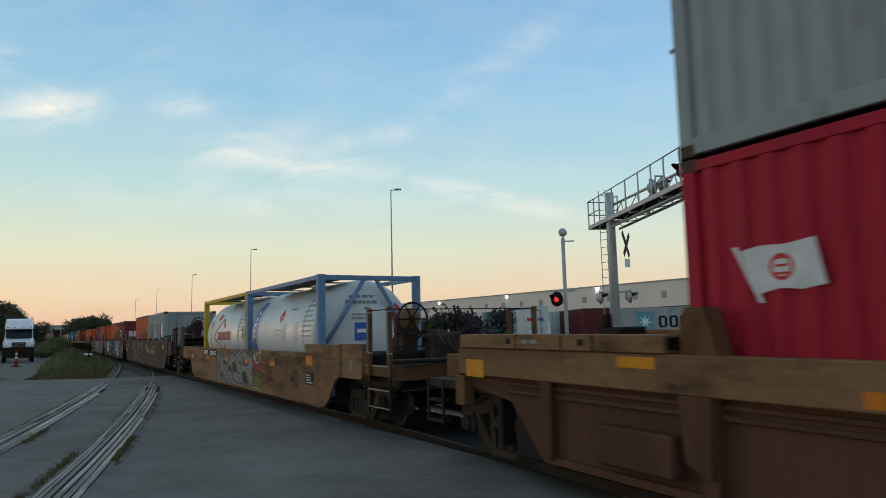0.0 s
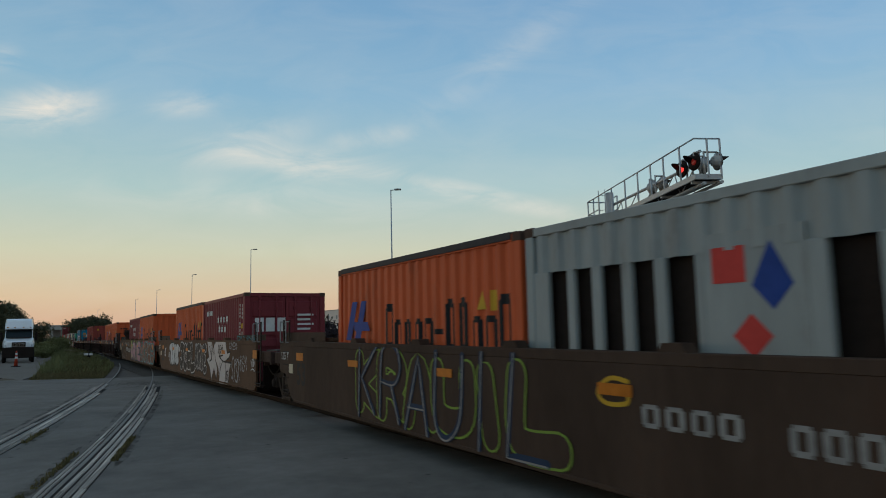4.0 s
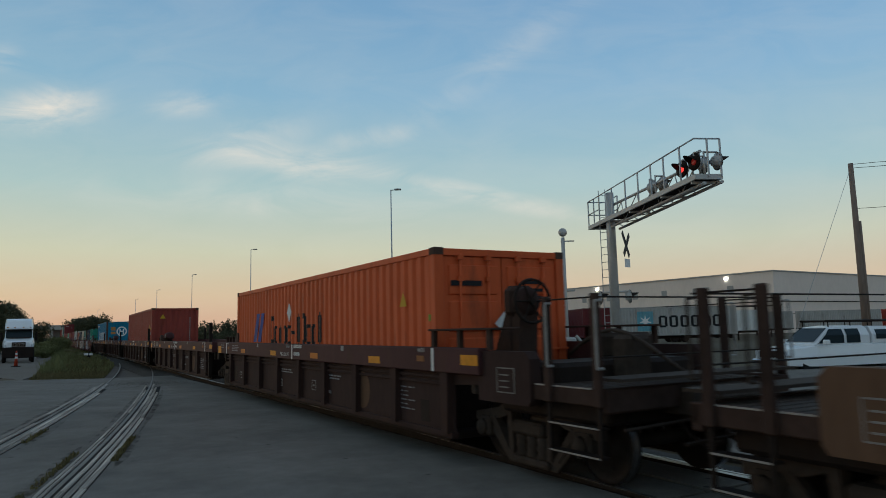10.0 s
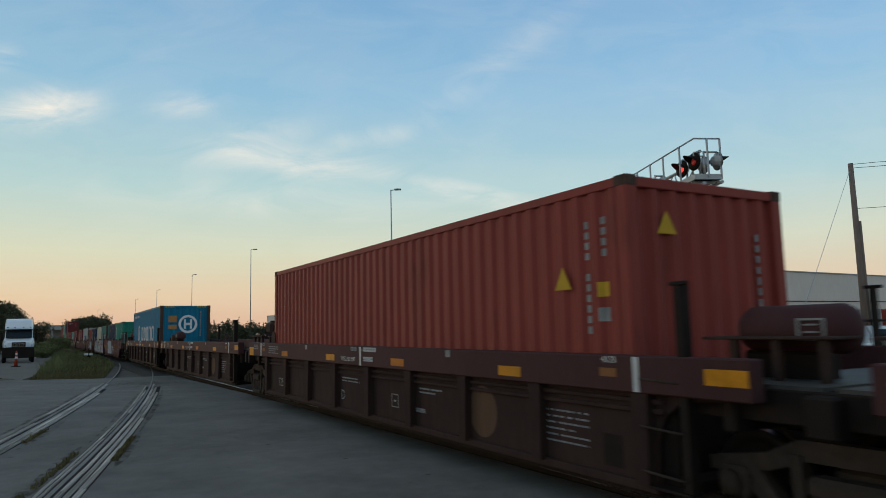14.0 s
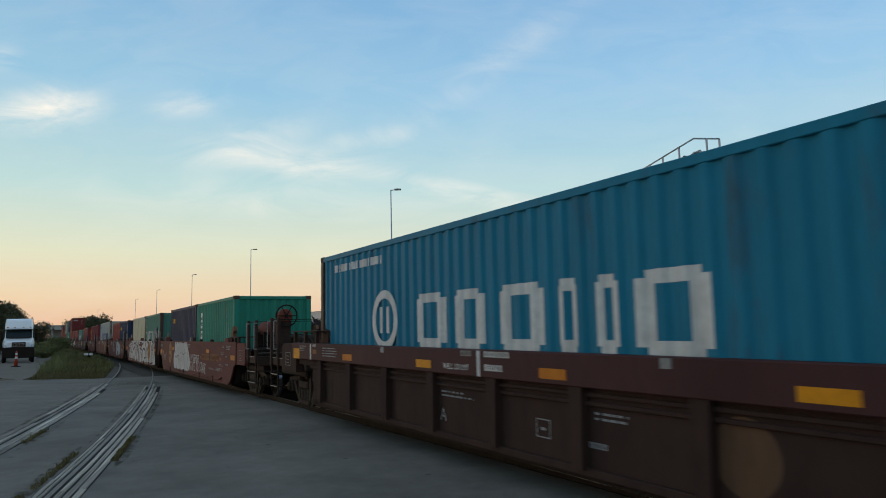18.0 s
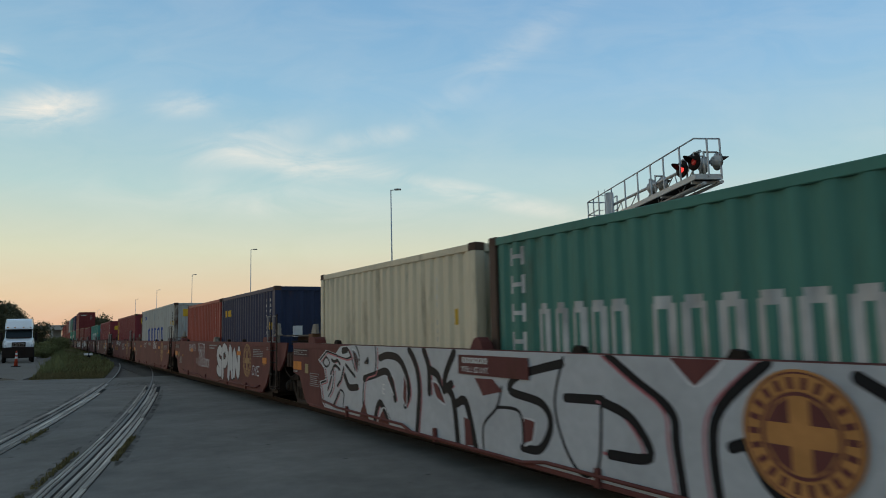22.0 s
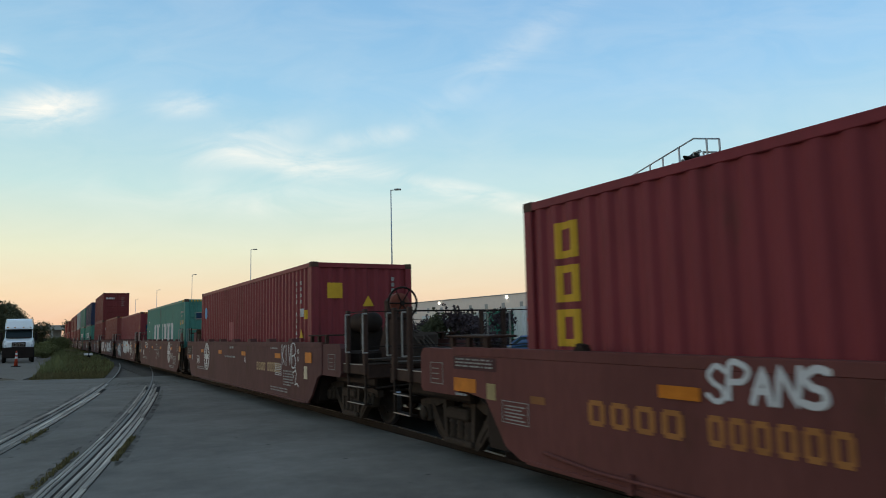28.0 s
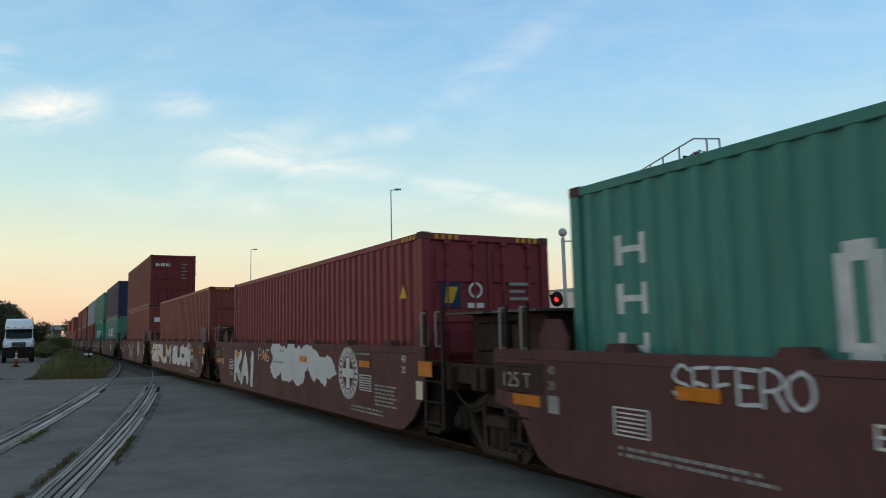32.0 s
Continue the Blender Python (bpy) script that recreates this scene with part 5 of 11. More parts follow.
def fat_word(car, text, x0, x1, z0, z1, fill, edge, halo=None, w=0.22, e=0.03, seed=1, lean=0.0, overlap=1.0, y=-1.4870, soft=True, shine=None, wobble=0.05, thick=0.03, top=1.462):
    """A row of fat sprayed letters: halo, outline and fill, each its own coat of paint."""
    rnd = random.Random(seed)
    coats = {k: bmesh.new() for k in ("halo", "edge", "fill", "shine")}
    step, pad = (x1 - x0) / len(text), w / 2 + e
    for i, ch in enumerate(text):
        cx = x0 + step * (i + 0.5)
        half_w = max(step * overlap / 2 - pad, 0.04)
        top, low = z1 - rnd.uniform(0, 0.10) * (z1 - z0), z0 + rnd.uniform(0, 0.10) * (z1 - z0)
        runs = glyph(ch, cx - half_w, cx + half_w, low + pad, top - pad, lean + rnd.uniform(-0.06, 0.06), rnd, wobble, soft)
        base = -0.0024 * i
        for j, pts in enumerate(runs):
            tiny = -0.00005 * j
            if halo:
                brush(coats["halo"], pts, w + 2 * e + 2 * thick, base + 0.0011 + tiny, z1=top)
            brush(coats["edge"], pts, w + 2 * e, base + tiny, z1=top)
            brush(coats["fill"], pts, w, base - 0.0011 + tiny, z1=top)
            if shine and len(pts) > 5 and j == 0:
                m = len(pts) // 4
                brush(coats["shine"], [(a - w * 0.2, b + w * 0.12) for a, b in pts[m:m + 4]], w * 0.22, base - 0.0021, z1=top)
    ob = part("spray_painting", coats["edge"], edge, car, "large sprayed letters with a heavy outline", pose(0, y, 0))
    part("paint_fill", coats["fill"], fill, ob)
    for key, mm in (("halo", halo), ("shine", shine)):
        if mm:
            part("paint_" + key, coats[key], mm, ob)
        else:
            coats[key].free()
    for o in (ob, *ob.children):
        o["kind"] = "stuff"
    return ob


def hand_word(car, text, x0, x1, z0, z1, material, width=0.026, seed=1, lean=0.0, y=-1.4935, wobble=0.05):
    """A word written with one line of a spray can."""
    rnd = random.Random(seed)
    bm = bmesh.new()
    step = (x1 - x0) / len(text)
    for i, ch in enumerate(text):
        if ch == " ":
            continue
        a = x0 + step * i
        dz = rnd.uniform(-0.06, 0.06) * (z1 - z0)
        for j, pts in enumerate(glyph(ch, a, a + step * 0.78, z0 + dz, z1 + dz, lean, rnd, wobble, False)):
            brush(bm, pts, width * rnd.uniform(0.85, 1.15), -0.0006 * (j + 2 * (i % 2)), min(z0, 0.262), max(1.462, z1 if z1 > 1.5 else 0))
    ob = part("spray_tag", bm, material, car, "hand-sprayed letters", pose(0, y, 0))
    ob["kind"] = "stuff"
    return ob


def splashes(car, x0, x1, z0, z1, n, material, seed, size=0.12, y=-1.4866, top=1.462):
    """Blots of background colour round a painting."""
    rnd = random.Random(seed)
    bm = bmesh.new()
    for k in range(n):
        cx, cz = rnd.uniform(x0, x1), rnd.uniform(z0, z1)
        r = size * rnd.uniform(0.5, 1.5)
        pts = [(cx + math.cos(q * math.tau / 16) * r * rnd.uniform(0.8, 1.7), cz + math.sin(q * math.tau / 16) * r * rnd.uniform(0.6, 1.0)) for q in range(16)]
        bm.faces.new([bm.verts.new((a, -0.00003 * k, min(max(b, 0.262), top))) for a, b in pts])
    ob = part("paint_splash", bm, material, car, "", pose(0, y, 0))
    ob["kind"] = "stuff"


WORN_MARK = mat("worn_white_paint", (0.50, 0.48, 0.45), 0.7, 0, 0.3, 7, 0.85, 2.2, 0.4, 0, (1.5, 1.5, 0.6))
STENCIL = mat("faded_stencil", (0.28, 0.27, 0.255), 0.7, 0, 0.3, 14, 0.5, 3, 0.5, 0)
SILVER = mat("silver_spray", (0.42, 0.42, 0.43), 0.5, 0.2, 0.15, 9, 0.35, 1.5, 0.7, 0.02)
WALK = mat("dull_walkway", (0.22, 0.22, 0.21), 0.7, 0.2, 0.2, 9, 0.4, 2, 0.6, 0.1)
DULL_SILVER = mat("dull_silver_spray", (0.21, 0.205, 0.195), 0.65, 0, 0.3, 7, 0.8, 1.8, 0.4, 0.02)
SMOKE_SPRAY = mat("smoke_grey_spray", (0.145, 0.143, 0.145), 0.6, 0, 0.2, 6, 0.5, 1.4, 0.5, 0.02)
CHALK = mat("white_spray", (0.53, 0.53, 0.53), 0.6, 0, 0.15, 9, 0.35, 1.5, 0.7, 0.02)
PALE_SPRAY = mat("pale_silver_spray", (0.40, 0.41, 0.42), 0.55, 0.1, 0.15, 9, 0.45, 1.4, 0.7, 0.02)
ROSE_SPRAY = mat("rose_spray", (0.36, 0.12, 0.13), 0.6, 0, 0.2, 9, 0.4, 2, 0.7, 0.02)
CHARCOAL = mat("charcoal_spray", (0.035, 0.035, 0.038), 0.6, 0, 0.3, 7, 0.5, 2, 0.6, 0.02)
BLACK_SPRAY = mat("black_spray", (0.012, 0.012, 0.013), 0.6, 0, 0.2, 9, 0.2, 1.5, 0.7, 0.02)
PINK_SPRAY = mat("mauve_spray", (0.36, 0.20, 0.24), 0.6, 0, 0.15, 5, 0.5, 1.2, 0.7, 0.02)
GOLD_SPRAY = mat("tan_spray", (0.40, 0.27, 0.15), 0.6, 0, 0.15, 5, 0.5, 1.2, 0.7, 0.02)
DULL_LIME = mat("dull_green_spray", (0.10, 0.15, 0.07), 0.6, 0, 0.2, 5, 0.6, 1.2, 0.6, 0.02)
LIME_SPRAY = mat("lime_spray", (0.20, 0.30, 0.05), 0.6, 0, 0.15, 5, 0.5, 1.2, 0.7, 0.02)
TEAL_SPRAY = mat("teal_spray", (0.04, 0.19, 0.22), 0.6, 0, 0.15, 5, 0.5, 1.2, 0.7, 0.02)
DEEP_BLUE_SPRAY = mat("deep_blue_spray", (0.02, 0.04, 0.08), 0.6, 0, 0.15, 5, 0.5, 1.2, 0.7, 0.02)
RED_SPRAY = mat("red_spray", (0.32, 0.05, 0.06), 0.6, 0, 0.15, 5, 0.5, 1.2, 0.7, 0.02)
BROWN_SPRAY = mat("brown_spray", (0.11, 0.045, 0.03), 0.6, 0, 0.15, 5, 0.5, 1.2, 0.7, 0.02)
OLD_ORANGE = mat("faded_orange_stencil", (0.33, 0.14, 0.045), 0.7, 0, 0.25, 12, 0.5, 3, 0.6, 0)
OLD_GOLD = mat("faded_gold_emblem", (0.33, 0.19, 0.085), 0.7, 0, 0.25, 9, 0.5, 2, 0.6, 0)
GOLD_MARK = mat("dull_gold_stencil", (0.245, 0.105, 0.040), 0.7, 0, 0.2, 12, 0.4, 3, 0.6, 0)
STALE_TAN = mat("yellowed_plate", (0.30, 0.23, 0.11), 0.6, 0, 0.2, 9, 0.5, 3, 0.6, 0)
BLUE_PANEL = mat("blue_panel", (0.02, 0.09, 0.36), 0.45, 0, 0.08, 9, 0.3, 2, 0.7, 0)
FAINT = mat("faint_grey_print", (0.26, 0.26, 0.27), 0.6, 0, 0.3, 12, 0.5, 3, 0.6, 0)
PALE_BLUE = mat("pale_blue_frame", (0.15, 0.24, 0.36), 0.5, 0, 0.15, 9, 0.4, 1.5, 0.6, 0.05)
YELLOW_FRAME = mat("yellow_frame", (0.52, 0.34, 0.03), 0.5, 0, 0.15, 9, 0.4, 1.5, 0.5, 0.05)
TANK_WHITE = mat("tank_white", (0.58, 0.58, 0.56), 0.42, 0, 0.06, 6, 0.4, 0.9, 0.72, 0.02, (1, 1, 0.3))


def side_patch(c, rects, material, label="", name="lettering", many=False):
    bm = bmesh.new()
    for x0, x1, z0, z1 in rects:
        decal_side(bm, x0, x1, z0, z1)
    ob = part(name, bm, material, c, label)
    if many:
        ob["kind"] = "stuff"
    return ob


def letters(c, spans, z0, z1, material, label="plain painted block"):
    """Painted signs on the sheet, each a plain upright frame with eased corners."""
    t = (z1 - z0) * 0.17
    for a, b in spans:
        w = b - a
        q = min(0.32 * w, 0.24)
        k, j = t * 0.55, q * 0.5
        rects = [(a, b, z0, z1)] if w < 0.16 else [(a, a + q, z0 + k, z1 - k), (b - q, b, z0 + k, z1 - k), (a + j, a + q, z0, z0 + k), (a + j, a + q, z1 - k, z1), (b - q, b - j, z0, z0 + k), (b - q, b - j, z1 - k, z1),
                                                   (a + q, b - q, z0, z0 + t), (a + q, b - q, z1 - t, z1)]
        side_patch(c, rects, material, "", "letter_block")


def spread(x0, x1, n, fill=0.74):
    s = (x1 - x0) / n
    return [(x0 + k * s, x0 + k * s + s * fill) for k in range(n)]


def column(c, x, z1, n, w=0.05, h=0.085, gap=0.055, material=None):
    """A number painted downwards, as a column of small bars."""
    return side_patch(c, [(x, x + w, z1 - k * (h + gap) - h, z1 - k * (h + gap)) for k in range(n) if k not in (4, 11)], material or WORN_MARK, "small number bars in a column", "painted_number", True)


def end_flat(c, L, y0, y1, z0, z1, material, name="end_mark", label="", out=0.0):
    bm = bmesh.new()
    box(bm, L / 2 - 0.028 + out, L / 2 - 0.025 + out, y0, y1, z0, z1)
    return part(name, bm, material, c, label)


def end_shape(c, L, pts, material, name="placard", label="", out=0.0):
    bm = bmesh.new()
    f = bm.faces.new([bm.verts.new((L / 2 - 0.024 + out, y, z)) for y, z in pts])
    return part(name, bm, material, c, label)


def diamond(y, z, r):
    return [(y - r, z), (y, z - r), (y + r, z), (y, z + r)]


def warn_triangle(c, L, y, z, r=0.14):
    end_shape(c, L, [(y - r, z), (y + r, z), (y, z + 1.75 * r)], MARK_YELLOW, "warning_sign", "yellow warning triangle")


def star(bm, x, z, r, y):
    pts = [(x + math.sin(k * math.pi / 6) * (r if k % 2 == 0 else r * 0.56), z + math.cos(k * math.pi / 6) * (r if k % 2 == 0 else r * 0.56)) for k in range(12)]
    bm.faces.new([bm.verts.new((a, y, b)) for a, b in pts])


def tank_container(frame_mat, label, blue):
    """A white tank in an open steel frame."""
    c = thing("tank_container", label, "tank container", "containers on the train")
    L, H, R, zc = L20, LOW, 1.185, 1.33
    bm = bmesh.new()
    lathe(bm, [(-2.92, 0.0), (-2.90, 0.45), (-2.83, 0.82), (-2.72, 1.05), (-2.55, R - 0.02), (-2.5, R), (2.5, R), (2.55, R - 0.02), (2.72, 1.05), (2.83, 0.82), (2.90, 0.45), (2.92, 0.0)], 48, "x", (0, 0, zc))
    part("tank", bm, TANK_WHITE, c, "white insulated tank with dished ends")
    for x in (-1.9, 1.9):
        bm = bmesh.new()
        lathe(bm, [(x - 0.03, R + 0.006), (x + 0.03, R + 0.006)], 48, "x", (0, 0, zc))
        part("tank_band", bm, ALU, c, "thin metal band")
    for sx in (-1, 1):
        for sy in (-1, 1):
            put("corner_post", m_post(H), frame_mat, c, m=pose(sx * (L / 2 - 0.08), sy * 1.138, 0))
            for z in (0, H - 0.118):
                put("corner_casting", m_casting(), frame_mat, c, m=pose(sx * (L / 2 - 0.089), sy * 1.138, z))
            bm = bmesh.new()
            x = sx * (L / 2 - 0.08)
            rod(bm, (x, sy * 0.15, H - 0.1), (x, sy * 1.08, 1.05), 0.05, 8)
            part("brace", bm, frame_mat, c)
            bm = bmesh.new()
            rod(bm, (x, sy * 0.3, 0.1), (x, sy * 1.08, 0.8), 0.05, 8)
            part("brace", bm, frame_mat, c)
        put("end_rail", m_header(True), frame_mat, c, m=pose(sx * (L / 2 - 0.06), 0, 0))
        put("end_rail", m_header(False), frame_mat, c, m=pose(sx * (L / 2 - 0.06), 0, H))
    for sy in (-1, 1):
        put("side_rail", m_rail(L, True), frame_mat, c, m=pose(0, sy * 1.18, 0))
        put("side_rail", m_rail(L, False), frame_mat, c, m=pose(0, sy * 1.18, H))
    bm = bmesh.new()
    for k in range(3):
        box(bm, -1.55 + 1.42 * k, -0.17 + 1.42 * k, -1.08, -0.34, H - 0.05, H - 0.02, 0.006)
    for k in range(3):
        box(bm, -1.6 + 1.5 * k, -1.52 + 1.5 * k, -1.15, 1.15, H - 0.08, H - 0.05)
    part("walkway", bm, WALK, c, "dull walkway plates")
    bm = bmesh.new()
    lathe(bm, [(zc + 1.0, 0.3), (H - 0.06, 0.3), (H - 0.03, 0.24)], 20, "z", (0, 0, 0))
    part("manhole", bm, ALU, c)
    bm = bmesh.new()
    for y in (0.5, 0.85):
        rod(bm, (-L / 2 + 0.03, y, 0.1), (-L / 2 + 0.03, y, H), 0.02, 6)
    for k in range(7):
        rod(bm, (-L / 2 + 0.03, 0.5, 0.3 + 0.32 * k), (-L / 2 + 0.03, 0.85, 0.3 + 0.32 * k), 0.015, 6)
    part("ladder", bm, GALV, c)

    def wrap(x0, x1, z0, z1, material, name, lab="", r=R + 0.004):
        """A patch on the tank's near flank between two heights."""
        bm = bmesh.new()
        a0, a1 = math.asin(max(-1, min(1, (z0 - zc) / R))), math.asin(max(-1, min(1, (z1 - zc) / R)))
        n = max(1, int((a1 - a0) / 0.08))
        rows = [[bm.verts.new((x, -math.cos(a0 + (a1 - a0) * k / n) * r, zc + math.sin(a0 + (a1 - a0) * k / n) * r)) for x in (x0, x1)] for k in range(n + 1)]
        for p, q in zip(rows, rows[1:]):
            bm.faces.new((p[0], p[1], q[1], q[0]))
        return part(name, bm, material, c, lab)

    def tilted(pts, material, name, lab=""):
        """A flat sign laid on the flank, given by (x, height)."""
        bm = bmesh.new()
        f = bm.faces.new([bm.verts.new((x, -math.sqrt(max(0.01, (R + 0.006) ** 2 - (z - zc) ** 2)), z)) for x, z in pts])
        return part(name, bm, material, c, lab)

    def small(x0, x1, ztop, rows, material=STENCIL):
        rnd = random.Random(int(abs(x0) * 100))
        for k in range(rows):
            z, h = ztop - 0.11 * k, 0.05 if k < 2 else 0.03
            x, end = x0, x0 + rnd.uniform(0.7, 1.0) * (x1 - x0)
            while x < end:
                w = rnd.uniform(0.04, 0.16)
                wrap(x, min(x + w, end), z, z + h, material, "writing_bar")
                x += w + 0.035

    if blue:
        wrap(-2.45, -2.02, 0.95, 2.22, BLUE_PANEL, "blue_panel", "tall blue panel")
        for k in range(5):
            wrap(-2.30, -2.16, 1.25 + 0.16 * k, 1.35 + 0.16 * k, WHITE, "letter_block", r=R + 0.007)
        tilted(diamond(0.1, 1.78, 0.18), MARK_RED, "placard", "red diamond hazard placard")
        tilted([(0.04, 1.75), (0.16, 1.75), (0.16, 1.80), (0.04, 1.80)], WHITE, "placard_label")
        small(0.7, 1.1, 1.9, 1)
        small(-0.4, 0.6, 1.42, 3, MARK)
        small(1.75, 2.5, 2.05, 8, FAINT)
        for k in range(2):
            wrap(0.3 + 0.9 * k, 0.62 + 0.9 * k, 1.18, 1.62, ALU, "service_plate", "small fitted metal plate")
        bm = bmesh.new()
        box(bm, 2.90, 2.932, -0.36, 0.0, 1.18, 1.56)
        sign = part("blue_sign", bm, BLUE_PANEL, c, "square blue sign on the tank's end")
        bm = bmesh.new()
        box(bm, 2.932, 2.936, -0.31, -0.05, 1.34, 1.42)
        part("letter_block", bm, WHITE, sign)
        rnd = random.Random(17)
        for z, a, b, x in ((2.10, -0.45, 0.15, 2.82), (1.98, -0.55, 0.2, 2.86), (1.84, -0.12, 0.0, 2.89), (1.72, -0.42, 0.0, 2.905), (1.64, -0.42, 0.0, 2.912)):
            y = a
            while y < b:
                w = rnd.uniform(0.05, 0.14)
                bm = bmesh.new()
                box(bm, x, x + 0.022, y, min(y + w, b), z, z + (0.06 if z > 1.8 else 0.035))
                part("writing_bar", bm, FAINT, c)
                y += w + 0.04
        end_shape(c, L, diamond(0.62, 1.80, 0.2), MARK_RED, "placard", "red diamond hazard placard", -0.10)
        end_shape(c, L, [(0.2, 2.25), (0.42, 2.25), (0.31, 2.42)], MARK_YELLOW, "warning_sign", "yellow warning triangle", -0.28)
    else:
        reds = spread(-0.82, 1.05, 10, 0.72)
        for a, b in reds:
            w = (b - a) * 0.36
            wrap(a, a + w, 1.21, 1.48, MARK_RED, "letter_block")
            wrap(b - w, b, 1.21, 1.48, MARK_RED, "letter_block", r=R + 0.008)
            wrap(a + w, b - w, 1.42, 1.48, MARK_RED, "letter_block")
        for pts in (((-0.33, 1.90), (-1.38, 1.32), (-0.19, 0.86)), ((-0.33, 1.90), (0.12, 1.60)), ((-0.19, 0.86), (0.12, 1.06))):
            bm = bmesh.new()
            line_ = [Vector(pts[k]).lerp(Vector(pts[k + 1]), q / 12) for k in range(len(pts) - 1) for q in range(12)] + [Vector(pts[-1])]
            rows = []
            for p in line_:
                rows.append([bm.verts.new((p.x + e, -math.sqrt((R + 0.005) ** 2 - (p.y - zc) ** 2), p.y)) for e in (-0.095, 0.095)])
            for p, q in zip(rows, rows[1:]):
                bm.faces.new((p[0], p[1], q[1], q[0]))
            part("chevron", bm, MARK_ORANGE, c, "orange chevron mark")
        tilted(diamond(-2.0, 1.74, 0.15), MARK_RED, "placard", "red diamond hazard placard")
        tilted(diamond(-1.62, 1.74, 0.15), MARK, "placard", "pale diamond hazard placard")
        tilted([(-1.28, 1.86), (-0.92, 1.86), (-0.88, 2.05), (-1.22, 2.05)], MARK_RED, "red_sign", "small red sign")
        small(-2.25, -1.5, 1.60, 3, MARK)
        small(1.80, 2.62, 2.02, 6, FAINT)
        for x in (1.86, 2.3):
            wrap(x, x + 0.2, 1.28 if x < 2 else 1.5, 1.46 if x < 2 else 1.6, MARK_YELLOW, "data_plate")
        tilted([(2.32, 1.28), (2.62, 1.28), (2.47, 1.52)], MARK_YELLOW, "warning_sign", "yellow warning triangle")
    return c


# ---- ground, road and tracks ----
GROUND_Z, ROAD_Z = -0.14, -0.06


def structure(name, bm, material, label, category):
    ob = put(name, done(bm, name), material)
    return tagged(ob, label, category, "", "structure")


def ground():
    bm = bmesh.new()
    xs = [-2400, -900, -350, -160, -80, -40, -20, 0, 20, 40, 80, 160, 350, 900, 2400]
    ys = [-600, -200, -60, -20, 0, 20, 40, 60, 80, 120, 200, 350, 700, 1500, 2600]
    grid = [[bm.verts.new((x, y, GROUND_Z - 0.35 * max(0, min(1, (x + 0.56 * y - 20) / 20)))) for x in xs] for y in ys]
    for j in range(len(ys) - 1):
        for i in range(len(xs) - 1):
            bm.faces.new((grid[j][i], grid[j][i + 1], grid[j + 1][i + 1], grid[j + 1][i]))
    structure("ground", bm, SOIL, "flat dry ground reaching to the horizon", "ground")


def road():
    bm = bmesh.new()
    rnd = random.Random(8)
    edge = [line(s * 0.5, -0.815 - 0.3 * max(0, (s - 36) / 25) + rnd.uniform(-0.012, 0.012)) for s in range(-120, 62)]
    left = [(-140, 34), (-140, -60), (60, -60)]
    pts = [(p.x, p.y) for p in edge] + [(-15.2, 30.9), (-19.4, 31.1)] + left
    slab(bm, pts, GROUND_Z - 0.2, ROAD_Z)
    structure("road", bm, ASPHALT, "worn dark grey asphalt lot beside the crossing", "road")
    bm = bmesh.new()
    far = [line(s, 2.0) for s in range(-60, 20, 3)]
    slab(bm, [(p.x, p.y) for p in far] + [(28, 34), (60, 20), (60, -60)], GROUND_Z - 0.6, ROAD_Z)
    structure("road_far_side", bm, ASPHALT, "asphalt road past the tracks", "road")


def sweep(bm, pts, profile):
    """A bar with the profile (side, up) along the points."""
    rows = []
    for k, p in enumerate(pts):
        d = (pts[min(k + 1, len(pts) - 1)] - pts[max(k - 1, 0)]).normalized()
        r = Vector((d.y, -d.x, 0)).normalized()
        rows.append([bm.verts.new(p + r * a + Vector((0, 0, b))) for a, b in profile])
    n = len(profile)
    for a, b in zip(rows, rows[1:]):
        for k in range(n):
            bm.faces.new((a[k], a[(k + 1) % n], b[(k + 1) % n], b[k]))
    bm.faces.new(rows[0])
    bm.faces.new(rows[-1][::-1])


HEAD = [(-0.036, 0), (0.036, 0), (0.036, -0.035), (0.01, -0.045), (0.01, -0.13), (0.07, -0.15), (0.07, -0.165), (-0.07, -0.165), (-0.07, -0.15), (-0.01, -0.13), (-0.01, -0.045), (-0.036, -0.035)]
SHINE = [(-0.030, 0.002), (0.030, 0.002), (0.030, -0.002), (-0.030, -0.002)]


def spur(s, off=0.0):
    p = line(s, -6.84 * ((78 - s) / 72) ** 2.2)
    q = line(s + 0.5, -6.84 * ((77.5 - s) / 72) ** 2.2)
    d = (q - p).normalized()
    p.z = -0.052
    return p + Vector((d.y, -d.x, 0)) * off


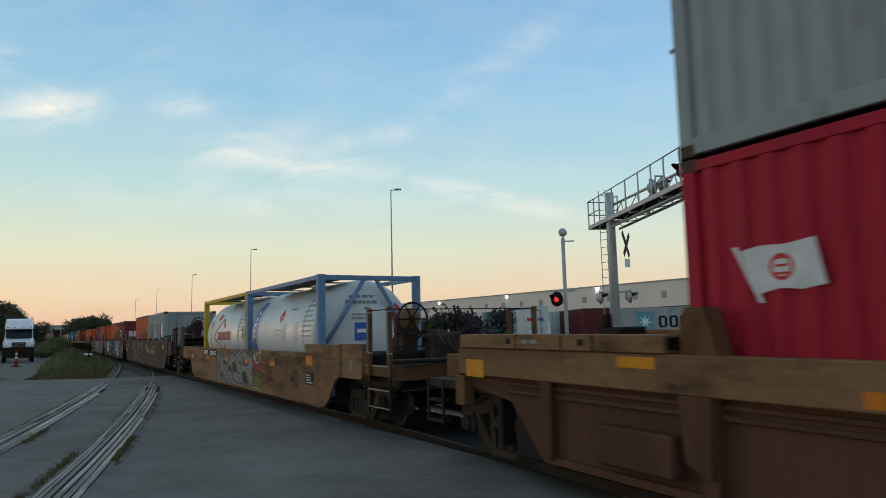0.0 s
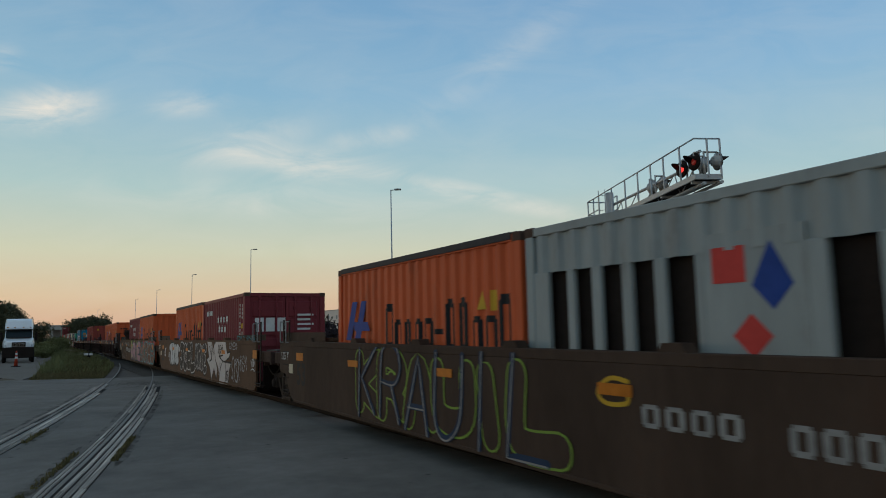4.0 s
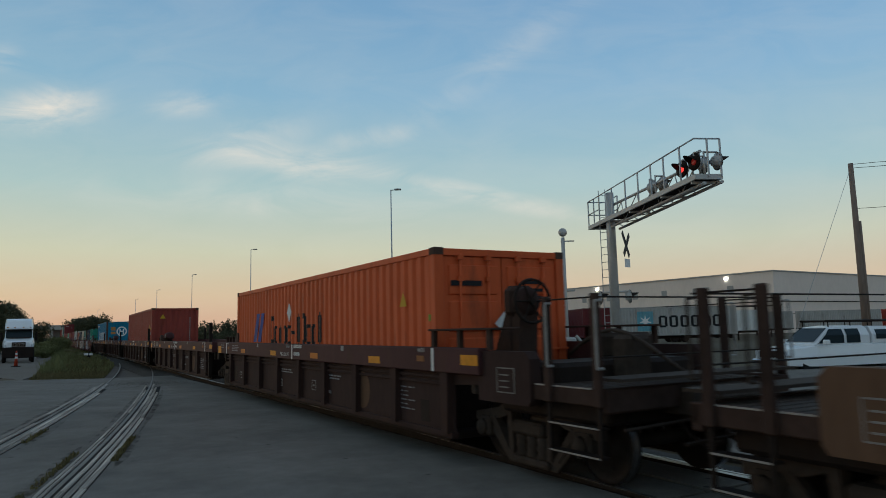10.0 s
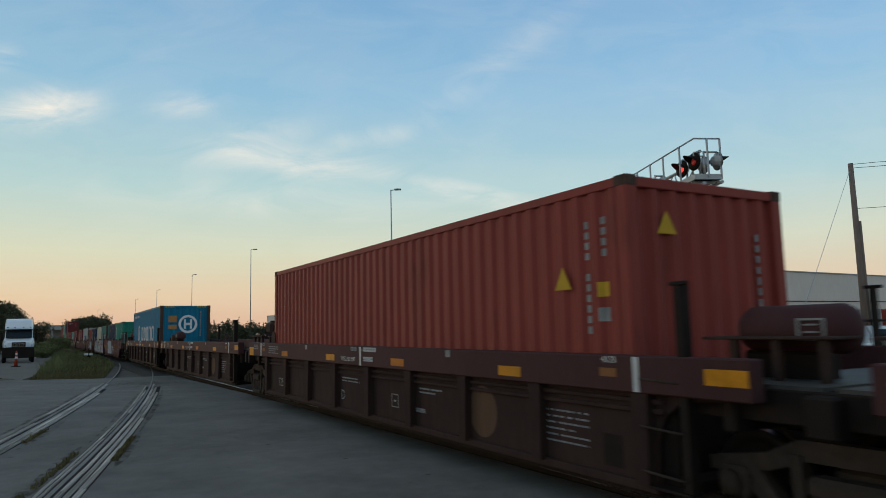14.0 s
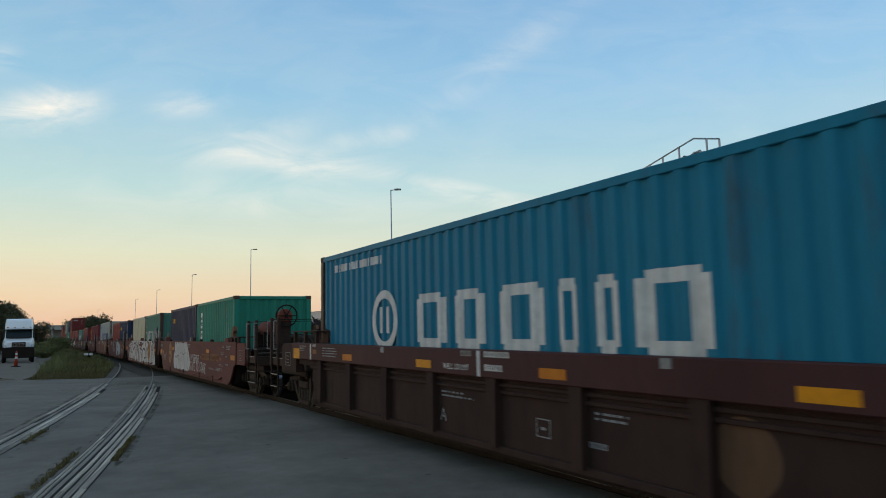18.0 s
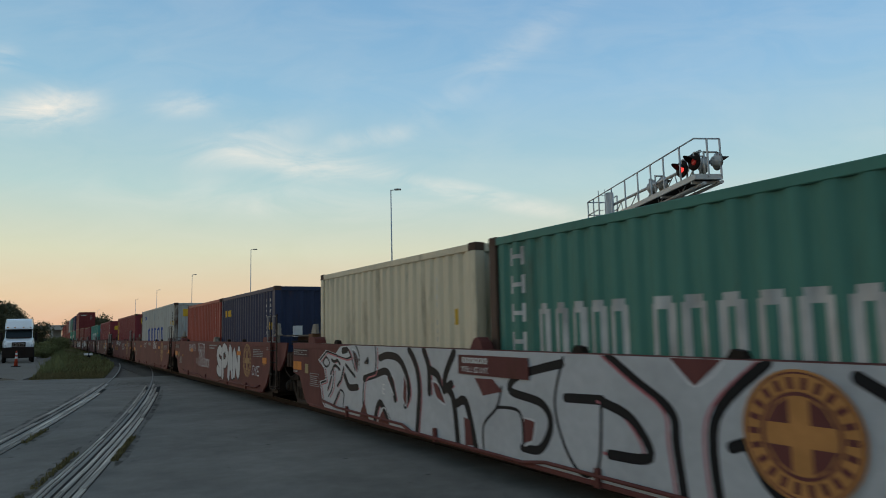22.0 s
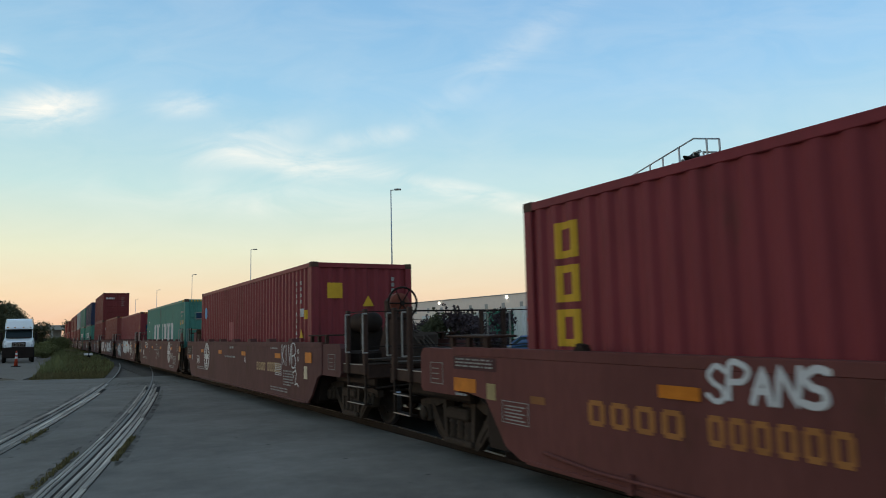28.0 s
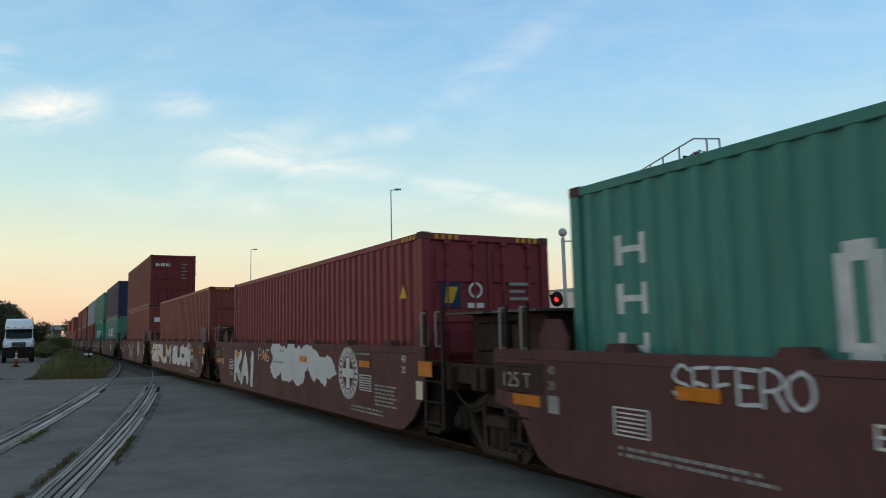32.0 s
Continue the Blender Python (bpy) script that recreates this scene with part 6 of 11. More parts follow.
def tracks():
    for name, fn, s0, s1, lab in (("main_track", line, -60, 560, "main line track under the train"), ("spur_track", spur, -24, 74, "curved siding track set in the asphalt")):
        t = thing(name, lab, "railway track", "", "structure")
        for off in (-0.7525, 0.7525) if fn is line else (-0.80, 0.83):
            pts = [fn(s, off) for s in range(s0, s1, 2)]
            bm = bmesh.new()
            sweep(bm, pts, HEAD)
            r = part("rail", bm, RAIL_SIDE if fn is line else RUST, t, "rusty steel rail with a worn head")
            bm = bmesh.new()
            sweep(bm, pts, SHINE)
            part("rail_head", bm, STEEL if fn is line else DULL_RAIL, r, "worn running surface")
        a, b = (24, 300) if fn is line else (24, 70)
        me = mesh("tie", "tie", lambda bm: box(bm, -0.115, 0.115, -1.3, 1.3, -0.17, 0, 0.01))
        n = 0
        s = a
        while s < b and n < 290:
            p, q = fn(s), fn(s + 0.5)
            put("tie", me, TIE_WOOD, t, m=Matrix.Translation((p.x, p.y, p.z - 0.155)) @ pose(0, 0, random.uniform(-0.01, 0.008), 0, 0, math.degrees(math.atan2(q.y - p.y, q.x - p.x)) + random.uniform(-1.5, 1.5)))
            s += 0.55
            n += 1
    bm = bmesh.new()
    sweep(bm, [line(s) + Vector((0, 0, -0.11 - 0.06 * max(0, min(1, (32 - s) / 4)))) for s in range(-60, 560, 2)], [(-2.1, -0.06), (-1.6, 0.0), (1.6, 0.0), (2.1, -0.06), (2.1, -0.3), (-2.1, -0.3)])
    structure("ballast_bed", bm, BALLAST, "dark ballast bed under the rails", "ballast")
    bm = bmesh.new()
    sweep(bm, [spur(s) + Vector((0, 0, -0.05)) for s in range(23, 70, 2)], [(-1.7, -0.03), (1.7, -0.03), (1.7, -0.2), (-1.7, -0.2)])
    structure("ballast_bed_siding", bm, DIRT, "thin gravel bed of the siding", "ballast")


ground()
road()
tracks()


# ---- the yard behind the line ----
def warehouse():
    m = Matrix.Translation((66.4, 138, -0.5)) @ pose(0, 0, 0, 0, 0, math.degrees(math.atan2(0.832, -0.555)))
    w = thing("warehouse", "long pale tilt-up concrete warehouse with wall lamps", "warehouse", m=m)
    # x runs back along the long wall, -y is away from it
    bm = bmesh.new()
    box(bm, 0, 300, -120, 0, 0, 12.4)
    part("wall", bm, TILT_WALL, w)
    bm = bmesh.new()
    box(bm, -0.15, 300.15, -120.15, 0.15, 12.4, 12.7)
    part("parapet", bm, CONCRETE, w, "dark metal parapet cap")
    for z in (6.3, 3.8):
        bm = bmesh.new()
        box(bm, -0.10, 300, -120, 0.10, z, z + (0.20 if z > 5 else 0.10))
        part("ledge", bm, DARK, w, "dark ledge line along the wall")
    for k in range(33):
        x = 9.7 + 8.6 * k
        put("vent", mesh("wvent", "vent", lambda bm: box(bm, -0.75, 0.75, -0.05, 0.06, -0.8, 0.8)), CONCRETE, w, "grey louvred vent", pose(x, 0, 9.3))
    lamp = mat("wall_lamp", (0.9, 0.9, 0.9), 0.3, emit=((0.95, 1.0, 0.92), 18.0))
    for k in range(5):
        x = 10.5 + 37.4 * k
        put("wall_lamp", mesh("wlamp", "wall_lamp", lambda bm: box(bm, -0.3, 0.3, 0.02, 0.35, -0.2, 0.2, 0.05)), lamp, w, "lit white wall floodlight", pose(x, 0, 11.7))
    return w


warehouse()


def ground_z(x, y):
    return GROUND_Z - 0.35 * max(0, min(1, (x + 0.56 * y - 20) / 20))


CROSSING = mat("dirty_crossing_concrete", (0.13, 0.12, 0.11), 0.85, 0, 0.3, 12, 0.6, 0.7, 0.4, 0.3)


# ---- timbers beside the rails of the siding ----
def crossing_planks():
    t = thing("crossing_timbers", "weathered grey timbers laid along the siding rails", "timber planks", "", "structure")
    rnd = random.Random(5)
    # (offset of the board's middle, width, far end); a narrow flangeway is left open at each rail
    boards = ((-1.045, 0.115, 25.0), (-0.925, 0.11, 27.0), (-0.715, 0.10, 26.0), (-0.61, 0.095, 21.5),
              (0.69, 0.06, 24.0), (0.755, 0.06, 22.0), (0.945, 0.085, 25.0), (1.04, 0.09, 23.0), (1.14, 0.095, 20.5))
    for off, w, stop in boards:
        u = -16 + rnd.uniform(0, 3)
        while u < stop - 0.6:
            n = min(rnd.choice((4.2, 5.0, 6.0, 7.2)), stop - u)
            m = 2 * max(2, int(n))
            sag, drift = rnd.uniform(-0.012, 0.010), rnd.uniform(-0.010, 0.010)
            pts = []
            for k in range(m + 1):
                q = spur(u + n * k / m, off + drift * (k / m - 0.5) + rnd.uniform(-0.004, 0.004))
                q.z = -0.040 + sag + rnd.uniform(-0.003, 0.003)
                pts.append(q)
            bm = bmesh.new()
            w2 = w * rnd.uniform(0.74, 0.93)
            sweep(bm, pts, [(-w2 / 2, -0.1), (-w2 / 2, -0.006), (-w2 / 2 + 0.008, 0.004), (-0.1 * w2, 0.007), (0.15 * w2, 0.001), (w2 / 2 - 0.008, 0.005), (w2 / 2, -0.006), (w2 / 2, -0.1)])
            part("plank", bm, TIMBER, t)
            u += n + rnd.uniform(0.01, 0.05)
    # dark dirt in the seams and in the open flangeways along the siding rails
    for a, b in ((-1.10, -0.56), (0.655, 1.19)):
        bm = bmesh.new()
        mid = (a + b) / 2
        sweep(bm, [spur(k * 0.5, mid) for k in range(-40, 48)], [((a - mid), -0.002), ((b - mid), -0.002), ((b - mid), -0.12), ((a - mid), -0.12)])
        part("dirt_bed", bm, GROOVE, t, "dark dirt between the timbers")
    # rubber-edged panels in the crossing of the main line
    t = thing("crossing_panels", "worn concrete panels along the main line rails", "crossing panel", "", "structure")
    for off, w in ((-0.35, 0.30), (0.35, 0.30), (1.12, 0.12)):
        for k in range(9):
            s = -18 + 2.46 * k
            pts = [line(s + 0.6 * j, off) + Vector((0, 0, -0.02)) for j in range(5)]
            bm = bmesh.new()
            sweep(bm, pts, [(-w, -0.15), (-w, 0.0), (w, 0.0), (w, -0.15)])
            part("panel", bm, CROSSING if abs(off) > 0.9 else ASPHALT, t)
    # ribbed steel flangeway plate outside the far rail
    bm = bmesh.new()
    for k in range(230):
        a, b = line(-3 + 0.07 * k, 0.90), line(-3 + 0.07 * k + 0.035, 0.90)
        u, v = (b - a), line(-3 + 0.07 * k, 1.0) - a
        q = [a - v * 0.9, a + v * 0.7, b + v * 0.7, b - v * 0.9]
        lo = [bm.verts.new((p.x, p.y, p.z - 0.06)) for p in q]
        hi = [bm.verts.new((p.x, p.y, p.z - 0.012)) for p in q]
        bm.faces.new(hi)
        for j in range(4):
            bm.faces.new((lo[j], lo[(j + 1) % 4], hi[(j + 1) % 4], hi[j]))
    part("flangeway_plate", bm, STEEL, t, "ribbed worn steel plate beside the rail")["kind"] = "stuff"
    # loose stones and dirt where the asphalt ends at the siding
    bm = bmesh.new()
    for k in range(700):
        u, o = 27.0 - abs(rnd.gauss(0, 1.6)), rnd.gauss(0.0, 1.0) + 0.6
        p = spur(u, o)
        r = rnd.uniform(0.008, 0.03)
        h = 0.6 * r
        ring_ = [bm.verts.new((p.x + math.cos(q * 1.2566) * r * rnd.uniform(0.7, 1.2), p.y + math.sin(q * 1.2566) * r * rnd.uniform(0.7, 1.2), ROAD_Z - 0.003)) for q in range(5)]
        tip = bm.verts.new((p.x, p.y, ROAD_Z + h))
        for q in range(5):
            bm.faces.new((ring_[q], ring_[(q + 1) % 5], tip))
    structure("loose_gravel", bm, DIRT, "loose brown gravel where the asphalt ends", "gravel")["kind"] = "stuff"
    # thin dirt blown up against the timbers
    for u0, u1, o, wide in ((5.0, 9.8, 0.52, 0.26), (7.4, 11.0, 1.30, 0.20), (9.8, 14.0, -0.44, 0.20), (11.5, 23, -1.20, 0.16), (11, 22, 1.28, 0.14), (10, 21, 0.58, 0.12)):
        bm = bmesh.new()
        n = int((u1 - u0) * 8)
        rows = []
        for k in range(n + 1):
            u = u0 + (u1 - u0) * k / n
            taper = math.sin(math.pi * k / n) ** 0.6 * (0.85 + 0.2 * math.sin(2.3 * u + o) + 0.12 * math.sin(7.1 * u))
            rows.append([bm.verts.new(spur(u, o + e * wide * 0.5 * taper) + Vector((0, 0, ROAD_Z + 0.052 + 0.004))) for e in (-1, 1)])
        for p, q in zip(rows, rows[1:]):
            bm.faces.new((p[0], p[1], q[1], q[0]))
        ob = structure("dirt_film", bm, PATCH, "patchy brown dirt beside the siding timbers", "dirt")
        ob["kind"] = "stuff"


GROOVE = mat("flangeway_dirt", (0.030, 0.026, 0.024), 0.95, 0, 0.5, 25, 0.5, 1.5, 0.5, 0.6)
PATCH = mat("dirt_patch", (0.085, 0.068, 0.048), 0.95, 0, 0.4, 30, 0.5, 0.6, 0.6, 0.6)
_nt = PATCH.node_tree
_no = _nt.nodes.new("ShaderNodeTexNoise")
_no.inputs["Scale"].default_value, _no.inputs["Detail"].default_value = 5.0, 6
_co = _nt.nodes.new("ShaderNodeTexCoord")
_nt.links.new(_co.outputs["Object"], _no.inputs["Vector"])
_mr = _nt.nodes.new("ShaderNodeMapRange")
_mr.inputs["From Min"].default_value, _mr.inputs["From Max"].default_value, _mr.inputs["To Max"].default_value = 0.42, 0.66, 0.6
_nt.links.new(_no.outputs[0], _mr.inputs[0])
_nt.links.new(_mr.outputs[0], _nt.nodes["Principled BSDF"].inputs["Alpha"])
crossing_planks()


# ---- plants ----
def leaves(name, spots, n, size, material, parent, seed, flat_=0.9):
    """Many small leaves round the given clumps (x, y, z, radius)."""
    rnd = np.random.RandomState(seed)
    sp = np.array(spots)
    pick = rnd.randint(0, len(sp), n)
    d = rnd.normal(size=(n, 3))
    d /= np.linalg.norm(d, axis=1)[:, None]
    r = sp[pick, 3] * np.minimum(np.abs(rnd.normal(0.66, 0.22, n)), 1.02)
    c = sp[pick, :3] + d * r[:, None] * np.array([1, 1, flat_])
    a = rnd.normal(size=(n, 3))
    a /= np.linalg.norm(a, axis=1)[:, None]
    b = np.cross(a, rnd.normal(size=(n, 3)))
    b /= np.linalg.norm(b, axis=1)[:, None]
    k = size * rnd.uniform(0.6, 1.4, n)[:, None]
    v = np.stack([c - a * k, c - b * k * 0.5, c + a * k, c + b * k * 0.5], 1).reshape(-1, 3)
    me = bpy.data.meshes.new(name)
    me.from_pydata(v.tolist(), [], [(4 * i, 4 * i + 1, 4 * i + 2, 4 * i + 3) for i in range(n)])
    me.materials.append(None)
    return put(name, me, material, parent)


def bush(x, y, h, r, seed, material, label):
    rnd = random.Random(seed)
    z = ground_z(x, y)
    b = thing("bush", label, "bush", "bushes along the yard fence", m=pose(x, y, z))
    clumps = [(rnd.uniform(-r, r) * 0.8, rnd.uniform(-r, r) * 0.8, h * rnd.uniform(0.3, 0.82), rnd.uniform(0.25, 0.42) * r) for _ in range(16)]
    for c in clumps[:9]:
        bm = bmesh.new()
        top = Vector(c[:3]) + Vector((c[0] * 0.4, c[1] * 0.4, h * 0.25))
        rod(bm, (c[0] * 0.15, c[1] * 0.15, 0), tuple(Vector(c[:3]) * 0.8), 0.035, 5, 0.02)
        rod(bm, tuple(Vector(c[:3]) * 0.8), tuple(top), 0.02, 5, 0.006)
        part("stem", bm, BARK, b)
    twigs = []
    for c in clumps[:9]:
        for j in range(5):
            q = 0.2 + 0.2 * j
            twigs.append((c[0] * (1 + 0.4 * q), c[1] * (1 + 0.4 * q), c[2] + h * 0.25 * q, 0.10))
    leaves("foliage", clumps, 4200, 0.075 * r ** 0.5, material, b, seed, 0.8)["kind"] = "stuff"
    leaves("shoot_growth", twigs, 700, 0.06, material, b, seed + 1)["kind"] = "stuff"


def tree(x, y, h, r, seed, n=3200, label="broad leafy tree standing dark against the dusk sky"):
    rnd = random.Random(seed)
    t = thing("tree", label, "tree", "trees along the line", m=pose(x, y, GROUND_Z))
    bm = bmesh.new()
    rod(bm, (0, 0, 0), (0.1, 0, h * 0.4), 0.035 * h, 8, 0.02 * h)
    rod(bm, (0.1, 0, h * 0.4), (0, 0.1, h * 0.75), 0.02 * h, 7, 0.008 * h)
    part("trunk", bm, BARK, t)
    clumps = []
    for k in range(44):
        a, q = rnd.uniform(0, 6.28), rnd.random() ** 0.5
        z = h * rnd.uniform(0.12, 0.9)
        rr = r * q * (1.0 - 0.55 * max(0, z / h - 0.55) / 0.45)
        clumps.append((math.cos(a) * rr, math.sin(a) * rr, z, r * rnd.uniform(0.26, 0.42)))
    for c in clumps[:10]:
        bm = bmesh.new()
        rod(bm, (0.05, 0, h * rnd.uniform(0.25, 0.45)), c[:3], 0.011 * h, 6, 0.004 * h)
        part("limb", bm, BARK, t)
    leaves("crown", clumps, n, (0.034 if n > 10000 else 0.05) * r, LEAF, t, seed)["kind"] = "stuff"


def grass_patch(name, pts, n, h, seed, material, label, base=GROUND_Z, thin=1.0):
    """Blades scattered over a strip given by two edges of equal number of points."""
    rnd = np.random.RandomState(seed)
    left, right = np.array(pts[0], float), np.array(pts[1], float)
    m = len(left) - 1
    i = rnd.randint(0, m, n)
    u, w = rnd.rand(n)[:, None], rnd.rand(n)[:, None]
    p = (left[i] * (1 - u) + left[i + 1] * u) * (1 - w) + (right[i] * (1 - u) + right[i + 1] * u) * w
    a = rnd.uniform(0, 6.28, n)
    hh = h * rnd.uniform(0.35, 1.3, n) * (0.6 + 0.8 * rnd.rand(n))
    wd = (0.03 + 0.03 * rnd.rand(n)) * thin
    lean = rnd.normal(0, 0.25, (n, 2)) * hh[:, None]
    z0 = np.full(n, base)
    v = np.zeros((n, 3, 3))
    v[:, 0] = np.column_stack([p[:, 0] - np.cos(a) * wd, p[:, 1] - np.sin(a) * wd, z0])
    v[:, 1] = np.column_stack([p[:, 0] + np.cos(a) * wd, p[:, 1] + np.sin(a) * wd, z0])
    v[:, 2] = np.column_stack([p[:, 0] + lean[:, 0], p[:, 1] + lean[:, 1], z0 + hh])
    me = bpy.data.meshes.new(name)
    me.from_pydata(v.reshape(-1, 3).tolist(), [], [(3 * k, 3 * k + 1, 3 * k + 2) for k in range(n)])
    me.materials.append(None)
    ob = put(name, me, material)
    tagged(ob, label, "grass", "", "stuff")


def plants():
    verge = bmesh.new()
    a = [(-19.0, 31.6), (-21.5, 36.5), (-26, 45), (-33, 58), (-43, 76), (-60, 106), (-90, 160), (-130, 235)]
    b = [(-15.3, 30.9), (-18.0, 37.0), (-22.0, 46), (-28.0, 57.5), (-36.5, 73), (-53, 102), (-83, 154), (-124, 232)]
    rows = [(verge.verts.new((*p, GROUND_Z + 0.05)), verge.verts.new((*q, GROUND_Z + 0.05))) for p, q in zip(a, b)]
    for p, q in zip(rows, rows[1:]):
        verge.faces.new((p[0], p[1], q[1], q[0]))
    structure("verge", verge, GRASS, "rough grass verge between the lot and the siding", "verge")
    grass_patch("grass", (a[:5], b[:5]), 30000, 0.10, 3, GRASS, "uneven dry green grass on the verge")
    for k, (s_, e_, o_, n_) in enumerate(((8.0, 10.4, 1.22, 420), (6.4, 9.0, 0.56, 300), (10.6, 12.4, -0.52, 200), (5.2, 6.0, 0.54, 90))):
        near = [spur(s_ + (e_ - s_) * j / 4, o_ - 0.05) for j in range(5)]
        off_ = [spur(s_ + (e_ - s_) * j / 4, o_ + 0.05) for j in range(5)]
        grass_patch("weeds", ([(p.x, p.y) for p in near], [(p.x, p.y) for p in off_]), n_, 0.045, 30 + k, GRASS, "small dry weeds at the edge of the timbers", ROAD_Z, 0.35)
    grass_patch("dry_weeds", (a[:6], b[:6]), 5000, 0.20, 5, GRASS, "dry brown-green weeds on the verge")
    grass_patch("tall_weeds", (a[1:7], b[1:7]), 6000, 0.22, 4, HEDGE, "tall dark weeds along the line")
    for k, (s, off, h, r, mm) in enumerate(((26.5, 13.2, 3.5, 2.1, LEAF_PURPLE), (29.5, 13.5, 3.3, 1.9, LEAF), (34, 13.4, 3.2, 1.8, LEAF_PURPLE), (38.5, 13.2, 3.0, 1.9, LEAF_PURPLE), (43, 13.4, 3.1, 1.9, LEAF_PURPLE),
                                            (48, 13.2, 3.0, 2.0, LEAF_PURPLE), (54, 13.4, 3.0, 2.1, LEAF), (61, 13.2, 3.2, 2.2, LEAF_PURPLE), (69, 13.4, 3.2, 2.3, LEAF), (78, 13.2, 3.4, 2.5, LEAF), (89, 13.2, 3.6, 2.8, LEAF), (102, 13, 3.8, 3.0, LEAF))):
        p = line(s, off)
        bush(p.x, p.y, h * (0.86 if k < 4 else 1.08), r * 0.95, 20 + k, mm, "wild bush with dark mauve flower shoots" if mm is LEAF_PURPLE else "wild dark green bush with long shoots")
    for k, (x, y, h, r) in enumerate(((-64, 92, 6.9, 5.0), (-59.4, 95, 6.2, 3.9), (-62.0, 93.5, 6.7, 4.6), (-71, 98, 7.0, 5.2), (-80, 100, 7.2, 5.5),
                                      (-133, 262, 10.0, 7.5), (-141, 268, 9.6, 7.2), (-150, 290, 9.4, 8))):
        tree(x, y, h, r, 60 + k, 26000 if y < 120 else 9000)
    for k, (x, y, h, r) in enumerate(((-59.6, 100.5, 2.6, 2.0), (-44.4, 76.0, 1.1, 1.3), (-39.6, 67.5, 0.9, 1.1), (-47.2, 82.0, 1.3, 1.4), (-52.3, 90.0, 1.7, 1.6))):
        bush(x, y, h, r, 120 + k, HEDGE, "low dull green roadside bush")
    lush = [(p[0] + 1.1, p[1] + 0.2) for p in a]
    grass_patch("tall_grass", (a[1:7], lush[1:7]), 5000, 0.42, 7, HEDGE, "tall green grass along the verge edge")
    # low hedge along the line on the far side of the verge
    for k in range(2, 9):
        x, y = -40.5 - 7.6 * k, 74 + 14.0 * k
        bush(x - 2.5, y, 2.3 - 0.05 * k, 1.7 + 0.15 * k, 90 + k, HEDGE, "low dull green roadside bush")


plants()


# ---- signals at the crossing ----
RED_LENS_ON = mat("lit_red_lens", (0.5, 0.02, 0.02), 0.3, emit=((1.0, 0.05, 0.04), 1.6))
RED_LENS_MID = mat("glowing_red_lens", (0.3, 0.02, 0.02), 0.3, emit=((1.0, 0.05, 0.04), 0.7))
RED_LENS = mat("dim_red_lens", (0.10, 0.01, 0.01), 0.3, emit=((1.0, 0.06, 0.04), 0.10))


def flasher(parent, m, lens):
    """One round warning light: a black background disc, a hood and a red lens; it looks along -y."""
    d = put("flasher_disc", mesh("fdisc", "flasher_disc", lambda bm: lathe(bm, [(-0.01, 0.0), (-0.01, 0.26), (0.004, 0.26), (0.004, 0.0)], 24, "y")), DARK, parent, "black round signal background", m)
    put("lamp_housing", mesh("fback", "lamp_housing", lambda bm: lathe(bm, [(0.006, 0.25), (0.05, 0.17), (0.15, 0.14), (0.15, 0.0)], 24, "y")), ALU, d, "grey lamp housing")
    def hood(bm):
        n = 14
        for k in range(n):
            a, b = math.pi * k / n, math.pi * (k + 1) / n
            p = [(math.cos(q) * 0.155, y, math.sin(q) * 0.155) for q, y in ((a, -0.01), (b, -0.01), (b, -0.10 - 0.26 * math.sin(b)), (a, -0.10 - 0.26 * math.sin(a)))]
            v = [bm.verts.new(c) for c in p]
            w = [bm.verts.new((c[0] * 0.94, c[1], c[2] * 0.94)) for c in p]
            bm.faces.new(v)
            bm.faces.new(w[::-1])
    put("hood", mesh("fhood", "hood", hood), DARK, d)
    put("lens", mesh("flens", "lens", lambda bm: lathe(bm, [(-0.045, 0.0), (-0.04, 0.06), (-0.018, 0.105)], 16, "y")), lens, d, "red signal lens")
    return d


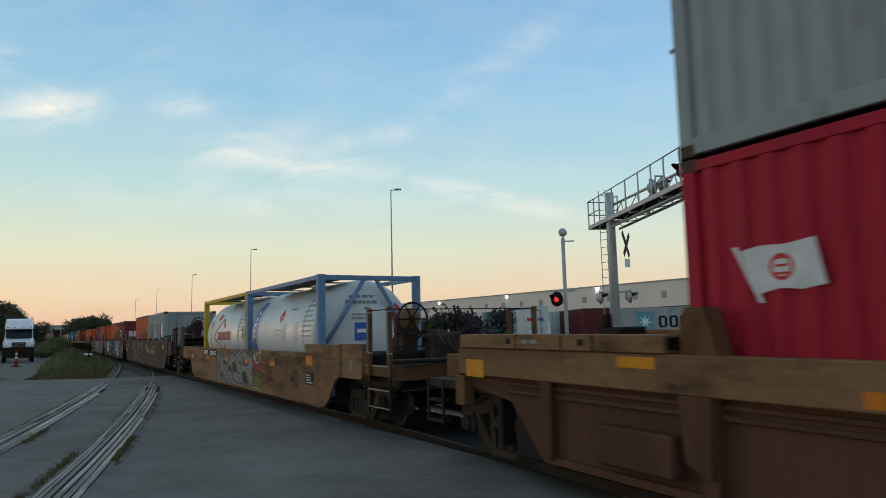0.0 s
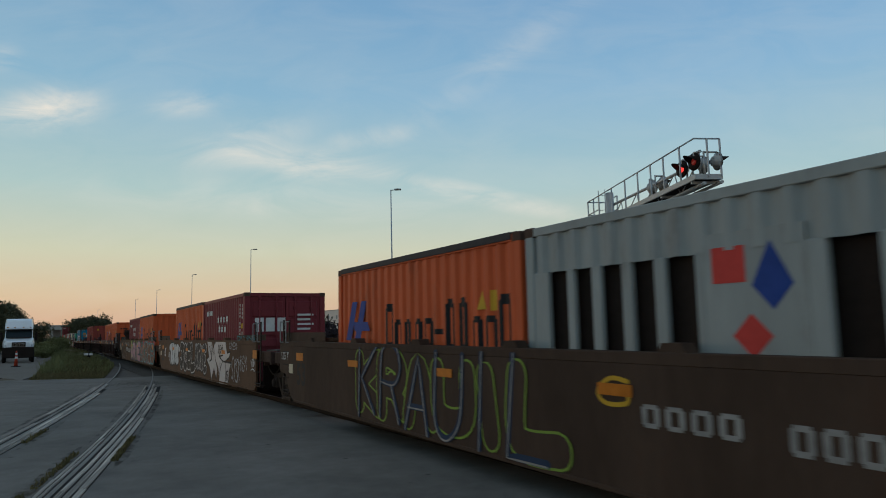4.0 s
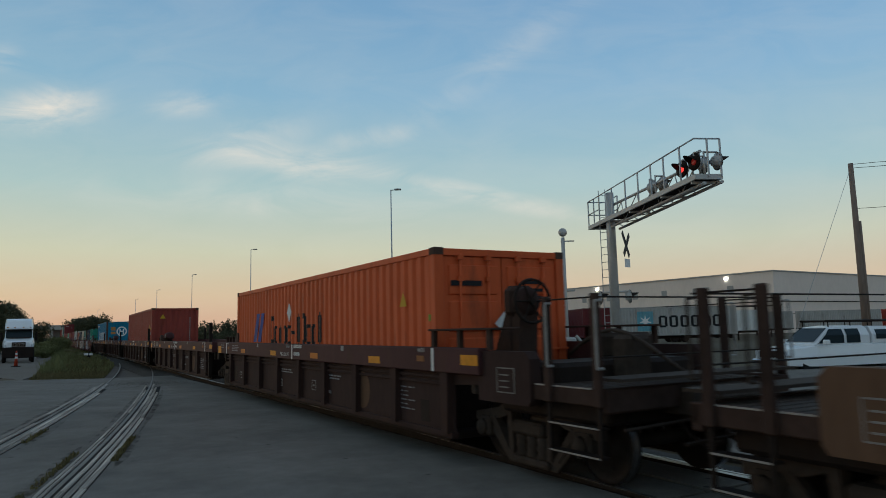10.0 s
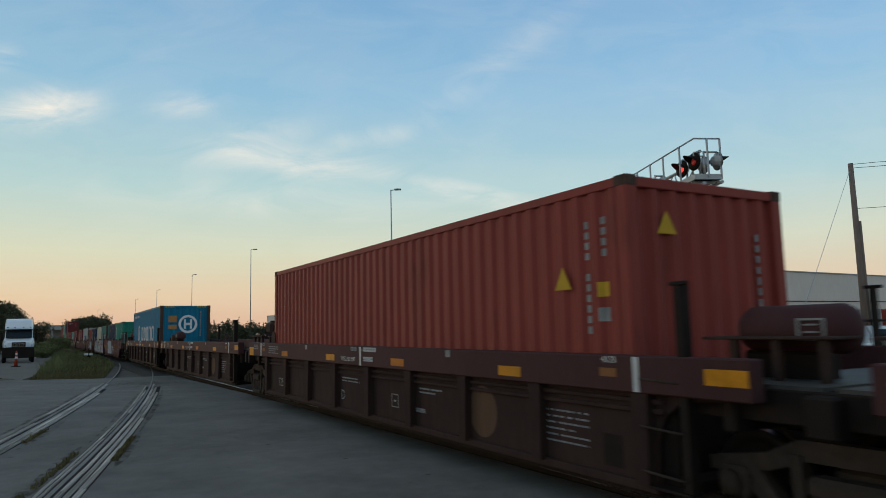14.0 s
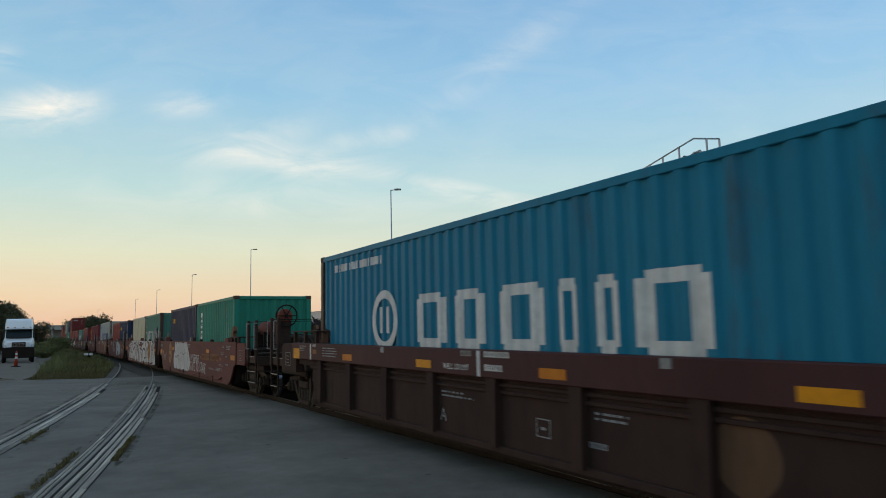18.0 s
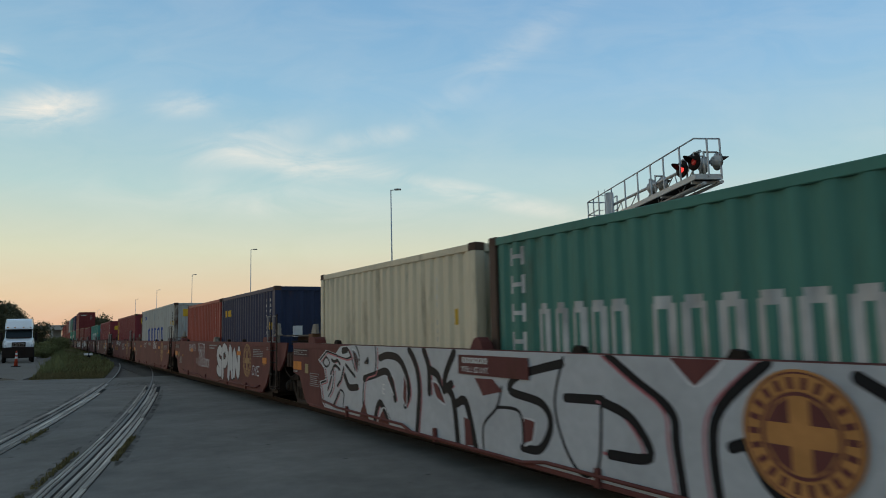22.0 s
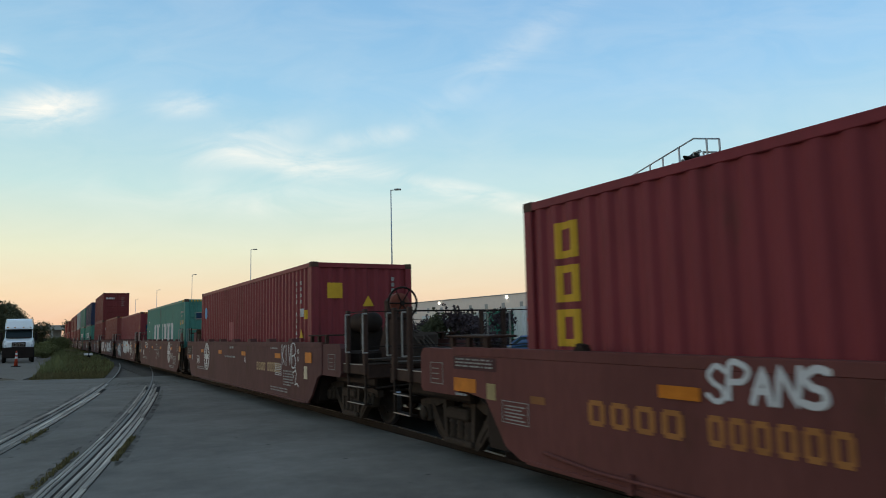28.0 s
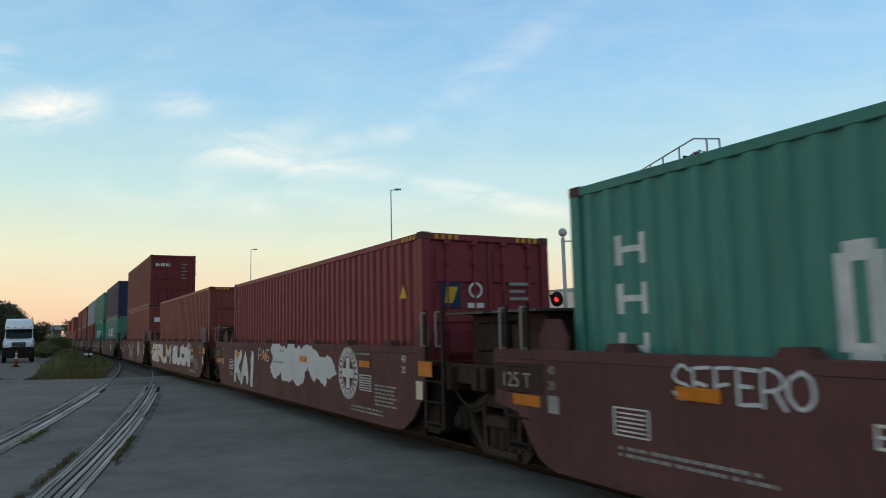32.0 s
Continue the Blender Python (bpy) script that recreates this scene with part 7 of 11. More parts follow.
def cantilever():
    back, tip = Vector((6.166, 28.556, 0)), Vector((7.171, 18.915, 0))    # near edge of the walkway
    base = Vector((6.62, 26.6, ground_z(6.62, 26.6)))
    d = (tip - back).normalized()
    L, W, Z = (tip - back).length, 0.762, 5.87
    ang = math.degrees(math.atan2(d.y, d.x))
    g = thing("cantilever_signal", "grey steel cantilever crossing signal with walkway and red flashers", "crossing signal", m=pose(back.x, back.y, 0, 0, 0, ang))
    inv = (Matrix.Translation((back.x, back.y, 0)) @ pose(0, 0, 0, 0, 0, ang)).inverted()
    mast = inv @ base
    bm = bmesh.new()
    lathe(bm, [(base.z, 0.175), (5.3, 0.16), (6.92, 0.155), (6.94, 0.0)], 20, "z", (mast.x, mast.y, 0))
    part("mast", bm, ALU, g, "thick aluminium-painted mast")
    bm = bmesh.new()
    lathe(bm, [(base.z - 0.2, 0.45), (base.z + 0.2, 0.45), (base.z + 0.22, 0.25)], 16, "z", (mast.x, mast.y, 0))
    part("footing", bm, CONCRETE, g)
    # walkway floor of grating bars between two edge beams, black for its shaded underside
    for k in range(30):
        bm = bmesh.new()
        x = L * k / 30
        if not mast.x - 0.3 < x + 0.1 < mast.x + 0.25:
            box(bm, x, x + L / 30 * 0.9, 0.04, W - 0.04, Z - 0.05, Z - 0.01)
            part("deck_slat", bm, DARK, g)
        else:
            bm.free()
    for y in (0.0, W):
        bm = bmesh.new()
        box(bm, 0, L, y - 0.03, y + 0.03, Z - 0.12, Z + 0.03)
        part("deck_beam", bm, ALU, g)
    for x in (0.03, L - 0.03):
        bm = bmesh.new()
        box(bm, x - 0.03, x + 0.03, 0.03, W - 0.03, Z - 0.12, Z + 0.03)
        part("deck_beam", bm, ALU, g)
    # truss tubes: two under the floor, one above it
    chords = ((0.22, Z - 0.32, Z - 0.24), (W - 0.02, Z - 0.32, Z - 0.20), (W * 0.55, Z + 0.60, Z + 0.50))
    for y, za, zb in chords:
        bm = bmesh.new()
        rod(bm, (mast.x - 0.4, y, za), (L + (0.05 if za < Z else -0.7), y, zb), 0.05, 10)
        part("truss_chord", bm, ALU, g, "long grey truss tube")
    n = 9
    for k in range(n):
        x0, x1 = (mast.x + (L - 0.7 - mast.x) * q / n for q in (k, k + 1))
        for a, b in (((0.22, Z - 0.28), (W - 0.02, Z - 0.27)), ((W * 0.55, Z + 0.55), (0.22, Z - 0.28))):
            p, q = (a, b) if k % 2 else (b, a)
            bm = bmesh.new()
            rod(bm, (x0, *p), (x1, *q), 0.02, 6)
            part("truss_brace", bm, ALU, g)
    for x in (mast.x + 0.5, mast.x + 2.6, L - 2.4, L - 0.3):
        bm = bmesh.new()
        box(bm, x - 0.04, x + 0.04, 0.0, W, Z - 0.20, Z - 0.12)
        part("cross_bearer", bm, ALU, g)
    # handrail along the near edge and across the tip, with a caged platform behind the mast
    top = Z + 1.05
    xs = [0.03, 0.75, 1.42, 2.9, 4.3, 5.5, 6.6, 7.6, 8.75]
    spots = [(x, 0.0) for x in xs] + [(L, W * 0.5), (L, W), (0.03, W), (1.42, W)]
    for x, y in spots:
        bm = bmesh.new()
        box(bm, x - 0.022, x + 0.022, y - 0.022, y + 0.022, Z - 0.05, top)
        part("rail_post", bm, GALV, g)
    for a, b, z in (((0, 0), (L, 0), top), ((L, 0), (L, W), top), ((0, 0), (0, W), top), ((0, W), (1.42, W), top), ((0, 0), (1.42, 0), Z + 0.5), ((0, W), (1.42, W), Z + 0.5), ((0, 0), (0, W), Z + 0.5)):
        bm = bmesh.new()
        rod(bm, (*a, z), (*b, z), 0.024, 8)
        part("handrail", bm, GALV, g)
    # ladder up the back of the mast
    la = inv @ Vector((6.44, 27.15, 0))
    bm = bmesh.new()
    for s in (-0.10, 0.10):
        rod(bm, (la.x + s, la.y + s, base.z + 1.2), (la.x + s, la.y + s, 7.15), 0.018, 6)
    for k in range(20):
        z = base.z + 1.4 + 0.3 * k
        rod(bm, (la.x - 0.10, la.y - 0.10, z), (la.x + 0.10, la.y + 0.10, z), 0.012, 6)
    part("mast_ladder", bm, GALV, g, "narrow steel ladder")
    def spot(px, py, pz, turn):
        return inv @ (Matrix.Translation((px, py, pz)) @ pose(0, 0, 0, 0, 0, turn))
    # lights by the tip: two towards the lot, two away; a second pair half way along
    for x, y, z, turn, lens in ((7.24, 20.17, 6.33, -70, RED_LENS_ON), (7.32, 19.37, 6.36, -70, RED_LENS), (7.78, 19.86, 6.36, 102, RED_LENS), (7.90, 19.15, 6.30, 102, RED_LENS),
                                (7.20, 22.96, 6.36, 112, RED_LENS), (7.40, 22.50, 6.38, 112, RED_LENS)):
        flasher(g, spot(x, y, z, turn), lens)
        q = inv @ Vector((x, y, z))
        bm = bmesh.new()
        rod(bm, (q.x, 0.35, Z - 0.02), (q.x, 0.35, z + 0.30), 0.03, 8)
        part("light_post", bm, ALU, g)
        bm = bmesh.new()
        rod(bm, (q.x, 0.35, z + 0.27), (q.x, q.y, z + 0.27), 0.03, 8)
        rod(bm, (q.x, q.y, z + 0.27), (q.x, q.y, z + 0.1), 0.03, 8)
        part("light_bracket", bm, ALU, g)
    bm = bmesh.new()
    rod(bm, (L - 1.5, 0.35, Z + 0.78), (L - 0.35, 0.35, Z + 0.78), 0.05, 8)
    part("light_arm", bm, ALU, g)
    # crossbuck and lights lower on the mast
    for tilt in (45, -45):
        bm = bmesh.new()
        box(bm, -0.61, 0.61, -0.012, 0.012, -0.10, 0.10)
        bd = part("crossbuck_board", bm, CROSSING, g, "weathered back of a crossbuck board", inv @ (Matrix.Translation((base.x + 0.48, base.y - 0.3, 4.82 + (0.012 if tilt > 0 else 0))) @ pose(0, 0, 0, 0, 0, 60) @ pose(0, 0.03 if tilt > 0 else 0, 0, 0, tilt, 0)))
        bm = bmesh.new()
        box(bm, -0.5, 0.5, -0.0145, -0.0125, -0.05, 0.05)
        part("board_lettering", bm, MARK_BLACK, bd, "black lettering bar")
    bm = bmesh.new()
    box(bm, -0.2, 0.2, -0.01, 0.01, -0.16, 0.16)
    part("track_sign", bm, WHITE, g, "small white sign under the crossbuck", inv @ (Matrix.Translation((base.x + 0.48, base.y - 0.3, 4.10)) @ pose(0, 0, 0, 0, 0, 48)))
    flasher(g, spot(base.x + 0.55, base.y - 0.1, 2.82, 95), RED_LENS)
    flasher(g, spot(base.x - 0.45, base.y + 0.5, 2.82, 95), RED_LENS)
    bm = bmesh.new()
    q0, q1 = inv @ Vector((base.x - 0.5, base.y + 0.5, 3.02)), inv @ Vector((base.x + 0.6, base.y - 0.1, 3.02))
    rod(bm, q0, q1, 0.04, 8)
    part("light_arm", bm, ALU, g)
    bm = bmesh.new()
    box(bm, mast.x + 0.18, mast.x + 0.42, mast.y - 0.2, mast.y + 0.2, 1.2, 1.7, 0.02)
    part("junction_box", bm, ALU, g)


def bell_signal():
    x, y = 4.24, 24.0
    z = ground_z(x, y)
    g = thing("crossing_bell_signal", "slim grey crossing signal mast with a bell and red flasher", "crossing signal", m=pose(x, y, 0))
    bm = bmesh.new()
    lathe(bm, [(z, 0.075), (4.85, 0.065), (4.86, 0.0)], 14, "z")
    part("mast", bm, ALU, g)
    bm = bmesh.new()
    lathe(bm, [(z, 0.28), (z + 0.25, 0.2), (z + 0.3, 0.09)], 14, "z")
    part("base_flare", bm, ALU, g)
    bm = bmesh.new()
    lathe(bm, [(-0.06, 0.0), (-0.06, 0.10), (0.0, 0.155), (0.03, 0.15), (0.05, 0.0)], 20, "y", (0, -0.03, 5.03))
    part("bell", bm, ALU, g, "round grey warning bell")
    bm = bmesh.new()
    box(bm, -0.07, 0.40, -0.03, 0.03, 4.70, 4.74)
    part("bracket", bm, ALU, g)
    bm = bmesh.new()
    rod(bm, (-0.42, -0.05, 2.98), (0.36, 0.1, 2.98), 0.035, 8)
    part("light_arm", bm, ALU, g)
    flasher(g, pose(-0.32, -0.12, 2.68, 0, 0, -45), RED_LENS_MID)
    bm = bmesh.new()
    box(bm, -0.28, 0.28, -0.25, 0.2, 0.75, 1.35, 0.05)
    part("gate_machine", bm, ALU, g, "grey gate mechanism case")
    for s in (-1, 1):
        bm = bmesh.new()
        pts = [Vector((s * (0.3 + 0.3 * math.sin(q * 0.5)), -0.1, 1.4 - 0.18 * q)) for q in range(5)]
        tube(bm, pts, 0.05, 6)
        part("gate_arm_support", bm, ALU, g)
    bm = bmesh.new()
    rod(bm, (-0.6, 0, 1.0), (-0.6, 0, 1.9), 0.03, 6)
    part("gate_stub", bm, WHITE, g)


cantilever()
bell_signal()


# ---- poles and wires ----
def lamp_pole(x, y, h=15.3):
    z = ground_z(x, y)
    g = thing("street_lamp", "tall thin grey yard light pole with one arm", "street lamp", "yard light poles", m=pose(x, y, z))
    put("pole", mesh("lpole", "pole", lambda bm: lathe(bm, [(0, 0.10), (h - z, 0.05), (h - z + 0.02, 0.0)], 10, "z")), GALV, g)
    put("arm", mesh("larm", "arm", lambda bm: rod(bm, (0, 0, h - z - 0.05), (0.7, 0, h - z), 0.04, 6)), GALV, g)
    put("lamp_head", mesh("lhead", "lamp_head", lambda bm: box(bm, 0.35, 1.0, -0.18, 0.18, h - z - 0.06, h - z + 0.08, 0.04)), ALU, g)


def utility_pole():
    x, y = 21.96, 36.0
    z = ground_z(x, y)
    g = thing("utility_pole", "brown wooden utility pole with wires and a guy wire", "utility pole", m=pose(x, y, 0))
    bm = bmesh.new()
    lathe(bm, [(z, 0.19), (10.05, 0.125), (10.07, 0.0)], 12, "z")
    part("pole", bm, POLE_WOOD, g)
    bm = bmesh.new()
    rod(bm, (0.17, -0.1, z), (0.15, -0.1, 6.9), 0.07, 8)
    part("conduit", bm, POLE_WOOD, g, "brown cable conduit")
    for z0, z1, sag, xe, ye in ((10.0, 11.0, 0.6, 60, 18), (9.8, 10.2, 0.6, 60, 18), (7.6, 8.1, 0.5, 60, 18)):
        bm = bmesh.new()
        pts = [Vector(((xe - x) * q / 12, (ye - y) * q / 12, z0 + (z1 - z0) * q / 12 - sag * math.sin(math.pi * q / 12))) for q in range(13)]
        tube(bm, pts, 0.014, 5)
        part("wire", bm, DARK, g)
    bm = bmesh.new()
    rod(bm, (-0.1, 0, 9.6), (-4.35, 0, z), 0.012, 5)
    part("guy_wire", bm, GALV, g)


for px, py in ((-4.9, 65), (-30.8, 109), (-56.0, 152), (-83.5, 199), (-109.9, 244), (-166.7, 330)):
    lamp_pole(px, py)
utility_pole()


# ---- yard: stored containers, trailers, vehicles ----
YARD_GREY = paint("yard_grey_container", (0.37, 0.36, 0.335))
REEFER = paint("white_reefer", (0.62, 0.63, 0.61))
YARD_MAROON = paint("yard_maroon_container", (0.13, 0.028, 0.03))
YARD_GREEN = paint("yard_green_container", (0.04, 0.16, 0.11))
YARD_RED = paint("yard_red_container", (0.32, 0.05, 0.035))


def chassis(x, y, turn, L, z0):
    g = thing("container_chassis", "dark steel container chassis trailer on wheels", "trailer", "yard chassis", m=pose(x, y, z0, 0, 0, turn))
    bm = bmesh.new()
    for s in (-0.45, 0.45):
        box(bm, -L / 2, L / 2, s - 0.08, s + 0.08, 0.95, 1.22)
    for k in range(6):
        box(bm, -L / 2 + L * k / 5 - 0.08, -L / 2 + L * k / 5 + 0.08, -1.15, 1.15, 1.1, 1.22)
    part("frame", bm, DARK, g)
    for ax in (-L / 2 + 1.2, -L / 2 + 2.5):
        for s in (-1, 1):
            put("wheel", mesh("cwheel", "wheel", lambda bm: lathe(bm, [(-0.28, 0.25), (-0.28, 0.46), (-0.22, 0.5), (0.22, 0.5), (0.28, 0.46), (0.28, 0.25)], 20, "y")), DARK, g, m=pose(ax, s * 0.92, 0.5))
    for s in (-0.6, 0.6):
        bm = bmesh.new()
        box(bm, L / 2 - 2.6, L / 2 - 2.45, s - 0.07, s + 0.07, 0.0, 1.1)
        part("landing_leg", bm, DARK, g)


def yard_box(x, y, turn, L, H, pm, label, front="wall", on=True, z=None):
    """A container in the yard, on a chassis or on the ground; turn is where its front end points."""
    g = ground_z(x, y)
    if on:
        chassis(x, y, turn, L, g)
    c = container(L, H, pm, label, front=front, group="containers in the yard")
    c.matrix_basis = pose(x, y, g + (1.22 if on else 0.0), 0, 0, turn)
    return c


c = yard_box(20.2, 63.0, 3, L40, LOW, YARD_GREY, "grey steel container with a blue square emblem on a chassis")
bm = bmesh.new()
decal_side(bm, -3.05, -1.60, 0.45, 2.2)
sq = part("emblem", bm, mat("light_blue", (0.14, 0.34, 0.40), 0.6, 0, 0.2, 6, 0.5, 1.5, 0.7, 0), c, "light blue square with a white star")
bm = bmesh.new()
pts = [(-2.32 + math.sin(k * math.pi / 7) * (0.6 if k % 2 == 0 else 0.2), 1.32 + math.cos(k * math.pi / 7) * (0.6 if k % 2 == 0 else 0.2)) for k in range(14)]
bm.faces.new([bm.verts.new((a, -1.2155, b)) for a, b in pts])
part("star_mark", bm, WHITE, sq)
letters(c, spread(-1.1, 4.85, 6, 0.8), 0.75, 1.80, MARK_BLACK)
yard_box(12.9, 66.5, -86, L40, LOW, YARD_MAROON, "maroon container standing door end out", front="door")
yard_box(8.4, 70.0, 4, L40, LOW, REEFER, "white refrigerated container on a chassis")
c = yard_box(6.9, 66.5, -80, L40, HIGH, REEFER, "white container with coloured signs on its doors", front="door")
end_flat(c, L40, -0.75, -0.2, 1.6, 1.85, MARK_RED, "sign", "red and blue sign", 0.03)
end_flat(c, L40, 0.2, 0.75, 1.6, 1.85, MARK_BLUE, "sign", "red and blue sign", 0.03)
yard_box(4.6, 69.0, -80, L40, LOW, YARD_GREEN, "green container standing end out")
yard_box(1.6, 71.5, -60, L40, LOW, REEFER, "white container near the bushes")
yard_box(46.5, 105, 4, L40, LOW, YARD_GREY, "grey container in the far row")
yard_box(60.5, 106, 4, L40, LOW, YARD_GREY, "grey container in the far row")
yard_box(74.5, 107, 4, L40, LOW, YARD_RED, "red container in the far row")
yard_box(33.6, 88, 4, L40, LOW, REEFER, "pale container in the far row")


def canopy():
    g = thing("dock_canopy", "dark steel canopy over the loading dock", "canopy", m=pose(53, 120, ground_z(53, 120)))
    bm = bmesh.new()
    box(bm, -4.5, 4.5, -3, 3, 5.0, 5.15)
    part("roof", bm, DARK, g)
    for x in (-4.2, 0, 4.2):
        bm = bmesh.new()
        box(bm, x - 0.12, x + 0.12, -2.8, -2.56, 0, 5.0)
        part("post", bm, DARK, g)


canopy()
CAR_WHITE = mat("white_car_paint", (0.72, 0.74, 0.75), 0.25, 0, 0.03, 9, 0.15, 1, 0.85, 0)
CAR_BLUE = mat("blue_car_paint", (0.05, 0.10, 0.20), 0.25, 0, 0.03, 9, 0.15, 1, 0.85, 0)
RUBBER = mat("tyre_rubber", (0.02, 0.02, 0.02), 0.8)
CHROME = mat("chrome", (0.6, 0.6, 0.6), 0.2, 1.0)
HEADLIGHT = glass("headlight_glass", (0.5, 0.52, 0.55))


def car_wheel(g, x, y, r):
    w = put("wheel", mesh(("tyre", r), "wheel", lambda bm: lathe(bm, [(-0.12, r * 0.62), (-0.12, r * 0.93), (-0.08, r), (0.08, r), (0.12, r * 0.93), (0.12, r * 0.62)], 24, "y")), RUBBER, g, "black tyre", pose(x, y, r))
    put("rim", mesh(("rim", r), "rim", lambda bm: lathe(bm, [(-0.10, 0.0), (-0.10, r * 0.3), (-0.07, r * 0.62), (0.07, r * 0.62), (0.10, r * 0.3), (0.10, 0.0)], 20, "y")), CHROME, w)


def shell(bm, stations, cap=True):
    """A body lofted through cross sections: (x, half width, low z, high z, tuck)."""
    rows = []
    for x, w, z0, z1, t in stations:
        ring_ = [(-w, z0), (-w * 1.02, (z0 + z1) / 2), (-w * t, z1 - 0.04), (-w * t * 0.92, z1), (w * t * 0.92, z1), (w * t, z1 - 0.04), (w * 1.02, (z0 + z1) / 2), (w, z0)]
        rows.append([bm.verts.new((x, y, z)) for y, z in ring_])
    for a, b in zip(rows, rows[1:]):
        for k in range(8):
            bm.faces.new((a[k], a[(k + 1) % 8], b[(k + 1) % 8], b[k]))
    bm.faces.new(rows[0])
    bm.faces.new(rows[-1][::-1])


def pickup():
    """x runs to the truck's nose."""
    x, y = 15.1, 27.2
    g = thing("pickup_truck", "white pickup truck with a camper shell and roof rack", "pickup truck", m=pose(x, y, ground_z(x, y) - 0.04, 0, 0, 193))
    bm = bmesh.new()
    shell(bm, [(2.75, 0.80, 0.45, 0.95, 0.9), (2.65, 0.92, 0.42, 1.05, 0.95), (1.4, 0.95, 0.38, 1.16, 0.95), (1.3, 0.96, 0.38, 1.18, 0.96), (-2.7, 0.96, 0.40, 1.18, 0.97), (-2.78, 0.94, 0.45, 1.16, 0.97)])
    part("body", bm, CAR_WHITE, g)
    bm = bmesh.new()
    shell(bm, [(1.45, 0.86, 1.15, 1.19, 0.9), (0.62, 0.84, 1.15, 1.82, 0.84), (-0.1, 0.84, 1.15, 1.88, 0.84), (-0.95, 0.84, 1.15, 1.86, 0.84), (-1.05, 0.86, 1.15, 1.80, 0.84)])
    part("cab", bm, CAR_WHITE, g)
    bm = bmesh.new()
    shell(bm, [(-1.12, 0.90, 1.18, 1.84, 0.86), (-2.74, 0.90, 1.18, 1.80, 0.86)])
    part("camper_shell", bm, CAR_WHITE, g)
    bm = bmesh.new()
    bm.faces.new([bm.verts.new(p) for p in ((1.37, -0.74, 1.285), (1.37, 0.74, 1.285), (0.70, 0.66, 1.79), (0.70, -0.66, 1.79))])
    part("windshield", bm, GLASS, g, "dark raked windshield")
    for s in (-1, 1):
        for x0, x1, xt0, xt1 in ((1.30, 0.12, 0.70, 0.12), (0.0, -0.62, 0.0, -0.62)):
            bm = bmesh.new()
            xm0, xm1 = x0 + (xt0 - x0) * 0.58, x1 + (xt1 - x1) * 0.58
            q = [bm.verts.new(p) for p in ((x0, s * 0.874, 1.22), (x1, s * 0.874, 1.22), (xm1, s * 0.874, 1.52), (xm0, s * 0.874, 1.52), (xt1, s * 0.765, 1.75), (xt0, s * 0.765, 1.75))]
            bm.faces.new(q[:4])
            bm.faces.new((q[3], q[2], q[4], q[5]))
            part("side_window", bm, GLASS, g)
        bm = bmesh.new()
        q = [bm.verts.new(p) for p in ((-1.3, s * 0.93, 1.34), (-2.6, s * 0.93, 1.34), (-2.6, s * 0.93, 1.51), (-1.3, s * 0.93, 1.51), (-2.6, s * 0.85, 1.70), (-1.3, s * 0.85, 1.70))]
        bm.faces.new(q[:4])
        bm.faces.new((q[3], q[2], q[4], q[5]))
        part("side_window", bm, GLASS, g)
        bm = bmesh.new()
        box(bm, 2.55, 2.74, s * 0.72 - 0.14, s * 0.72 + 0.14, 0.78, 0.98, 0.03)
        part("headlight", bm, HEADLIGHT, g)
        bm = bmesh.new()
        box(bm, 1.0, 1.2, s * 1.08 - 0.1, s * 1.08 + 0.1, 1.18, 1.36, 0.03)
        part("mirror", bm, CAR_WHITE, g)
        for xx in (1.75, -1.75):
            car_wheel(g, xx, s * 0.82, 0.38)
        bm = bmesh.new()
        rod(bm, (0.7, s * 0.66, 2.06), (-2.7, s * 0.66, 2.02), 0.045, 6)
        part("rack_rail", bm, DARK, g)
    for xx in (0.6, -0.4, -1.4, -2.5):
        bm = bmesh.new()
        rod(bm, (xx, -0.7, 2.05), (xx, 0.7, 2.05), 0.04, 6)
        part("rack_bar", bm, DARK, g)
        for s in (-1, 1):
            bm = bmesh.new()
            rod(bm, (xx, s * 0.66, 1.82), (xx, s * 0.66, 2.05), 0.022, 6)
            part("rack_leg", bm, DARK, g)
    bm = bmesh.new()
    box(bm, 2.68, 2.80, -0.5, 0.5, 0.72, 0.98, 0.03)
    part("grille", bm, DARK, g)
    bm = bmesh.new()
    box(bm, 2.70, 2.90, -0.9, 0.9, 0.42, 0.66, 0.05)
    part("bumper", bm, CHROME, g)


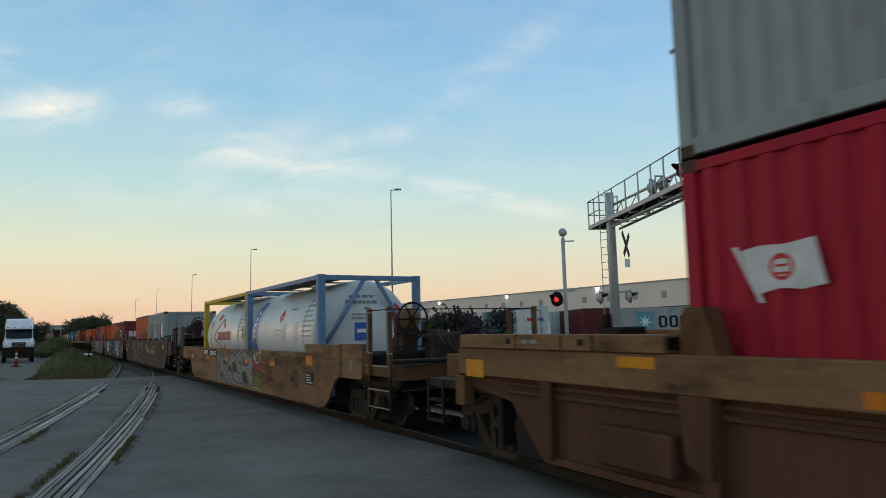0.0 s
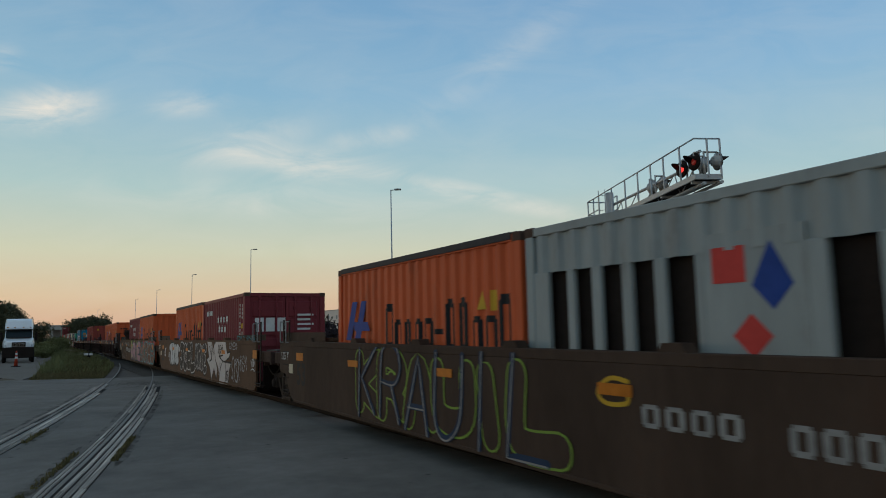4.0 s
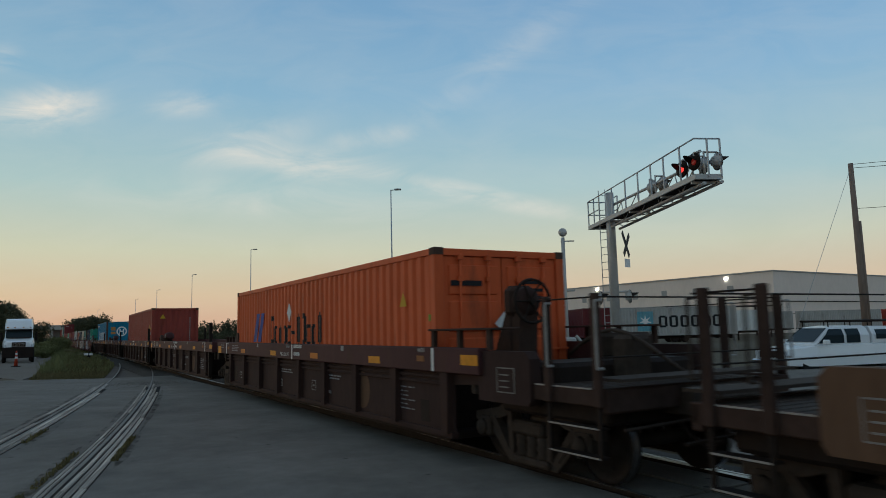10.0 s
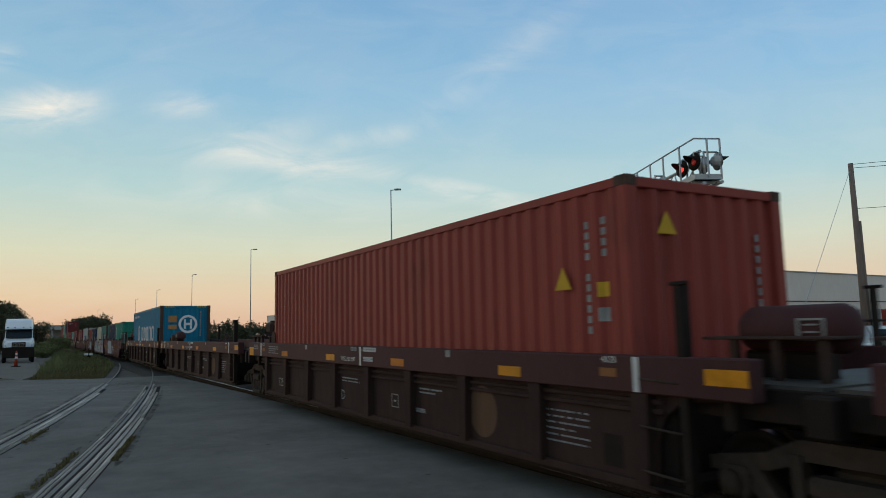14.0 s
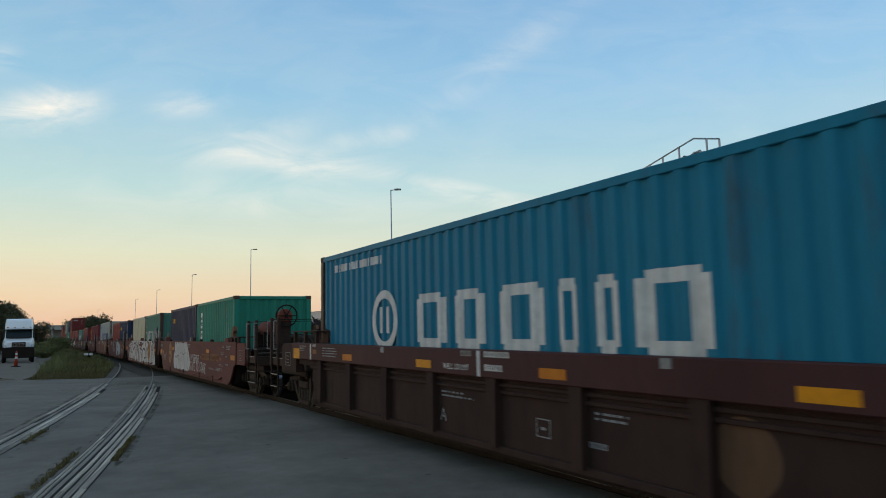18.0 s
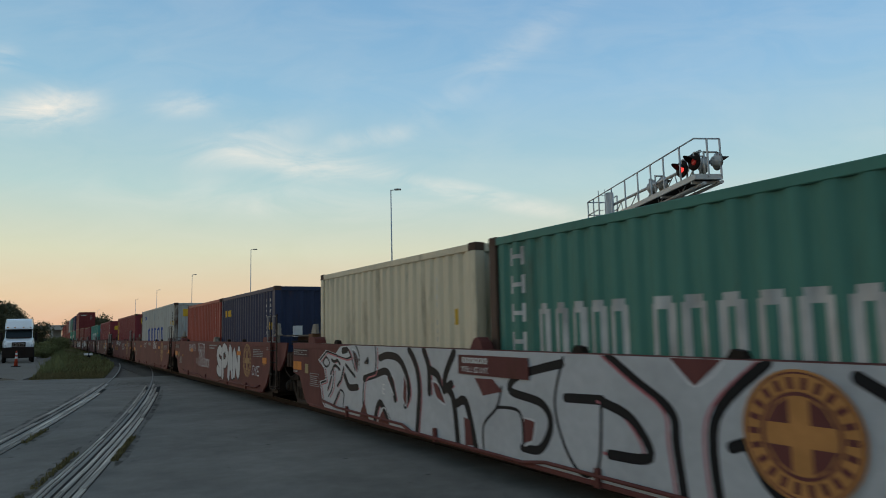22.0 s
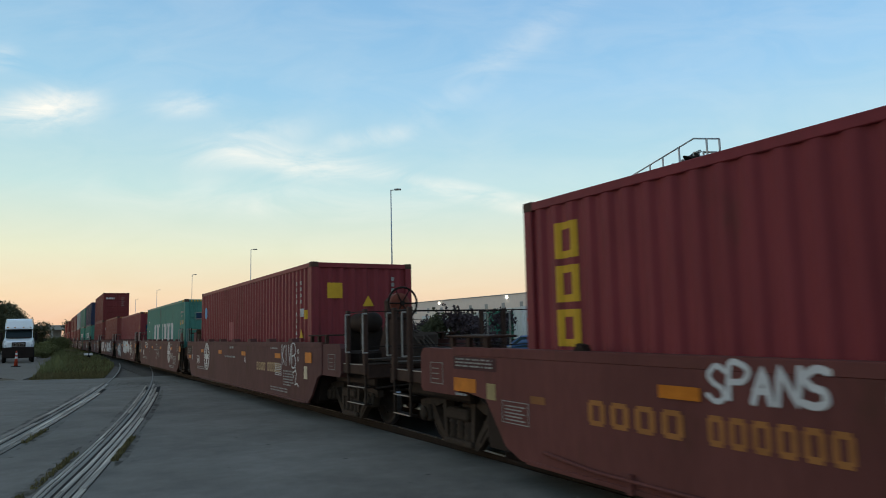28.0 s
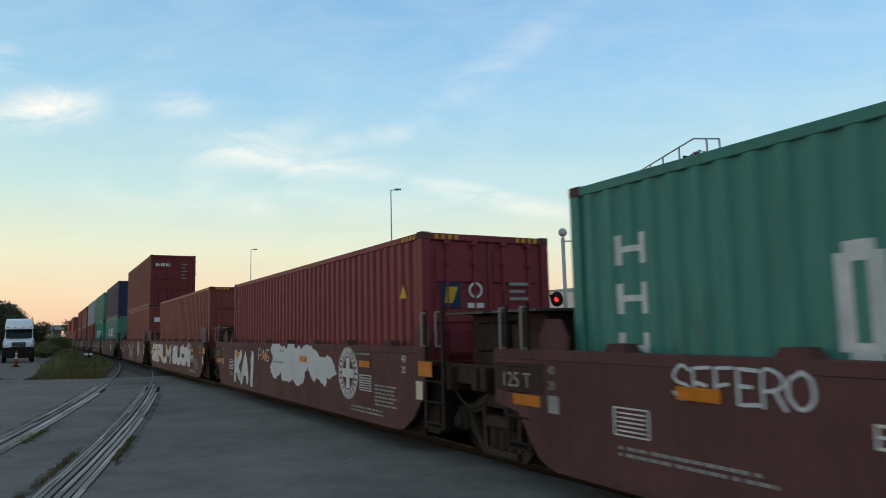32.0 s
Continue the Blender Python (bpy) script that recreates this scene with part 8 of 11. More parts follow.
def parked_car():
    x, y = 3.9, 32.5
    g = thing("car", "dark blue parked car behind the line", "car", m=pose(x, y, ground_z(x, y), 0, 0, 175))
    bm = bmesh.new()
    shell(bm, [(2.2, 0.75, 0.35, 0.7, 0.9), (2.0, 0.86, 0.3, 0.84, 0.92), (0.9, 0.9, 0.3, 0.98, 0.95), (-1.8, 0.9, 0.3, 1.02, 0.95), (-2.2, 0.84, 0.4, 0.95, 0.92)])
    part("body", bm, CAR_BLUE, g)
    bm = bmesh.new()
    shell(bm, [(1.2, 0.76, 0.96, 1.0, 0.9), (0.3, 0.74, 0.96, 1.55, 0.8), (-1.1, 0.74, 0.96, 1.58, 0.8), (-1.9, 0.76, 0.96, 1.05, 0.9)])
    part("cabin", bm, CAR_BLUE, g)
    for s in (-1, 1):
        bm = bmesh.new()
        bm.faces.new([bm.verts.new(p) for p in ((0.95, s * 0.765, 1.02), (-1.6, s * 0.765, 1.02), (-1.1, s * 0.66, 1.48), (0.35, s * 0.66, 1.48))])
        part("side_window", bm, GLASS, g)
        for xx in (1.4, -1.4):
            car_wheel(g, xx, s * 0.78, 0.33)
    bm = bmesh.new()
    bm.faces.new([bm.verts.new(p) for p in ((1.15, -0.66, 1.03), (1.15, 0.66, 1.03), (0.38, 0.58, 1.5), (0.38, -0.58, 1.5))])
    part("windshield", bm, GLASS, g)


def semi_truck(x, y, turn, label):
    """A tractor that faces +x."""
    g = thing("semi_truck", label, "truck", "parked trucks", m=pose(x, y, ROAD_Z, 0, 0, turn))
    bm = bmesh.new()
    shell(bm, [(1.9, 0.80, 1.25, 1.60, 0.92), (1.75, 0.98, 1.25, 1.75, 0.92), (0.4, 1.10, 1.25, 1.98, 0.94)])
    part("hood", bm, CAR_WHITE, g, "white sloped engine hood")
    bm = bmesh.new()
    shell(bm, [(0.55, 1.0, 1.2, 1.97, 0.98), (0.25, 0.98, 1.2, 2.75, 0.95), (-1.7, 1.0, 1.0, 2.8, 0.96)])
    part("cab", bm, CAR_WHITE, g)
    bm = bmesh.new()
    shell(bm, [(0.25, 0.97, 2.7, 2.78, 0.95), (-0.35, 0.98, 2.7, 3.42, 0.90), (-1.0, 1.0, 2.7, 3.58, 0.92), (-1.7, 1.0, 2.7, 3.6, 0.94)])
    part("roof_fairing", bm, CAR_WHITE, g, "white roof fairing")
    bm = bmesh.new()
    bm.faces.new([bm.verts.new(p) for p in ((0.56, -0.92, 1.98), (0.56, 0.92, 1.98), (0.31, 0.90, 2.60), (0.31, -0.90, 2.60))])
    part("windshield", bm, GLASS, g, "dark windshield")
    bm = bmesh.new()
    box(bm, 0.30, 0.62, -0.95, 0.95, 2.60, 2.70, 0.02)
    part("visor", bm, DARK, g)
    bm = bmesh.new()
    box(bm, 1.76, 1.93, -0.48, 0.48, 1.22, 1.64, 0.03)
    part("grille", bm, DARK, g, "dark grille")
    bm = bmesh.new()
    box(bm, 1.55, 2.12, -1.08, 1.08, 0.38, 1.24, 0.06)
    part("bumper", bm, DARK, g, "black bumper")
    bm = bmesh.new()
    box(bm, 0.50, 0.80, -0.86, 0.86, 1.97, 2.03, 0.01)
    part("cowl_vent", bm, DARK, g, "dark cowl under the windshield")
    for z in (1.30, 1.40, 1.50):
        bm = bmesh.new()
        box(bm, 1.92, 1.945, -0.44, 0.44, z, z + 0.025)
        part("grille_bar", bm, STEEL, g, "chrome bar")
    for s in (-1, 1):
        bm = bmesh.new()
        box(bm, 1.55, 1.86, s * 0.82 - 0.15, s * 0.82 + 0.15, 1.28, 1.46, 0.04)
        part("headlight", bm, HEADLIGHT, g)
        bm = bmesh.new()
        box(bm, 0.3, 0.45, s * 1.22 - 0.08, s * 1.22 + 0.08, 1.75, 2.45, 0.03)
        part("mirror", bm, DARK, g)
        car_wheel(g, 1.15, s * 1.0, 0.5)
        car_wheel(g, -2.6, s * 0.95, 0.5)
        car_wheel(g, -3.9, s * 0.95, 0.5)
        bm = bmesh.new()
        box(bm, -4.6, -1.6, s * 0.42 - 0.1, s * 0.42 + 0.1, 0.7, 0.95)
        part("frame_rail", bm, DARK, g)
    for y in (-0.8, -0.3, 0.3, 0.8):
        bm = bmesh.new()
        box(bm, 0.16, 0.3, y - 0.06, y + 0.06, 2.80, 2.88, 0.02)
        part("marker_lamp", bm, MARK_ORANGE, g)
    for s in (-0.35, 0.35):
        bm = bmesh.new()
        box(bm, -0.42, -0.22, s - 0.08, s + 0.08, 3.18, 3.28, 0.02)
        part("roof_horn", bm, DARK, g)


def trailer_box(x, y, turn):
    g = thing("box_trailer", "grey box trailer parked beside the truck", "trailer", m=pose(x, y, ROAD_Z, 0, 0, turn))
    bm = bmesh.new()
    box(bm, -6, 6, -1.28, 1.28, 1.1, 3.9, 0.03)
    part("box", bm, CONCRETE, g)
    bm = bmesh.new()
    box(bm, -5.5, 5.5, -0.5, 0.5, 0.8, 1.1)
    part("frame", bm, DARK, g)
    for ax in (-4.8, -3.5, 4.6):
        for s in (-1, 1):
            car_wheel(g, ax, s * 0.95, 0.5)


def cone():
    g = thing("traffic_cone", "tall orange traffic cone with white bands", "traffic cone", m=pose(-29.15, 46.95, ROAD_Z))
    bm = bmesh.new()
    box(bm, -0.22, 0.22, -0.22, 0.22, 0, 0.05, 0.01)
    part("base", bm, RUBBER, g)
    hot = mat("cone_orange", (0.42, 0.06, 0.03), 0.5)
    bm = bmesh.new()
    lathe(bm, [(0.05, 0.12), (1.05, 0.045), (1.08, 0.0)], 18, "z")
    part("cone_body", bm, hot, g)
    for z in (0.55, 0.80):
        bm = bmesh.new()
        r = lambda q: 0.12 - 0.075 * (q - 0.05) / 1.0 + 0.003
        lathe(bm, [(z, r(z)), (z + 0.13, r(z + 0.13))], 18, "z")
        part("band", bm, WHITE, g)


def overpass():
    g = thing("overpass", "far concrete road bridge over the line", "bridge", m=pose(-215, 352, 0))
    bm = bmesh.new()
    box(bm, -60, 45, -5, 5, 6.6, 8.2)
    part("deck", bm, CONCRETE, g)
    for x in (-50, -28, -6, 16, 38):
        bm = bmesh.new()
        box(bm, x - 0.8, x + 0.8, -4, 4, GROUND_Z, 6.6)
        part("pier", bm, CONCRETE, g)
    bm = bmesh.new()
    box(bm, -60, 45, -5.1, -4.9, 8.2, 9.0)
    part("parapet", bm, CONCRETE, g)


def switch_stand():
    p = spur(68, -2.6)
    g = thing("switch_stand", "low switch stand with a white target", "switch stand", m=pose(p.x, p.y, GROUND_Z))
    bm = bmesh.new()
    lathe(bm, [(0, 0.18), (0.3, 0.14), (0.35, 0.05), (1.0, 0.04)], 10, "z")
    part("stand", bm, DARK, g)
    bm = bmesh.new()
    box(bm, -0.45, 0.35, -0.02, 0.02, 0.35, 0.55, 0.01)
    part("target", bm, WHITE, g, "white target plate")


pickup()
parked_car()
semi_truck(-35.25, 57.0, -58, "white semi truck tractor facing the road")
trailer_box(-42.6, 62.5, -58)
cone()
overpass()
switch_stand()
bm = bmesh.new()
slab(bm, [(-19.0, 31.0), (-21.4, 36.5), (-25.9, 45), (-32.9, 58), (-42.9, 76), (-59, 104), (-120, 100), (-140, 34.5), (-22, 34)], GROUND_Z - 0.2, ROAD_Z - 0.004)
structure("pavement", bm, mat("pale_asphalt", (0.158, 0.137, 0.115), 0.88, 0, 0.3, 40, 0.4, 0.3, 0.7, 0.4), "paler worn lot where the trucks park", "pavement")


# ---- the train ----
ORANGE = paint("orange_container", (0.58, 0.107, 0.036))
MAROON = paint("maroon_container", (0.195, 0.036, 0.042))
RED = paint("red_brown_container", (0.28, 0.055, 0.041))
BRIGHT_RED = paint("bright_red_container", (0.38, 0.018, 0.035))
GREY = paint("grey_container", (0.30, 0.32, 0.31))
BLUE = paint("sea_blue_container", (0.014, 0.175, 0.275))
NAVY = paint("navy_container", (0.030, 0.039, 0.074))
GREEN = paint("green_container", (0.028, 0.215, 0.150))
DULL_GREEN = paint("dull_green_container", (0.075, 0.195, 0.150))
BEIGE = paint("beige_container", (0.60, 0.51, 0.36))
RED_DULL = paint("dull_red_container", (0.20, 0.050, 0.043))
DEEP_RED = paint("deep_red_container", (0.165, 0.034, 0.034))
PINK_PATCH = paint("pinkish_patch", (0.30, 0.085, 0.090))
TARP = mat("tarpaulin", (0.035, 0.035, 0.04), 0.6, 0, 0.2, 6, 0.4, 1, 0.6, 0.4)
RUSTY_POST = paint("rusty_post", (0.075, 0.047, 0.036))
BROWN_CAR = mat("oxide_brown_car", (0.112, 0.051, 0.047), 0.75, 0, 0.22, 9, 0.5, 0.9, 0.45, 0.15, (1, 1, 0.4), rust=0.6)
LEAD_CAR = mat("rusty_brown_car", (0.105, 0.050, 0.030), 0.78, 0, 0.25, 9, 0.6, 0.8, 0.4, 0.15, (1, 1, 0.4), rust=0.6)
WINE_SILL = mat("wine_red_sill", (0.068, 0.028, 0.028), 0.65, 0, 0.18, 9, 0.4, 0.9, 0.5, 0.1, (1, 1, 0.4), rust=0.6)
DARK_CAR = mat("grimy_brown_car", (0.046, 0.026, 0.022), 0.8, 0, 0.25, 9, 0.5, 0.9, 0.5, 0.15, (1, 1, 0.4), rust=0.6)
OXIDE_CAR = mat("red_oxide_car", (0.135, 0.047, 0.041), 0.72, 0, 0.2, 9, 0.45, 0.9, 0.5, 0.12, (1, 1, 0.4), rust=0.6)
YELLOW_CAR = mat("faded_yellow_car", (0.225, 0.122, 0.060), 0.78, 0, 0.28, 7, 0.65, 0.7, 0.42, 0.2, (0.5, 1, 1.6), rust=0.9, rust_at=0.50)
BUFF_CAR = mat("dirty_buff_car", (0.118, 0.066, 0.040), 0.78, 0, 0.25, 9, 0.6, 0.8, 0.45, 0.15, (1, 1, 0.4), rust=0.6)

BUFF_DARK = mat("dark_buff_car", (0.066, 0.042, 0.030), 0.78, 0, 0.25, 9, 0.6, 0.8, 0.45, 0.15, (1, 1, 0.4), rust=0.6)
STREAKED = mat("rust_streaked_post", (0.34, 0.31, 0.26), 0.75, 0, 0.3, 9, 0.5, 1.5, 0.5, 0.1, (1.6, 1.6, 0.5), rust=1.0, rust_at=0.40)
SEA_GREEN = paint("sea_green_container", (0.072, 0.215, 0.172))
BLOTCHED = mat("blotched_grey_container", (0.40, 0.39, 0.355), 0.6, 0, 0.14, 7, 0.45, 0.9, 0.6, 0.06, (1.6, 1.6, 0.3), rust=0.85, rust_at=0.585)

# car label, paint, half length, style, middle, front end, rear end, trucks, truck place
UNITS = [
    ("lead", LEAD_CAR, 9.75, "ribbed", -4.6, "joint", "low", (False, True), 9.25),
    ("tank", YELLOW_CAR, 7.9, "smooth", 17.35, "coupler", "coupler", (True, True), 7.92),
    ("buff", BUFF_DARK, 9.15, "smooth", 39.35, "coupler", "joint", (True, True), 9.87),
    ("buff", BUFF_CAR, 9.15, "smooth", 59.1, "joint", "joint", (False, False), 9.87),
    ("buff", BUFF_CAR, 9.15, "smooth", 78.75, "joint", "coupler", (True, True), 9.87),
]
for k, s in enumerate((100.65, 116.5, 132.40, 148.55, 164.38)):
    UNITS.append(("dark", DARK_CAR, 7.5, "ribbed", s, "coupler" if k == 0 else "joint", "coupler" if k == 4 else "joint", (True, k == 4), 7.92))
for k, s in enumerate((184.6, 200.4, 216.2, 231.9, 247.85)):
    UNITS.append(("oxide", OXIDE_CAR, 7.4, "smooth", s, "coupler" if k == 0 else "joint", "coupler" if k == 4 else "joint", (True, k == 4), 7.92))
for k, s in enumerate((267.7, 283.4, 299.2, 315.1, 331.6)):
    UNITS.append(("brown", BROWN_CAR, 7.4, "smooth", s, "coupler" if k == 0 else "joint", "coupler" if k == 4 else "joint", (True, k == 4), 7.92))
for j in range(2):
    for k in range(5):
        s = 351.4 + 15.82 * k + j * 83.2
        UNITS.append(("brown", BROWN_CAR, 7.4, "smooth", s, "coupler" if k == 0 else "joint", "coupler" if k == 4 else "joint", (True, k == 4), 7.92))
CAR_LABEL = {
    "lead": "faded yellow ribbed well car with rust and grime", "tank": "faded yellow smooth-sided well car with painted scrawls",
    "buff": "dirty buff well car covered in spray painting", "dark": "grimy dark brown ribbed well car with yellow reflectors",
    "oxide": "red oxide smooth-sided well car with spray painting", "brown": "dark brown smooth-sided well car with a round emblem"}
CARS, FLOORS = [], []
for kind, pm, half, style, s, fr, re, tr, tx in UNITS:
    LIFT = {"dark": 0.335, "tank": 0.305, "lead": 0.255, "buff": 0.295, "oxide": 0.28}.get(kind, 0.31 if s < 310 else 0.50)
    FLOORS.append(LIFT)
    CARS.append(well_car(CAR_LABEL[kind], pm, half, style, s, fr, re, tr, tx, {"dark": WINE_SILL, "lead": YELLOW_CAR}.get(kind), kind in ("tank", "buff"), LIFT - 0.004))

Y_RIB, Y_SHEET = -1.5225, -1.402


def reflectors(car, spots, z, y, big=(), big_paint=None):
    for k, x in enumerate(spots):
        flat("reflector", car, x - 0.22, x + 0.22, z - 0.055, z + 0.055, REFLEX if k % 2 and not big_paint else REFLEX_ORANGE, y)
    for x in big:
        flat("reflector", car, x - 0.20, x + 0.20, z - 0.105, z + 0.105, big_paint or REFLEX, y)


def coat(parent, name, material, shapes, y, width=0.0, label="", car=None, closed=False, sharp=False):
    """One coat of sprayed paint: filled shapes, or smooth lines of one width."""
    bm = bmesh.new()
    for k, pts in enumerate(shapes):
        if width:
            pts = pts + pts[:1] if closed else pts
            runs = list(zip(pts, pts[1:])) if sharp else [[(p.x, p.y) for p in curve([Vector(p) for p in pts], 6)]]
            for j, run_ in enumerate(runs):
                brush(bm, run_, width, -0.0006 * (k % 4) - 0.0001 * j, 0.25, 1.466)
        else:
            bm.faces.new([bm.verts.new((x, -0.0003 * k, z)) for x, z in pts])
    ob = part(name, bm, material, parent, label, pose(0, y, 0) if car else None)
    ob["kind"] = "stuff"
    return ob


def long_mural(car):
    """Pale silver letters along a whole car, with black shading, pink second lines and bare red gaps."""
    field = [(-5.70, 1.14), (-5.28, 1.32), (-4.85, 1.28), (-4.55, 1.44), (-3.9, 1.464), (6.06, 1.464), (6.22, 1.36), (6.24, 0.97), (6.66, 0.50), (6.50, 0.30), (5.9, 0.26), (-5.30, 0.26), (-5.48, 0.40), (-5.62, 0.72), (-5.30, 0.78), (-5.38, 1.0)]
    m = coat(car, "spray_painting", PALE_SPRAY, [field], -1.4870, 0, "long silver mural of bent letters shaded in black", True)
    y = -0.0012
    heavy = [[(-2.82, 1.28), (-2.50, 1.33), (-2.12, 1.28), (-1.88, 1.07), (-1.80, 0.81), (-1.93, 0.62)], [(-3.46, 0.92), (-3.04, 1.00), (-2.60, 1.08), (-2.40, 0.95), (-2.27, 0.68)], [(-3.04, 0.30), (-2.84, 0.58), (-2.52, 0.36)],
             [(-1.78, 1.43), (-1.57, 1.23), (-1.47, 0.88), (-1.56, 0.30)], [(-1.32, 1.44), (-1.18, 1.20), (-1.17, 0.86)], [(-1.13, 1.17), (-0.92, 1.10), (-0.81, 0.92), (-0.56, 1.01)], [(-4.34, 0.92), (-4.14, 0.74), (-3.76, 0.76)],
             [(-0.48, 1.42), (-0.74, 1.04), (-0.52, 0.83), (-0.42, 0.30)], [(-0.42, 0.78), (-0.20, 0.80), (0.0, 0.30)],
             [(-4.44, 1.36), (-4.24, 1.38)]]
    solid = [[(1.70, 1.36), (0.95, 1.20), (0.78, 1.02), (1.34, 0.93), (1.49, 0.72), (1.30, 0.45), (0.98, 0.42)], [(2.38, 1.46), (2.74, 1.24), (3.12, 1.01), (3.16, 0.73), (3.22, 0.27)], [(4.05, 1.46), (3.56, 0.99), (3.57, 0.27)],
             [(2.30, 1.02), (2.66, 0.90), (2.86, 0.60), (2.36, 0.55)], [(1.75, 1.02), (2.28, 1.04)], [(5.28, 1.46), (5.58, 1.20), (5.73, 0.92), (6.00, 0.60)], [(5.46, 1.44), (5.86, 1.38), (6.19, 1.05)], [(5.14, 1.16), (5.23, 0.83), (5.44, 0.30)],
             [(4.70, 1.38), (5.08, 1.16)], [(3.86, 0.80), (4.04, 0.54), (4.40, 0.44)], [(3.70, 0.80), (4.08, 0.94)]]
    thin = [[(-4.72, 1.26), (-4.28, 1.22), (-4.04, 1.27)], [(-4.46, 1.34), (-4.22, 1.40), (-4.04, 1.26), (-3.86, 1.05)], [(-4.90, 1.0), (-4.97, 0.68), (-5.18, 0.50)],
            [(-2.99, 1.45), (-2.97, 1.29), (-3.04, 1.04), (-3.44, 0.92), (-3.53, 0.50)], [(-3.81, 1.45), (-3.67, 1.28), (-3.72, 1.03)], [(-5.50, 1.12), (-5.30, 1.22), (-5.12, 1.12), (-5.30, 1.04), (-5.50, 1.12)], [(1.73, 1.42), (1.57, 0.95), (1.71, 0.53), (1.96, 0.30), (2.20, 0.43), (2.27, 1.0)],
            [(0.48, 0.81), (0.94, 0.80), (1.0, 0.46)], [(0.18, 0.30), (0.20, 0.58), (0.49, 0.81), (0.60, 1.05)], [(6.10, 1.45), (6.22, 1.36), (6.24, 0.97), (6.66, 0.50)], [(5.57, 0.92), (5.78, 0.30)], [(4.98, 0.70), (5.03, 0.32)], [(-4.58, 0.66), (-4.40, 0.60), (-4.46, 0.30)]]
    slim = [[(-5.06, 0.92), (-4.86, 1.08), (-4.60, 1.02)], [(-4.30, 1.12), (-4.08, 1.02), (-3.88, 0.94)], [(-4.62, 0.62), (-4.90, 0.36)], [(-5.0, 1.18), (-4.86, 1.15), (-4.72, 1.18), (-4.58, 1.12)], [(-5.22, 0.62), (-5.02, 0.86)], [(-4.72, 0.72), (-4.52, 0.86), (-4.40, 1.06)]]
    gaps = [[(-3.98, 1.40), (-3.84, 1.36), (-3.69, 1.20), (-3.78, 0.99), (-3.92, 1.18)], [(-2.57, 1.0), (-2.40, 1.03), (-2.28, 0.95), (-2.23, 0.66), (-2.36, 0.78)], [(-1.08, 1.02), (-0.90, 0.98), (-0.72, 0.74), (-0.97, 0.81)], [(-2.94, 0.27), (-2.68, 0.52), (-2.47, 0.27)],
            [(-3.68, 0.27), (-3.48, 0.57), (-3.28, 0.27)], [(3.13, 1.462), (3.38, 1.24), (3.66, 1.462)], [(-1.95, 1.06), (-1.87, 0.9), (-1.90, 0.62), (-2.0, 0.72)], [(1.02, 0.74), (1.22, 0.72), (1.16, 0.52), (0.98, 0.46)], [(0.02, 1.12), (0.42, 1.13), (0.62, 1.0), (0.20, 0.92)], [(-0.26, 0.62), (-0.12, 0.60), (-0.06, 0.30), (-0.24, 0.28)]]
    coat(m, "pink_line", ROSE_SPRAY, [[(a + 0.075, b - 0.02) for a, b in q] for q in heavy[:7] + thin[:4]] + [[(a - 0.085, b) for a, b in q] for q in solid[1:4]], y, 0.028)
    coat(m, "black_shading", BLACK_SPRAY, heavy, y - 0.0035, 0.115)
    coat(m, "black_shading", BLACK_SPRAY, solid, y - 0.0060, 0.095)
    coat(m, "black_line", BLACK_SPRAY, thin, y - 0.0085, 0.038)
    coat(m, "black_line", BLACK_SPRAY, slim, y - 0.0040, 0.055)
    coat(m, "pink_line", ROSE_SPRAY, [[(a + 0.05, b - 0.02) for a, b in q] for q in slim], y - 0.0075, 0.02)
    spikes = [(-4.72, 1.27), (-5.28, 1.33), (-5.70, 1.14), (-5.38, 1.0), (-5.30, 0.78), (-5.62, 0.72), (-5.46, 0.34), (-5.32, 0.26)]
    coat(m, "black_line", BLACK_SPRAY, [spikes], y - 0.0088, 0.040, sharp=True)
    coat(m, "white_line", CHALK, [[(a - 0.03, b + 0.015) for a, b in spikes]], y - 0.0092, 0.026, sharp=True)
    coat(m, "pink_line", ROSE_SPRAY, [[(a + 0.07, b - 0.03) for a, b in spikes]], y - 0.0080, 0.026, sharp=True)
    coat(m, "bare_gap", OXIDE_CAR, gaps, y - 0.0100)
    coat(m, "gap_line", CHALK, gaps[:4] + gaps[5:8], y - 0.0135, 0.022, closed=True)
    bm = bmesh.new()
    for k in range(5):
        box(bm, -3.44 + 0.03 * k, -3.27, -0.001, 0.001, 1.17 + 0.022 * k, 1.19 + 0.022 * k)
    part("black_line", bm, BLACK_SPRAY, m, m=pose(0, y - 0.009, 0))["kind"] = "stuff"
    stencil(car, 5.16, 6.15, 1.14, 5, OXIDE_CAR, -1.5045, 0.016, 0.026, 77)


